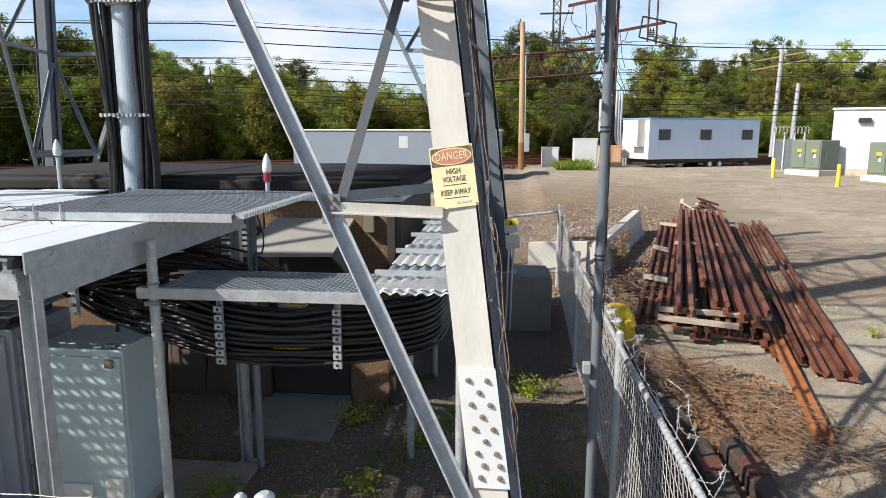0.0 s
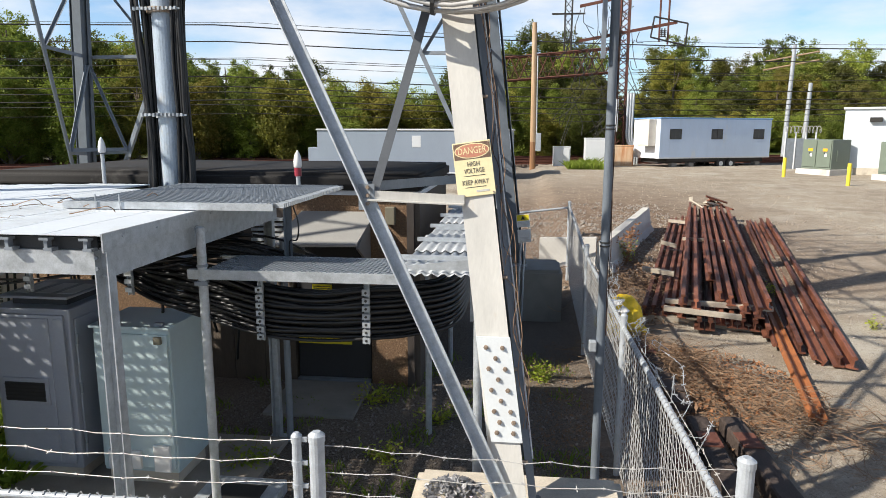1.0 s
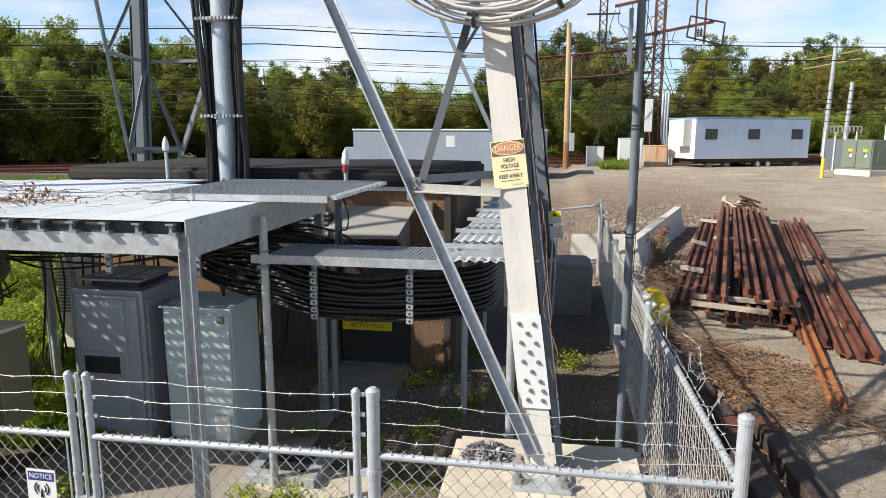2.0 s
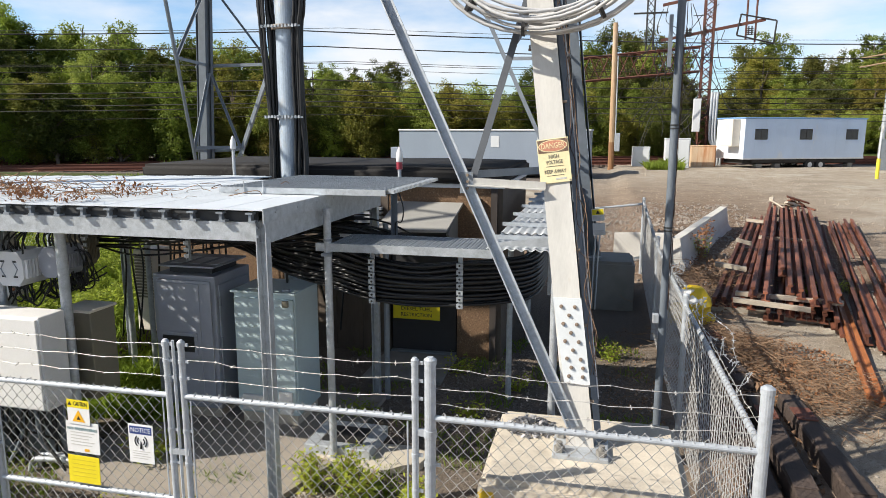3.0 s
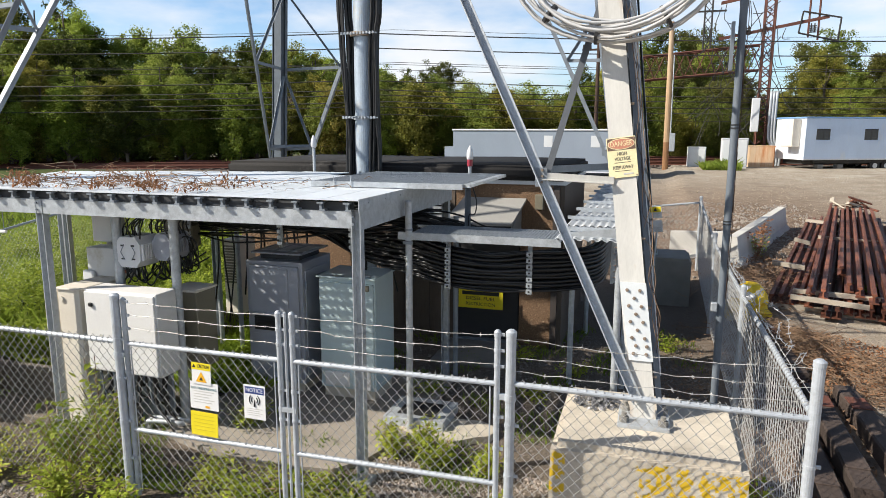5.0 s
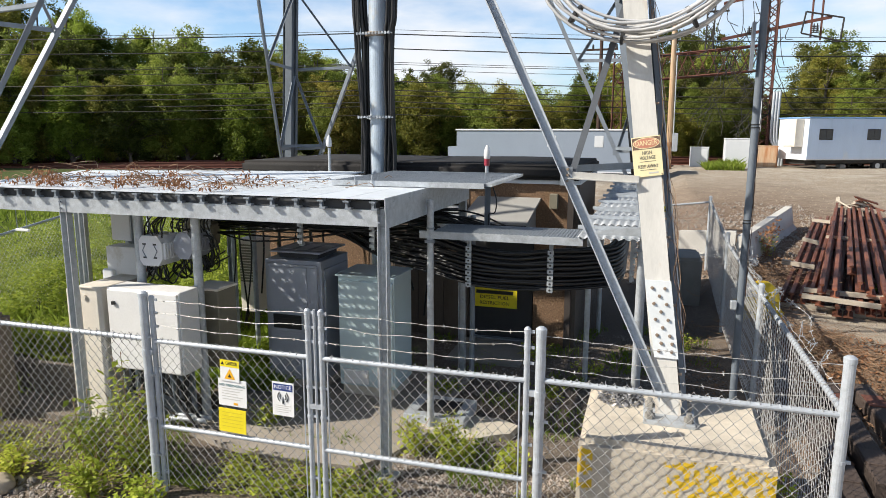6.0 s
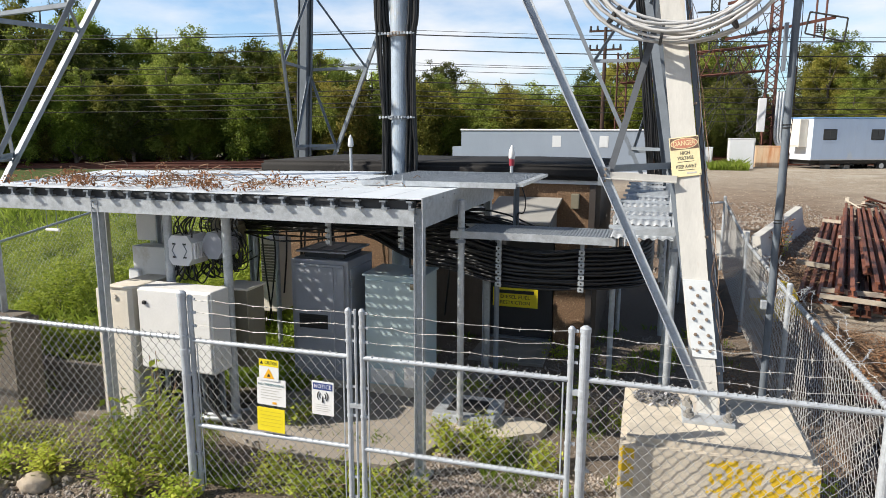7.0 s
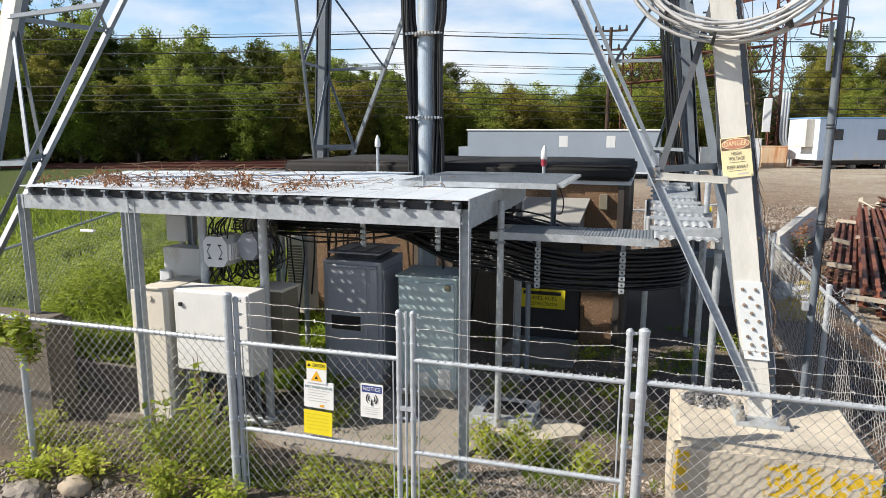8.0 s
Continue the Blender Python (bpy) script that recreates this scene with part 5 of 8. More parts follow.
# hood over the air conditioner
bm = bmesh.new()
hv = [(-2.76, 7.6, 2.29), (-1.80, 7.6, 2.29), (-1.88, 6.9, 1.99), (-2.90, 6.9, 1.97), (-2.76, 7.6, 2.25), (-1.80, 7.6, 2.25), (-1.88, 6.9, 1.96), (-2.90, 6.9, 1.94)]
hv = [bm.verts.new(p) for p in hv]
for f in ((0, 1, 2, 3), (7, 6, 5, 4), (0, 4, 5, 1), (1, 5, 6, 2), (2, 6, 7, 3), (3, 7, 4, 0)):
    bm.faces.new([hv[i] for i in f])
part("hood", bm, hood_grey, shelter, "sloping grey metal rain hood")
for xx in (-2.76, -1.90):
    bm = bmesh.new()
    vv = [bm.verts.new(p) for p in ((xx, 7.6, 1.6), (xx, 7.6, 2.25), (xx, 6.95, 1.93), (xx + 0.03, 7.6, 1.6), (xx + 0.03, 7.6, 2.25), (xx + 0.03, 6.95, 1.93))]
    for f in ((0, 1, 2), (3, 5, 4), (0, 3, 4, 1), (1, 4, 5, 2), (2, 5, 3, 0)):
        bm.faces.new([vv[i] for i in f])
    part("hood_side", bm, hood_grey, shelter)
part("junction_box", soft_box(-1.66, -1.54, 7.5, 7.6, 2.14, 2.36, 0.008), cab_olive, shelter)
bm = bmesh.new()
for k in range(6):
    box(bm, -3.40, -2.98, 7.50, 7.6, 1.84 + 0.065 * k, 1.875 + 0.065 * k)
part("louvre", bm, galv, shelter, "pale blue-grey louvre vent")
dz = tagged(new("fuel_sign"), "yellow sign with black lettering on the shelter door", "sign")
dz.matrix_world = pose(-2.45, 7.45, 0.74)
part("plate", soft_box(-0.35, 0.35, -0.002, 0.002, -0.15, 0.15, 0.0015), sign_yellow, dz)
bar(dz, -0.29, 0.29, 0.06, 0.115, sign_black, "owner_line")
words("lettering", "DIESEL FUEL", 0.075, pose(0, -0.0045, 0.005), sign_black, dz, 0.46)
words("lettering", "RESTRICTION", 0.075, pose(0, -0.0045, -0.085), sign_black, dz, 0.46)
lb = tagged(new("label_plate"), "small yellow label with black print above the door", "label")
lb.matrix_world = pose(-2.49, 7.5, 1.30)
part("plate", soft_box(-0.13, 0.13, -0.002, 0.002, -0.06, 0.06, 0.0015), sign_yellow, lb)
for k in range(4):
    bar(lb, -0.1, 0.1, 0.03 - 0.025 * k, 0.038 - 0.025 * k, sign_black)
pad = solo("door_pad", soft_box(-2.95, -1.86, 6.5, 7.55, -0.1, 0.05, 0.015), concrete_dark, "small concrete pad before the shelter door", "pad")

solo("low_wall", soft_box(-8.3, -6.45, 3.72, 3.86, -0.2, 0.42, 0.02), footing_brown, "low dark concrete retaining wall before the grass", "wall", kind="structure")
solo("wall_ledge", soft_box(-8.2, -6.3, 3.25, 3.72, -0.2, 0.06, 0.015), footing_brown, "weathered concrete ledge at the foot of the wall", "slab")

# ---- cabinets ----
slab = solo("equipment_slab", prism([(-4.95, 3.4), (-4.43, 3.24), (-3.7, 3.1), (-2.85, 3.2), (-2.62, 3.5), (-2.42, 4.1), (-2.42, 5.9), (-5.0, 5.9)], -0.2, 0.05), slab_concrete, "pale concrete slab under the cabinets", "slab")


def cabinet(name, label, x0, x1, y0, y1, z0, z1, material, door_in=0.04):
    c = thing(name, label, "equipment cabinet")
    part("body", soft_box(x0, x1, y0 + 0.03, y1, z0, z1, 0.012), material, c)
    part("door", soft_box(x0 + door_in, x1 - door_in, y0, y0 + 0.035, z0 + 0.05, z1 - 0.05, 0.01), material, c)
    part("plinth", one_box(x0 + 0.03, x1 - 0.03, y0 + 0.06, y1 - 0.03, z0 - 0.12, z0), concrete, c)
    return c


ca = cabinet("grey_cabinet", "tall grey steel equipment cabinet with a raised lid", -4.80, -4.02, 4.80, 5.58, 0.16, 1.70, cab_grey, 0.05)
part("door_panel", soft_box(-4.73, -4.20, 4.785, 4.803, 0.24, 1.62, 0.008), cab_grey, ca)
part("door_strip", soft_box(-4.16, -4.06, 4.79, 4.803, 0.24, 1.62, 0.006), cab_grey, ca)
part("lid", soft_box(-4.76, -4.06, 4.88, 5.60, 1.775, 1.80, 0.008), cab_grey, ca)
part("lid_base", one_box(-4.68, -4.14, 4.98, 5.50, 1.70, 1.775), dark_deck, ca)
# pale strips paint the stripes of sunlight that fall on the lid
for k in range(3):
    part("lid_slot", one_box(-4.68 + 0.22 * k, -4.53 + 0.22 * k, 5.0, 5.40, 1.801, 1.805), radio_grey, ca)
part("vent_frame", soft_box(-4.70, -4.24, 4.765, 4.787, 0.80, 1.06, 0.008), cab_grey, ca)
part("vent", one_box(-4.665, -4.275, 4.758, 4.766, 0.84, 1.02), sign_black, ca, "dark slotted vent")
for k in range(5):
    part("vent_slat", one_box(-4.665, -4.275, 4.752, 4.758, 0.855 + 0.034 * k, 0.868 + 0.034 * k), undercarriage, ca)
part("side_door", soft_box(-4.02, -4.0, 4.88, 5.52, 0.25, 1.60, 0.006), cab_grey, ca)
for zz in (0.45, 0.95, 1.42):
    rod_part("hinge", (-3.99, 4.87, zz - 0.05), (-3.99, 4.87, zz + 0.05), 0.014, galv_dark, ca)
cb = cabinet("green_cabinet", "grey-green steel cabinet on a concrete plinth", -3.80, -3.07, 4.80, 5.42, 0.17, 1.55, cab_green, 0.015)
part("hatch", soft_box(-3.72, -3.40, 4.765, 4.803, 0.22, 0.40, 0.01), cab_white, cb, "pale hatch at the foot of the door")
part("hatch", soft_box(-3.28, -3.12, 4.77, 4.803, 0.20, 0.46, 0.01), cab_white, cb, "pale hatch at the foot of the door")
part("padlock_hasp", soft_box(-3.20, -3.13, 4.77, 4.803, 1.42, 1.49, 0.008), cab_olive, cb)
part("top_flange", soft_box(-3.82, -3.05, 4.79, 5.44, 1.55, 1.575, 0.006), cab_green, cb)
part("lifting_lug", one_box(-3.22, -3.14, 4.84, 4.88, 1.575, 1.60), galv_dark, cb)

wb = thing("cream_cabinet", "cream wall-mounted steel enclosure", "equipment cabinet")
part("body", soft_box(-5.81, -4.87, 3.32, 3.62, 0.69, 1.60, 0.012), cab_white, wb)
part("door", soft_box(-5.79, -4.89, 3.295, 3.325, 0.71, 1.58, 0.008), cab_white, wb)
part("knob", soft_box(-5.72, -5.68, 3.27, 3.3, 1.42, 1.46, 0.006), sign_black, wb)
part("stand", one_box(-5.75, -5.0, 3.62, 3.65, -0.1, 1.5), galv_dark, wb)
bb = thing("beige_cabinet", "tall beige steel cabinet", "equipment cabinet")
part("body", soft_box(-6.2, -5.9, 3.34, 3.95, 0.0, 1.56, 0.012), cab_beige, bb)
part("lid", soft_box(-6.22, -5.88, 3.32, 3.97, 1.56, 1.585, 0.008), cab_beige, bb)
part("side_panel", soft_box(-6.42, -6.26, 3.36, 3.9, 0.05, 1.53, 0.01), cab_beige, bb)
bm = bmesh.new()
rod(bm, (-6.14, 3.335, 1.46), (-6.14, 3.32, 1.46), 0.03, 12)
part("lifting_eye", bm, cab_beige, bb)
ob_ = thing("olive_cabinet", "dull olive steel cabinet in the shade", "equipment cabinet")
part("body", soft_box(-5.15, -4.80, 3.86, 4.2, 0.6, 1.50, 0.012), cab_olive, ob_)
part("lid", soft_box(-5.17, -4.78, 3.84, 4.22, 1.50, 1.53, 0.008), cab_beige, ob_)

hl = thing("hanging_tube", "small white tube hung on two wires from the canopy beam", "lamp tube")
part("tube", soft_box(-6.92, -6.73, 3.24, 3.27, 2.17, 2.20, 0.008), sign_white, hl)
for xx in (-6.90, -6.76):
    rod_part("wire", (xx, 3.255, 2.20), (xx, 3.255, 2.44), 0.004, galv_dark, hl, 5)
    rod_part("hook", (xx, 3.22, 2.415), (xx, 3.27, 2.43), 0.008, galv_dark, hl, 5)

# conduits and cables below the cream cabinet
ct = thing("conduit_tangle", "dark cables and conduits hanging below the cream cabinet", "cable bundle")
rnd = random.Random(57)
for k in range(30):
    x0 = rnd.uniform(-5.75, -4.9)
    x1 = x0 + rnd.uniform(-0.3, 0.45)
    y0, y1 = rnd.uniform(3.36, 3.58), rnd.uniform(3.35, 4.1)
    bm = bmesh.new()
    tube(bm, spline([(x0, y0, 0.70), (x0 + rnd.uniform(-0.05, 0.05), y0, rnd.uniform(0.35, 0.55)), ((x0 + x1) / 2 + rnd.uniform(-0.1, 0.1), (y0 + y1) / 2, rnd.uniform(0.1, 0.35)), (x1, y1, rnd.uniform(0.0, 0.12))], 5), rnd.uniform(0.008, 0.02), 6)
    part("cable", bm, undercarriage if k % 3 else galv_dark, ct, smooth=True)
for k in range(2):
    bm = bmesh.new()
    tube(bm, spline([(-5.25, 3.42 + 0.09 * k, 0.0), (-5.22, 3.42 + 0.09 * k, 0.10), (-5.12, 3.42 + 0.09 * k, 0.14), (-4.75, 3.46 + 0.09 * k, 0.14)], 5), 0.028, 8)
    part("elbow", bm, galv, ct, smooth=True)

# radios on pipes
rk = thing("radio_rack", "grey remote radio units clamped to steel pipes", "radio rack")
for (px, py, zt) in ((-5.71, 3.74, 2.42), (-4.93, 3.72, 2.42)):
    rod_part("pipe", (px, py, -0.1), (px, py, zt), 0.05, galv, rk, 18)


for (px, py) in ((-6.03, 5.95), (-5.6, 5.82)):
    pp = thing("pipe_post", "galvanized pipe post under the canopy", "post", "posts under the canopy")
    rod_part("tube", (px, py, -0.1), (px, py, 2.42), 0.035, galv, pp, 14)
    rod_part("cap", (px, py, 2.42), (px, py, 2.44), 0.04, galv, pp, 14)
def radio(x, y, z, w, h, d, face, body_mat=None):
    r = thing("radio_unit", "pale grey finned radio unit with black jumpers", "radio unit", "radio units on the pipes")
    bm = bmesh.new()
    oc = [(-w / 2 + 0.06, -h / 2), (w / 2 - 0.06, -h / 2), (w / 2, -h / 2 + 0.08), (w / 2, h / 2 - 0.08), (w / 2 - 0.06, h / 2), (-w / 2 + 0.06, h / 2), (-w / 2, h / 2 - 0.08), (-w / 2, -h / 2 + 0.08)]
    extrude(bm, oc, (x, y, z), (x, y + d, z), (1, 0, 0), (0, 0, 1))
    body = part("body", bm, body_mat or radio_grey, r)
    if face:
        for u, a in ((-0.06, 60), (-0.06, -60), (0.06, 120), (0.06, -120)):
            bm = bmesh.new()
            e = Vector((math.cos(radians(a)) * 0.06, 0, math.sin(radians(a)) * 0.06))
            rod(bm, Vector((x + u * 0.8, y - 0.004, z)) - Vector((0.05 * (1 if u < 0 else -1), 0, 0)), Vector((x + u * 0.8, y - 0.004, z)) + Vector((0, 0, 0.085 if a > 0 else -0.085)), 0.006, 4)
            part("rib", bm, galv_dark, body)
        for dx in (-0.07, 0.07):
            for dzz in (-0.075, 0.075):
                bm = bmesh.new()
                box(bm, x + dx - 0.02, x + dx + 0.02, y - 0.008, y, z + dzz - 0.008, z + dzz + 0.008)
                part("latch", bm, sign_black, body)
    bm = bmesh.new()
    for k in range(8):
        xx = x + w / 2 + 0.004
        box(bm, xx, xx + 0.03, y + 0.02 + k * (d - 0.04) / 8, y + 0.032 + k * (d - 0.04) / 8, z - h / 2 + 0.08, z + h / 2 - 0.08)
    tagged(part("heat_sink", bm, body_mat or radio_grey, r), kind="stuff")
    rr_ = random.Random(int(x * 100))
    for k in range(12):
        xx = x + rr_.uniform(-w / 2, w / 2)
        yy = y + rr_.uniform(0.02, d)
        bm = bmesh.new()
        pts = [(xx, yy, z - h / 2), (xx + rr_.uniform(-0.05, 0.05), yy, z - h / 2 - 0.12), (xx + rr_.uniform(-0.15, 0.15), yy + 0.05, z - h / 2 - 0.2), (xx + rr_.uniform(-0.2, 0.2), yy + 0.1, z - h / 2 - 0.02)]
        tube(bm, spline(pts, 5), 0.009, 5)
        part("jumper", bm, black_cable, r, smooth=True)
        bm = bmesh.new()
        pts = [(xx, yy, z + h / 2 - 0.02), (xx + rr_.uniform(-0.04, 0.04), yy, z + h / 2 + 0.12), (xx + rr_.uniform(-0.1, 0.3), yy + 0.2, 2.38), (xx + 0.5, yy + 0.5, 2.36)]
        tube(bm, spline(pts, 5), 0.009, 5)
        part("jumper", bm, black_cable, r, smooth=True)


radio(-5.535, 3.70, 1.945, 0.32, 0.34, 0.34, True)
rnd = random.Random(91)
for (rx_, ry_) in ((-5.74, 3.86), (-5.24, 4.0), (-5.1, 4.05)):
    jl = thing("jumper_loop", "loops of thin black jumper cable at the radio units", "cable", "jumper loops")
    for k in range(6):
        r0 = rnd.uniform(0.10, 0.22)
        cx, cz, ph = rx_ + rnd.uniform(-0.06, 0.06), 1.92 + rnd.uniform(-0.12, 0.12), rnd.uniform(0, 6)
        bm = bmesh.new()
        tube(bm, [(cx + r0 * 0.55 * math.cos(a), ry_ + 0.04 * math.sin(2 * a + ph) + 0.02 * k, cz + r0 * math.sin(a)) for a in [ph + 0.33 * i for i in range(15)]], 0.008, 5)
        part("cable", bm, black_cable, jl, smooth=True)
radio(-5.22, 3.86, 1.99, 0.24, 0.30, 0.34, False, cab_grey)
radio(-5.5, 4.45, 2.02, 0.34, 0.4, 0.22, False, cab_olive)
el = thing("power_box", "grey steel electrical box on the fence side", "electrical box")
part("body", soft_box(-6.74, -6.20, 4.3, 4.55, 1.46, 1.84, 0.01), cab_white, el)
part("upper_body", soft_box(-6.92, -6.62, 4.6, 4.85, 1.86, 2.20, 0.01), cab_white, el)
part("dial", soft_box(-6.78, -6.60, 4.24, 4.30, 1.40, 1.56, 0.03), radio_grey, el, "round grey dial cover")
rod_part("conduit", (-6.5, 4.4, 0.0), (-6.5, 4.4, 1.5), 0.03, galv, el)
rod_part("conduit", (-6.8, 4.75, 0.2), (-6.8, 4.75, 1.9), 0.04, galv, el)
for k in range(9):
    part("terminal", soft_box(-6.20, -6.17, 4.31 + 0.02 * (k % 3) * 3, 4.34 + 0.06 * (k % 3), 1.54 + 0.09 * (k // 3), 1.58 + 0.09 * (k // 3), 0.004), sign_black if k % 4 else sign_red, el)
ac = thing("wall_air_conditioner", "beige louvred air-conditioner box", "air conditioner")
part("body", soft_box(-6.12, -5.82, 6.2, 6.6, 0.55, 1.68, 0.012), cab_beige, ac)
bm = bmesh.new()
for k in range(14):
    box(bm, -6.10, -5.84, 6.185, 6.2, 1.02 + 0.042 * k, 1.045 + 0.042 * k)
part("grille", bm, cab_olive, ac)
hh_ = thing("hand_hole_box", "low grey steel hand-hole box with an open lid", "utility box")
part("frame", soft_box(-2.75, -2.05, 4.25, 4.85, 0.05, 0.17, 0.01), galv, hh_)
part("opening", one_box(-2.62, -2.18, 4.36, 4.72, 0.171, 0.176), sign_black, hh_)
solo("stepping_slab", prism([(-2.62, 4.24), (-2.2, 4.12), (-1.86, 4.08), (-1.70, 4.22), (-1.55, 4.30), (-1.50, 4.52), (-1.72, 4.64), (-2.0, 4.62), (-2.55, 4.55)], -0.1, 0.075), concrete, "broken pale concrete paving slab", "slab")

# pole beside the side fence
up = thing("steel_pole", "tall grey steel pole strapped beside the fence", "pole")
rod_part("shaft", (0.70, 5.0, 0), (0.70, 5.0, 7.0), 0.037, steel_blue, up, 20, r2=0.035)
for z in (2.35, 3.3):
    bm = bmesh.new()
    for dzz in (0, 0.03):
        rod(bm, (0.70, 5.0, z + dzz), (0.70, 5.0, z + dzz + 0.012), 0.042, 16)
    part("strap", bm, sign_black, up)
part("clamp", soft_box(0.60, 0.66, 4.93, 5.0, 1.46, 1.55, 0.008), galv, up)
bm = bmesh.new()
rnd = random.Random(3)
for k in range(3):
    pts = [(0.735 + rnd.uniform(-0.005, 0.005), 5.0 + rnd.uniform(-0.05, 0.05), z) for z in np.linspace(1.6, 6.5, 14)]
    tube(bm, [(x + rnd.uniform(-0.01, 0.015), y, z) for x, y, z in pts], 0.004, 4)
part("vine", bm, tar_wood, up)
bm = bmesh.new()
box(bm, 0.60, 0.63, 4.93, 5.0, 3.85, 4.3)
part("bracket", bm, galv_dark, up)

# coil of coax on the tower leg
coil = thing("cable_coil", "loose coil of pale grey coaxial cable hung on the tower leg", "cable coil")
rnd = random.Random(8)
for k in range(11):
    r = 0.82 + rnd.uniform(-0.05, 0.08)
    cx, cz, cy = -0.42 + rnd.uniform(-0.04, 0.04), 4.86 + rnd.uniform(-0.035, 0.045), 3.58 + 0.016 * k
    ph = rnd.uniform(0, 6.28)
    pts = []
    for i in range(41):
        a = 2 * math.pi * i / 40
        pts.append((cx + r * math.cos(a), cy + 0.10 * math.cos(a + ph) + 0.13 * math.sin(a), cz + r * 0.98 * math.sin(a) + 0.02 * math.sin(3 * a + ph)))
    bm = bmesh.new()
    tube(bm, pts, 0.0135, 7, caps=False)
    part("loop", bm, white_cable, coil, smooth=True)
for a in (205, 232, 262, 300, 330):
    c = Vector((-0.42 + 0.82 * math.cos(radians(a)), 3.66 + 0.1 * math.sin(radians(a)), 4.86 + 0.81 * math.sin(radians(a))))
    d = Vector((-math.sin(radians(a)), 0, math.cos(radians(a)))) * 0.012
    bm = bmesh.new()
    rod(bm, c - d, c + d, 0.095, 14)
    part("tie_wrap", bm, dark_deck, coil)
# thin creeper stems and wires along the front leg
lv = thing("leg_vine", "thin dry vine tangled along the tower leg", "vine")
for k in range(4):
    pts = []
    for i in range(16):
        c = leg_at(1.5 + 0.19 * i, 1, -1)
        pts.append((c.x + 0.15 + rnd.uniform(-0.035, 0.05), c.y + 0.05 + rnd.uniform(-0.05, 0.03), c.z + rnd.uniform(-0.05, 0.05)))
    bm = bmesh.new()
    tube(bm, spline(pts, 3), 0.0026, 4)
    part("stem", bm, twig_mat if k % 2 else tar_wood, lv)
# cables and pipes up the rear tower leg
lc = thing("leg_cables", "black cables climbing the rear tower leg", "cable bundle")
rnd = random.Random(14)
for k in range(14):
    u = -0.28 + 0.035 * k
    a, b = leg_at(1.9, 1, 1), leg_at(7.3, 1, 1)
    pts = [a.lerp(b, t) + Vector((u - 0.1 + rnd.uniform(-0.015, 0.015), -0.1 + rnd.uniform(-0.03, 0.03), 0)) for t in np.linspace(0, 1, 8)]
    bm = bmesh.new()
    tube(bm, pts, 0.022, 6)
    part("cable", bm, black_cable, lc, smooth=True)

# warning labels and conduits at the rear pier, scraps on the front footing
for (x, z, m_, lab) in ((0.06, 1.81, sign_yellow, "yellow warning label with a black triangle on the rear tower leg"), (0.09, 1.55, sign_white, "white warning label with small print on the rear tower leg")):
    wl_ = tagged(new("warning_label"), lab, "label")
    wl_.matrix_world = pose(x, 10.62, z, 0, -6, 0)
    part("plate", soft_box(-0.11, 0.11, -0.003, 0.003, -0.11, 0.11, 0.002), sign_white, wl_)
    if m_ is sign_yellow:
        bar(wl_, -0.1, 0.1, 0.0, 0.1, sign_yellow, "header", y=-0.004)
        triangle(wl_, 0, 0.04, 0.045, sign_black, -0.006)
    for k in range(4):
        bar(wl_, -0.085, 0.085 - 0.03 * (k % 2), -0.03 - 0.02 * k, -0.022 - 0.02 * k, pale_ink, y=-0.004)
cdt = thing("pier_conduit", "pair of pale conduits running down the rear pier", "conduit")
for x in (0.02, 0.09):
    bm = bmesh.new()
    tube(bm, spline([(x + 0.02, 10.66, 1.5), (x, 10.66, 1.0), (x - 0.01, 10.66, 0.5), (x - 0.02, 10.66, 0.0)], 4), 0.016, 8)
    part("pipe", bm, pale_panel, cdt, smooth=True)
rs = np.random.RandomState(12)
verts, faces = [], []
for i in range(420):
    a, q = rs.uniform(0, 6.28), rs.rand() ** 0.7
    c = Vector((-0.40 + 0.2 * q * math.cos(a), 3.5 + 0.2 * q * math.sin(a), 0.945 + 0.09 * (1 - q) * rs.rand()))
    u = Vector((rs.normal(), rs.normal(), rs.normal() * 0.5)).normalized() * rs.uniform(0.012, 0.035)
    w = u.cross(Vector((rs.normal() * 0.6, rs.normal() * 0.6, 1))).normalized() * rs.uniform(0.006, 0.018)
    o = len(verts)
    verts += [tuple(c - u), tuple(c + w), tuple(c + u), tuple(c - w)]
    faces.append((o, o + 1, o + 2, o + 3))
me = bpy.data.meshes.new("charred_scraps")
me.from_pydata(verts, [], faces)
me.materials.append(scrap_dark)
tagged(new("charred_scraps", me), "heap of charred grey scraps on the concrete footing", "debris", kind="stuff")
tangle = thing("barbed_wire_tangle", "loose tangle of old barbed wire along the side fence", "barbed wire")
rnd = random.Random(71)
for k in range(9):
    y0 = 3.1 + 0.5 * k + rnd.uniform(-0.2, 0.2)
    p = Vector((1.0, y0, 1.55))
    pts = [p]
    for i in range(9):
        p = p + Vector((rnd.uniform(-0.10, 0.13), rnd.uniform(-0.02, 0.26), rnd.uniform(-0.14, 0.13)))
        p = Vector((min(1.16, max(0.92, p.x)), p.y, min(1.72, max(1.38, p.z))))
        pts.append(p)
    pts = spline(pts, 4)
    bm = bmesh.new()
    tube(bm, pts, 0.0024, 4)
    for p in pts[::2]:
        for _ in range(2):
            a = Vector((rnd.uniform(-1, 1), rnd.uniform(-1, 1), rnd.uniform(-1, 1))).normalized() * 0.02
            rod(bm, p - a, p + a, 0.0022, 3, caps=False)
    part("strand", bm, tie_zinc, tangle)

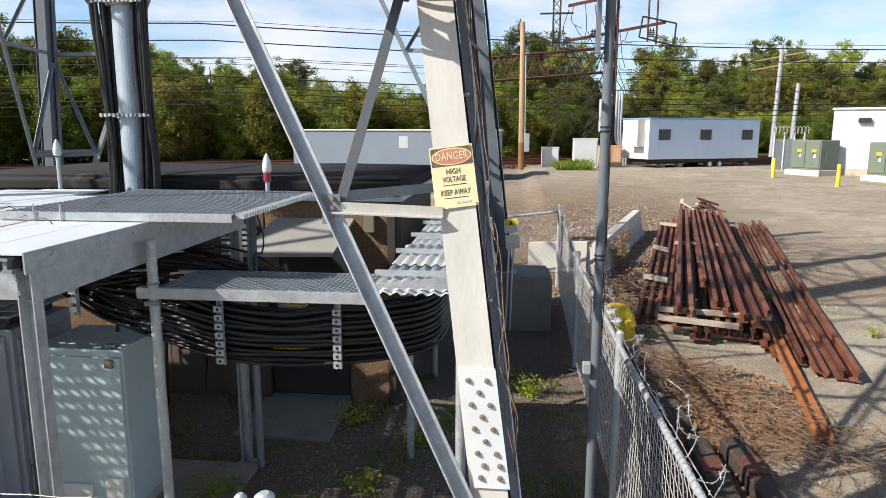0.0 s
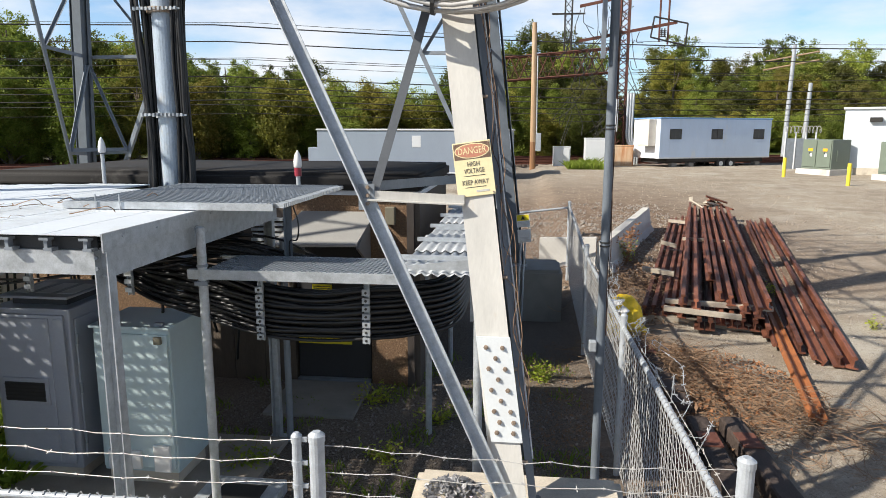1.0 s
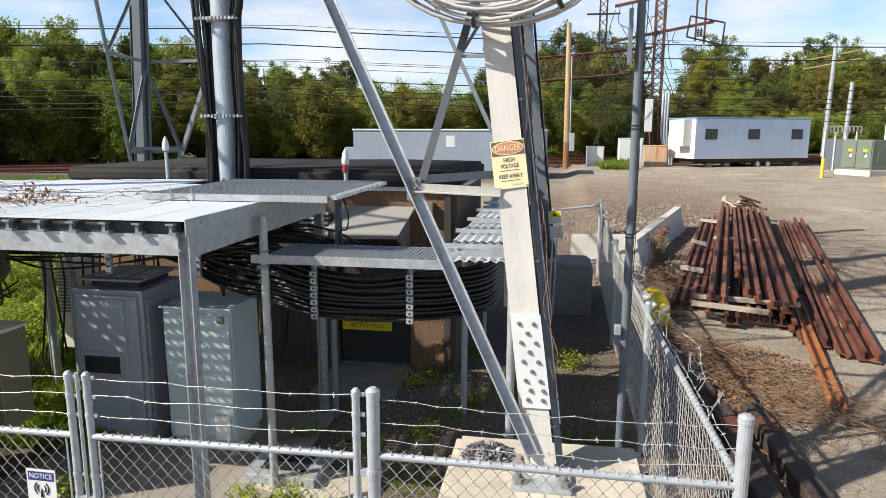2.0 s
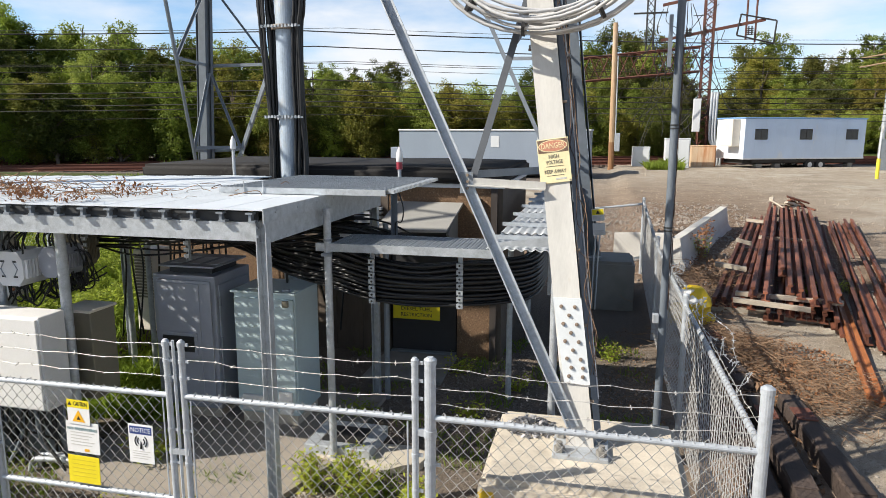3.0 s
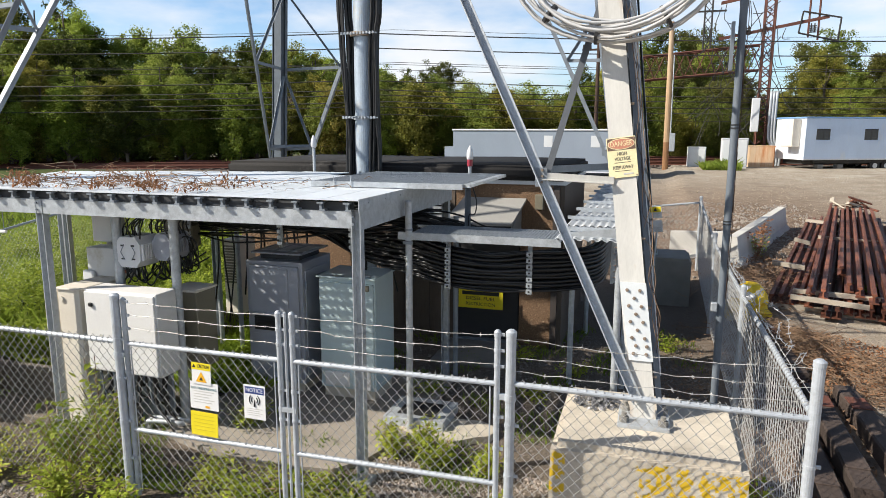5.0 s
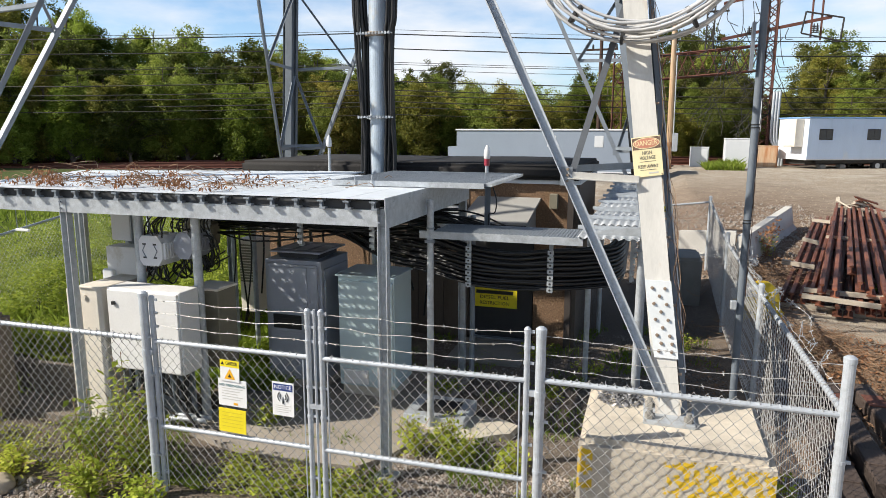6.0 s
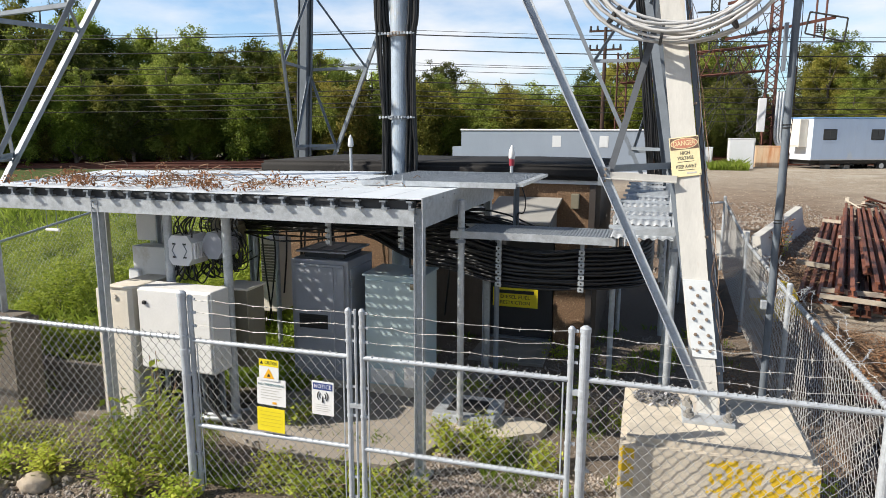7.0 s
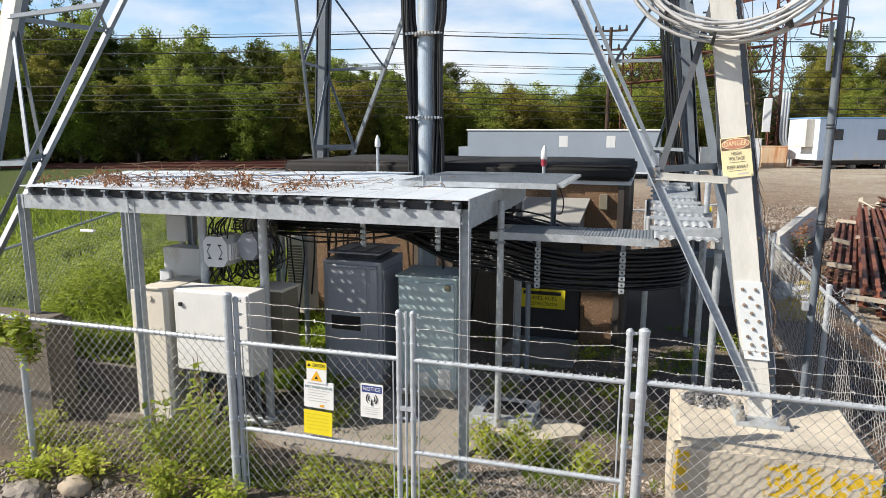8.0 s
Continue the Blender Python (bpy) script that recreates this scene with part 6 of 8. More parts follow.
# ---- yard: rails, timbers, barrier ----
RAIL = [(-0.07, 0), (0.07, 0), (0.07, 0.012), (0.012, 0.032), (0.009, 0.125), (0.036, 0.135), (0.036, 0.165), (0.026, 0.172), (-0.026, 0.172), (-0.036, 0.165), (-0.036, 0.135), (-0.009, 0.125), (-0.012, 0.032), (-0.07, 0.012)]


def steel_rail(p, q, roll=0.0, group="", label="rusty steel railway rail lying in the yard"):
    p, q = Vector(p), Vector(q)
    d, s, u = frame_of(q - p)
    c, sn = math.cos(radians(roll)), math.sin(radians(roll))
    s2, u2 = s * c + u * sn, u * c - s * sn
    bm = bmesh.new()
    extrude(bm, RAIL, p, q, s2, u2)
    return solo("steel_rail", bm, rust_orange if "orange" in label else rust_rail, label, "rail", group)


def on(x, y, dz=0.0):
    return Vector((x, y, height(x, y) + dz))


rnd = random.Random(31)
F0, F1 = Vector((2.88, 9.75, 0)), Vector((5.75, 20.9, 0))
SD = (F1 - F0).normalized()
SS = Vector((SD.y, -SD.x, 0))
def across(u, v, dz):
    p = F0 + SD * v + SS * u
    return on(p.x, p.y, dz)


for k, v in enumerate((0.45, 5.6, 10.8)):
    bm = bmesh.new()
    extrude(bm, [(-0.07, 0), (0.07, 0), (0.07, 0.1), (-0.07, 0.1)], across(-1.0, v, -0.02), across(0.95, v, -0.02), SD, (0, 0, 1))
    solo("timber_bearer", bm, old_wood, "weathered grey timber bearer under the rails", "timber", "timbers of the rail stack")
for k in range(12):
    u = -0.93 + (0.145 * k if k < 5 else 0.16 * k + 0.05)
    v0 = rnd.uniform(-0.1, 0.3) + (0.45 if k < 5 else 0)
    L = 11.3 + rnd.uniform(-0.5, 0.4) - (1.2 if k < 4 else 0)
    steel_rail(across(u, v0, 0.08), across(u * 0.97 + rnd.uniform(-0.03, 0.03), v0 + L, 0.08), rnd.uniform(-2, 2), "rails in the stack")
for k, (v, ua, ub, z) in enumerate(((0.12, -0.62, 0.52, 0.265), (0.62, -0.62, 1.0, 0.255), (6.0, -0.5, 0.85, 0.255), (10.4, -0.45, 0.8, 0.255))):
    bm = bmesh.new()
    extrude(bm, [(-0.05, 0), (0.05, 0), (0.05, 0.07), (-0.05, 0.07)], across(ua, v, z), across(ub, v + 0.06, z - 0.01), SD, (0, 0, 1))
    solo("timber_bearer", bm, old_wood, "weathered grey timber laid across the rails", "timber", "timbers of the rail stack")
for u, v0, L, ue in ((-0.34, 0.30, 11.5, -0.42), (-0.14, 0.18, 11.6, -0.28), (0.08, 2.0, 9.6, -0.10), (0.22, 0.75, 11.0, 0.02), (0.38, 0.55, 11.2, 0.16), (0.58, 0.25, 11.2, 0.34), (0.76, 0.05, 11.0, 0.46), (0.90, 0.5, 10.2, 0.62)):
    steel_rail(across(u, v0, 0.33), across(ue, v0 + L, 0.36), rnd.uniform(-5, 5), "rails in the stack")
for (u0, v, u1, z) in ((-1.15, 2.6, -0.55, 0.27), (-0.95, 5.2, -0.6, 0.27), (-0.95, 9.0, -0.5, 0.27)):
    bm = bmesh.new()
    extrude(bm, [(-0.06, 0), (0.06, 0), (0.06, 0.08), (-0.06, 0.08)], across(u0, v, z), across(u1, v - 0.25, z), SD, (0, 0, 1))
    solo("timber_bearer", bm, old_wood, "short grey timber offcut lying on the rails", "timber", "timbers of the rail stack")
for k in range(5):
    a, b = Vector(((3.80, 3.98, 4.16, 4.30, 4.44)[k], (9.05, 8.95, 8.6, 8.5, 8.45)[k])), Vector(((6.45, 6.68, 7.05, 7.22, 7.38)[k], 20.2 - 0.5 * (k < 2)))
    steel_rail(on(a.x, a.y, 0.03), on(b.x, b.y, 0.05), (58, 6, 62, 4, -6)[k], "rails beside the stack")
steel_rail(on(3.38, 6.75, 0.02), on(5.72, 17.6, 0.1), 62, "rails beside the stack", "bright orange-rusted steel rail lying apart")
rnd = random.Random(38)
for k in range(14):
    c = across(rnd.uniform(-0.5, 0.5), rnd.uniform(10.9, 11.8), rnd.uniform(0.5, 0.72))
    m_ = Matrix.Translation(c) @ pose(0, 0, 0, rnd.uniform(-25, 25), rnd.uniform(-25, 25), rnd.uniform(0, 180))
    solo("scrap_plank", soft_box(-rnd.uniform(0.15, 0.45), rnd.uniform(0.15, 0.45), -0.06, 0.06, -0.02, 0.02, 0.006, m_), old_wood if k % 3 else rust_rail, "broken brown plank heaped at the end of the rails", "plank", "scraps at the end of the rail stack")
# old sleepers along the fence
for (x0, y0, x1, y1, dz) in ((1.55, 3.6, 1.62, 6.1, 0.0), (1.86, 3.9, 1.95, 6.5, 0.0), (2.32, 3.9, 2.28, 6.45, 0.02), (1.45, 6.3, 1.62, 8.6, 0.0), (1.9, 6.9, 1.75, 9.0, 0.0), (2.1, 1.6, 2.3, 3.7, 0.0), (1.6, 1.2, 1.68, 3.5, -0.02)):
    t = thing("railway_sleeper", "dark creosoted timber railway sleeper beside the fence", "timber", "old sleepers beside the fence")
    bm = bmesh.new()
    d = Vector((x1 - x0, y1 - y0, 0)).normalized()
    extrude(bm, [(-0.11, 0), (0.11, 0), (0.11, 0.17), (0.09, 0.185), (-0.09, 0.185), (-0.11, 0.17)], on(x0, y0, dz - 0.02), on(x1, y1, dz - 0.02), (d.y, -d.x, 0), (0, 0, 1))
    part("timber", bm, tie_wood, t)
    for f in (0.2, 0.78):
        p = on(x0, y0, dz + 0.165).lerp(on(x1, y1, dz + 0.165), f)
        part("tie_plate", soft_box(-0.1, 0.1, -0.16, 0.16, 0, 0.016, 0.004, Matrix.Translation(p) @ pose(0, 0, 0, 0, 0, -math.degrees(math.atan2(d.x, d.y)))), tie_wood if f < 0.5 else rust_red, t)


def jersey(x0, y0, x1, y1, zoff, tilt):
    d = Vector((x1 - x0, y1 - y0, 0)).normalized()
    s = Vector((d.y, -d.x, 0))
    u = (Vector((0, 0, 1)) + s * tilt).normalized()
    bm = bmesh.new()
    extrude(bm, [(-0.3, 0), (0.3, 0), (0.3, 0.08), (0.14, 0.33), (0.09, 0.82), (-0.09, 0.82), (-0.14, 0.33), (-0.3, 0.08)], on(x0, y0, zoff), on(x1, y1, zoff), s, u)
    return solo("road_barrier", bm, barrier_mat, "pale concrete road barrier tilted in the rubble", "barrier", "road barriers")


jersey(1.75, 13.2, 3.65, 18.9, -0.2, -0.06)
jersey(0.45, 13.5, 1.6, 13.3, -0.2, 0.0)
bg = thing("rubbish_sack", "crumpled yellow plastic sack with white bags on top", "sack")
def blob(cx, cy, cz, rx, ry, rz, seed, rough=0.35):
    bm = bmesh.new()
    bmesh.ops.create_icosphere(bm, subdivisions=3, radius=1)
    for v in bm.verts:
        k = 1 + rough * noise.noise(v.co * 1.7 + Vector((seed, 0, 0))) + 0.5 * rough * noise.noise(v.co * 5 + Vector((0, seed, 0)))
        v.co = Vector((cx + v.co.x * rx * k, cy + v.co.y * ry * k, cz + max(-0.75, v.co.z) * rz * k))
    return bm


gz = height(1.5, 9.7)
part("sack", blob(1.54, 9.7, gz + 0.22, 0.40, 0.3, 0.34, 3, 0.5), bag_yellow, bg)
part("white_bag", blob(1.42, 9.58, gz + 0.47, 0.25, 0.2, 0.13, 9, 0.8), bag_white, bg)

# ---- stones, brush and litter ----
pale_stone = mat("pale_gravel", (0.44, 0.38, 0.33), 0.85, 0.0, 0.4, 9, 60, 0.3)
boulder_mat = mat("boulder_tan", (0.36, 0.30, 0.23), 0.85, 0.0, 0.25, 6, 50, 0.4)

def scatter_stones(name, label, count, area, sizes, seed, material=None):
    r = random.Random(seed)
    base = bmesh.new()
    bmesh.ops.create_icosphere(base, subdivisions=2 if sizes[1] > 0.1 else 1, radius=1)
    for v in base.verts:
        v.co *= 1 + 0.35 * noise.noise(v.co * 1.3 + Vector((seed, 0, 0)))
    bv = [v.co.copy() for v in base.verts]
    bf = [[v.index for v in f.verts] for f in base.faces]
    base.free()
    verts, faces = [], []
    for k in range(count):
        x, y = r.uniform(area[0], area[1]), r.uniform(area[2], area[3])
        s = sizes[0] + (sizes[1] - sizes[0]) * r.random() ** 3
        m = pose(x, y, height(x, y) + s * 0.2, r.uniform(0, 360), r.uniform(0, 360), r.uniform(0, 360))
        o = len(verts)
        sc = (s, s * r.uniform(0.6, 1), s * r.uniform(0.45, 0.8))
        verts += [tuple(m @ Vector((v.x * sc[0], v.y * sc[1], v.z * sc[2]))) for v in bv]
        faces += [[i + o for i in f] for f in bf]
    me = bpy.data.meshes.new(name)
    me.from_pydata(verts, [], faces)
    me.materials.append(material or stone)
    return tagged(new(name, me), label, "stones", kind="stuff")


scatter_stones("loose_stones", "broken grey-brown stones on the bank outside the fence", 7000, (-9.5, -4.2, 0.9, 2.15), (0.008, 0.045), 2)
scatter_stones("compound_gravel", "dark gravel in the fenced compound", 9500, (-3.5, 0.9, 2.7, 8.5), (0.006, 0.021), 3, dark_stone)
scatter_stones("gate_gravel", "pale pinkish gravel inside the front fence", 3600, (-2.6, -0.62, 2.42, 3.7), (0.006, 0.02), 8, pale_stone)
scatter_stones("rubble_stones", "pale rubble on the bank behind the fence", 5200, (-2.0, 5.0, 11.9, 25), (0.010, 0.06), 4)
scatter_stones("far_yard_stones", "brown and pale stones strewn over the far yard", 3600, (-1.5, 11.0, 18.0, 40.0), (0.008, 0.036), 6, boulder_mat)
scatter_stones("yard_stones", "small pale stones on the yard", 13000, (2.4, 10.5, 4.0, 22.0), (0.005, 0.024), 5)
solo("boulder", blob(-5.93, 1.97, height(-5.93, 1.97) + 0.05, 0.15, 0.12, 0.095, 4, 0.25), boulder_mat, "rounded pale tan boulder on the stony bank", "boulder", smooth=True)
solo("boulder", blob(-6.3, 1.75, height(-6.3, 1.75) + 0.04, 0.2, 0.16, 0.11, 7, 0.4), stone, "dark rough boulder on the stony bank", "boulder")


def twig_heap(name, label, cx, cy, rx, ry, count, hgt, seed, material=None, long=0.6, zf=None):
    r = random.Random(seed)
    bm = bmesh.new()
    for k in range(count):
        a, q = r.uniform(0, 6.28), r.random() ** 0.6
        x, y = cx + rx * q * math.cos(a), cy + ry * q * math.sin(a)
        g = zf if zf is not None else height(x, y)
        z = g + hgt * (1 - q * q) * r.random() + 0.015
        h = r.uniform(0, 6.28)
        L = long * r.uniform(0.3, 1)
        p0 = Vector((x, y, z))
        d = Vector((math.cos(h), math.sin(h), r.uniform(-0.15, 0.3)))
        b, c = (Vector((r.uniform(-0.28, 0.28), r.uniform(-0.28, 0.28), r.uniform(-0.12, 0.18))) for _ in range(2))
        pts = spline([p0, p0 + d * L * 0.35 + b * L, p0 + d * L * 0.7 + c * L, p0 + d * L], 2)
        pts = [Vector((p.x, p.y, max(p.z, g + 0.01))) for p in pts]
        tube(bm, pts, r.uniform(0.0018, 0.0048), 3, caps=False)
    return solo(name, bm, material or twig_mat, label, "dry brush", kind="stuff")


def leaf_litter(name, label, cx, cy, rx, ry, count, hgt, seed, material, size=(0.025, 0.06), zf=None, flat=0.5):
    r = np.random.RandomState(seed)
    a, q = r.uniform(0, 2 * np.pi, count), r.uniform(0, 1, count) ** 0.6
    x, y = cx + rx * q * np.cos(a), cy + ry * q * np.sin(a)
    verts, faces = [], []
    for i in range(count):
        g = zf if zf is not None else height(x[i], y[i])
        z = g + 0.01 + hgt * (1 - q[i] ** 2) * r.rand()
        u = Vector(r.normal(size=3))
        u.z *= flat
        u.normalize()
        w = u.cross(Vector((r.normal() * 0.4, r.normal() * 0.4, 1))).normalized()
        s = r.uniform(*size)
        c = Vector((x[i], y[i], z + s * 0.3))
        o = len(verts)
        verts += [tuple(c - u * s), tuple(c + w * s * 0.45), tuple(c + u * s), tuple(c - w * s * 0.45)]
        faces += [(o, o + 1, o + 2, o + 3)]
    me = bpy.data.meshes.new(name)
    me.from_pydata(verts, [], faces)
    me.materials.append(material)
    return tagged(new(name, me), label, "leaves", kind="stuff")


twig_heap("brush_pile", "tangled heap of dry brown vines on the yard", 2.2, 8.1, 0.6, 1.0, 560, 0.25, 41, long=0.5)
twig_heap("brush_pile", "loose dry brown vines spread on the yard", 2.9, 7.2, 0.75, 0.9, 520, 0.16, 49, long=0.45)
leaf_litter("brush_leaves", "dry brown leaves in the brush heap", 2.5, 7.7, 1.1, 1.35, 2400, 0.12, 42, creeper_leaf, (0.015, 0.04))
twig_heap("brush_pile", "dry brown brush along the fence", 1.55, 8.4, 0.5, 2.2, 420, 0.25, 43, long=0.6)
leaf_litter("brush_leaves", "dry brown leaves along the fence", 1.7, 7.0, 0.7, 3.0, 1300, 0.1, 44, dead_brown)
twig_heap("brush_pile", "grey dead branches beside the rail stack", 2.0, 11.6, 0.7, 1.3, 260, 0.35, 45, long=1.1)
leaf_litter("brush_leaves", "dry leaves beside the rail stack", 2.1, 12.6, 0.9, 2.6, 1000, 0.15, 46, dead_brown)
twig_heap("brush_pile", "dry vines on the ground by the sleepers", 3.3, 6.4, 0.9, 0.9, 160, 0.12, 47, long=0.6)
leaf_litter("brush_leaves", "brown leaf litter inside the side fence", 0.55, 6.2, 0.35, 3.4, 1500, 0.04, 48, dead_brown, (0.010, 0.028))
# dead creeper on the canopy roof
twig_heap("roof_creeper", "dry brown creeper stems lying on the white roof", -5.7, 3.65, 1.75, 0.5, 130, 0.20, 51, twig_mat, 0.42, RZ + 0.022)
rnd = random.Random(53)
for k in range(15):
    cx, cy = -7.35 + 0.235 * k + rnd.uniform(-0.1, 0.1), 3.2 + rnd.random() ** 1.5 * 1.0
    leaf_litter("roof_creeper_leaves", "curled dead brown leaves on the canopy roof", cx, cy, rnd.uniform(0.12, 0.3), rnd.uniform(0.1, 0.25), rnd.randint(60, 150), rnd.uniform(0.08, 0.24), 60 + k, creeper_leaf, (0.010, 0.030), RZ + 0.022, 1.6)
twig_heap("roof_twigs", "a few dry twigs on the canopy roof", -3.9, 4.3, 1.0, 0.9, 22, 0.01, 52, long=0.3, zf=RZ + 0.03)


# ---- weeds and grass ----
def weed(x, y, h, w, leaves, seed, size=0.05, material=None, zb=None, name="weed", label="bright green leafy weed growing at the fence", leaf=None):
    r = random.Random(seed)
    p = thing(name, label, "weed", "weeds")
    g = height(x, y) if zb is None else zb
    stems = bmesh.new()
    verts, faces = [], []
    for s in range(max(3, leaves // 30)):
        a, lean = r.uniform(0, 6.28), r.uniform(0.2, 1.0) * w
        top = Vector((x + lean * math.cos(a), y + lean * math.sin(a), g + h * r.uniform(0.5, 1)))
        root = Vector((x + r.uniform(-0.05, 0.05), y + r.uniform(-0.05, 0.05), g - 0.02))
        mid = root.lerp(top, 0.5) + Vector((0, 0, 0.15 * h))
        pts = spline([root, mid, top], 4)
        tube(stems, pts, 0.004, 3, caps=False)
        for k in range(max(4, leaves // max(3, leaves // 30))):
            t = r.uniform(0.15, 1)
            c = pts[min(len(pts) - 1, int(t * (len(pts) - 1)))] + Vector((r.gauss(0, 0.05), r.gauss(0, 0.05), r.gauss(0, 0.04)))
            u = Vector((r.gauss(0, 1), r.gauss(0, 1), r.gauss(0, 0.45))).normalized()
            v = u.cross(Vector((r.gauss(0, 0.4), r.gauss(0, 0.4), 1))).normalized()
            sz = size * r.uniform(0.6, 1.3)
            o = len(verts)
            dn = Vector((0, 0, -0.25 * sz))
            verts += [tuple(c - u * sz), tuple(c + v * sz * 0.55 + dn * 0.2), tuple(c + u * sz + dn), tuple(c - v * sz * 0.55 + dn * 0.2)]
            faces += [(o, o + 1, o + 2), (o, o + 2, o + 3)]
    tagged(part("stalk", stems, material or twig_mat, p), kind="stuff")
    me = bpy.data.meshes.new("foliage")
    me.from_pydata(verts, [], faces)
    me.materials.append(leaf or leaf_weed)
    f = tagged(new("foliage", me), kind="stuff")
    f.parent = p
    return p


rnd = random.Random(77)
for k, (x, y, h, w, n_) in enumerate(((-4.75, 2.5, 0.75, 0.4, 420), (-4.95, 2.05, 0.5, 0.35, 300), (-4.45, 2.1, 0.35, 0.35, 240), (-5.4, 2.6, 0.75, 0.35, 200), (-5.15, 2.75, 1.0, 0.3, 160), (-6.0, 2.2, 0.4, 0.4, 240),
                                    (-6.5, 2.05, 0.3, 0.4, 200), (-6.9, 2.5, 0.5, 0.45, 220), (-2.42, 3.72, 0.36, 0.2, 330), (-2.12, 3.78, 0.4, 0.16, 260), (-1.90, 3.66, 0.28, 0.22, 260), (-1.42, 3.60, 0.3, 0.22, 240),
                                    (-2.9, 2.7, 0.25, 0.45, 300), (-3.4, 2.6, 0.25, 0.45, 260), (-3.9, 2.75, 0.22, 0.4, 220), (-2.5, 2.55, 0.25, 0.4, 240), (-1.15, 2.6, 0.45, 0.18, 160), (0.86, 2.9, 1.0, 0.12, 90),
                                    (-4.2, 3.9, 0.35, 0.4, 260), (-4.6, 5.9, 0.6, 0.4, 260), (-0.2, 7.4, 0.25, 0.25, 180), (0.3, 8.0, 0.25, 0.3, 200), (-0.9, 6.6, 0.18, 0.3, 140), (-1.3, 5.6, 0.15, 0.3, 140),
                                    (-1.7, 7.0, 0.2, 0.3, 140), (-2.6, 5.4, 0.18, 0.4, 180), (-0.6, 4.9, 0.15, 0.3, 140), (3.9, 11.5, 0.35, 0.4, 180), (4.6, 12.0, 0.2, 0.3, 90), (5.6, 10.3, 0.2, 0.2, 60), (2.4, 14.5, 0.5, 0.4, 220))):
    weed(x, y, h * (0.8 if k < 8 else 1), w, int(n_ * (2.4 if k < 8 else 2.0)), 100 + k, 0.028 if k < 8 else 0.025)
weed(-4.78, 2.42, 1.3, 0.28, 150, 171, 0.04, name="creeper", label="thin leafy creeper climbing the gate post")
weed(-5.2, 2.34, 0.95, 0.25, 120, 172, 0.045, name="creeper", label="thin leafy creeper climbing the fence")
weed(2.35, 14.1, 1.15, 0.3, 260, 170, 0.04, name="dead_weed", label="tall dry reddish-brown weed before the barrier", leaf=creeper_leaf)
weed(-6.62, 2.24, 0.55, 0.22, 260, 160, 0.05, zb=1.05, name="creeper", label="bright green creeper hanging on the fence top")
weed(-6.95, 2.24, 0.4, 0.2, 160, 161, 0.05, zb=1.2, name="creeper", label="bright green creeper hanging on the fence top")


def blades(name, label, count, area, hgt, seed, keep=None, width=0.006):
    r = np.random.RandomState(seed)
    verts, faces = [], []
    n_ = 0
    while n_ < count:
        x, y = r.uniform(area[0], area[1]), area[2] + (area[3] - area[2]) * r.rand() ** 1.6
        if keep and not keep(x, y):
            continue
        n_ += 1
        g = height(x, y)
        a = r.uniform(0, 6.28)
        scale = 1 + (y - area[2]) * 0.06
        h = hgt * r.uniform(0.4, 1.2) * (0.7 + 0.6 * (noise.noise((x * 0.7, y * 0.7, 9)) + 0.5))
        w = width * scale
        dx, dy = math.cos(a), math.sin(a)
        bx_, by_ = r.normal() * h * 0.45, r.normal() * h * 0.45
        o = len(verts)
        verts += [(x - dx * w, y - dy * w, g), (x + dx * w, y + dy * w, g), (x + bx_ * 0.4 + dx * w * 1.3, y + by_ * 0.4 + dy * w * 1.3, g + h * 0.6), (x + bx_, y + by_, g + h)]
        faces += [(o, o + 1, o + 2), (o, o + 2, o + 3)]
    me = bpy.data.meshes.new(name)
    me.from_pydata(verts, [], faces)
    me.materials.append(grass_mat)
    return tagged(new(name, me), label, "grass", kind="stuff")


blades("tall_grass", "bright green weeds and grass beside the compound", 24000, (-26, -7.4, 3.6, 30), 0.30, 5, lambda x, y: x < -7.4 - max(0, (y - 9)) * 0.02 and x > -8.5 - y * 1.1, 0.009)
def weed_patch(name, label, count, area, hgt, seed, size):
    """Low broad-leaved growth: single leaves at uneven heights over the ground."""
    r = np.random.RandomState(seed)
    verts, faces = [], []
    for i in range(count):
        x, y = r.uniform(area[0], area[1]), area[2] + (area[3] - area[2]) * r.rand() ** 1.5
        bulge = max(0.06, 0.5 + 1.1 * noise.noise((x * 0.9, y * 0.9, 4)) + 0.5 * noise.noise((x * 3.1, y * 3.1, 8)))
        z = height(x, y) + hgt * bulge * r.rand() ** 0.6
        u = Vector((r.normal(), r.normal(), r.normal() * 0.5)).normalized()
        w = u.cross(Vector((r.normal() * 0.5, r.normal() * 0.5, 1))).normalized()
        s = size * r.uniform(0.6, 1.4) * (1 + (y - area[2]) * 0.05)
        c = Vector((x, y, z))
        o = len(verts)
        verts += [tuple(c - u * s), tuple(c + w * s * 0.5), tuple(c + u * s), tuple(c - w * s * 0.5)]
        faces.append((o, o + 1, o + 2, o + 3))
    me = bpy.data.meshes.new(name)
    me.from_pydata(verts, [], faces)
    me.materials.append(leaf_weed)
    return tagged(new(name, me), label, "weeds", kind="stuff")


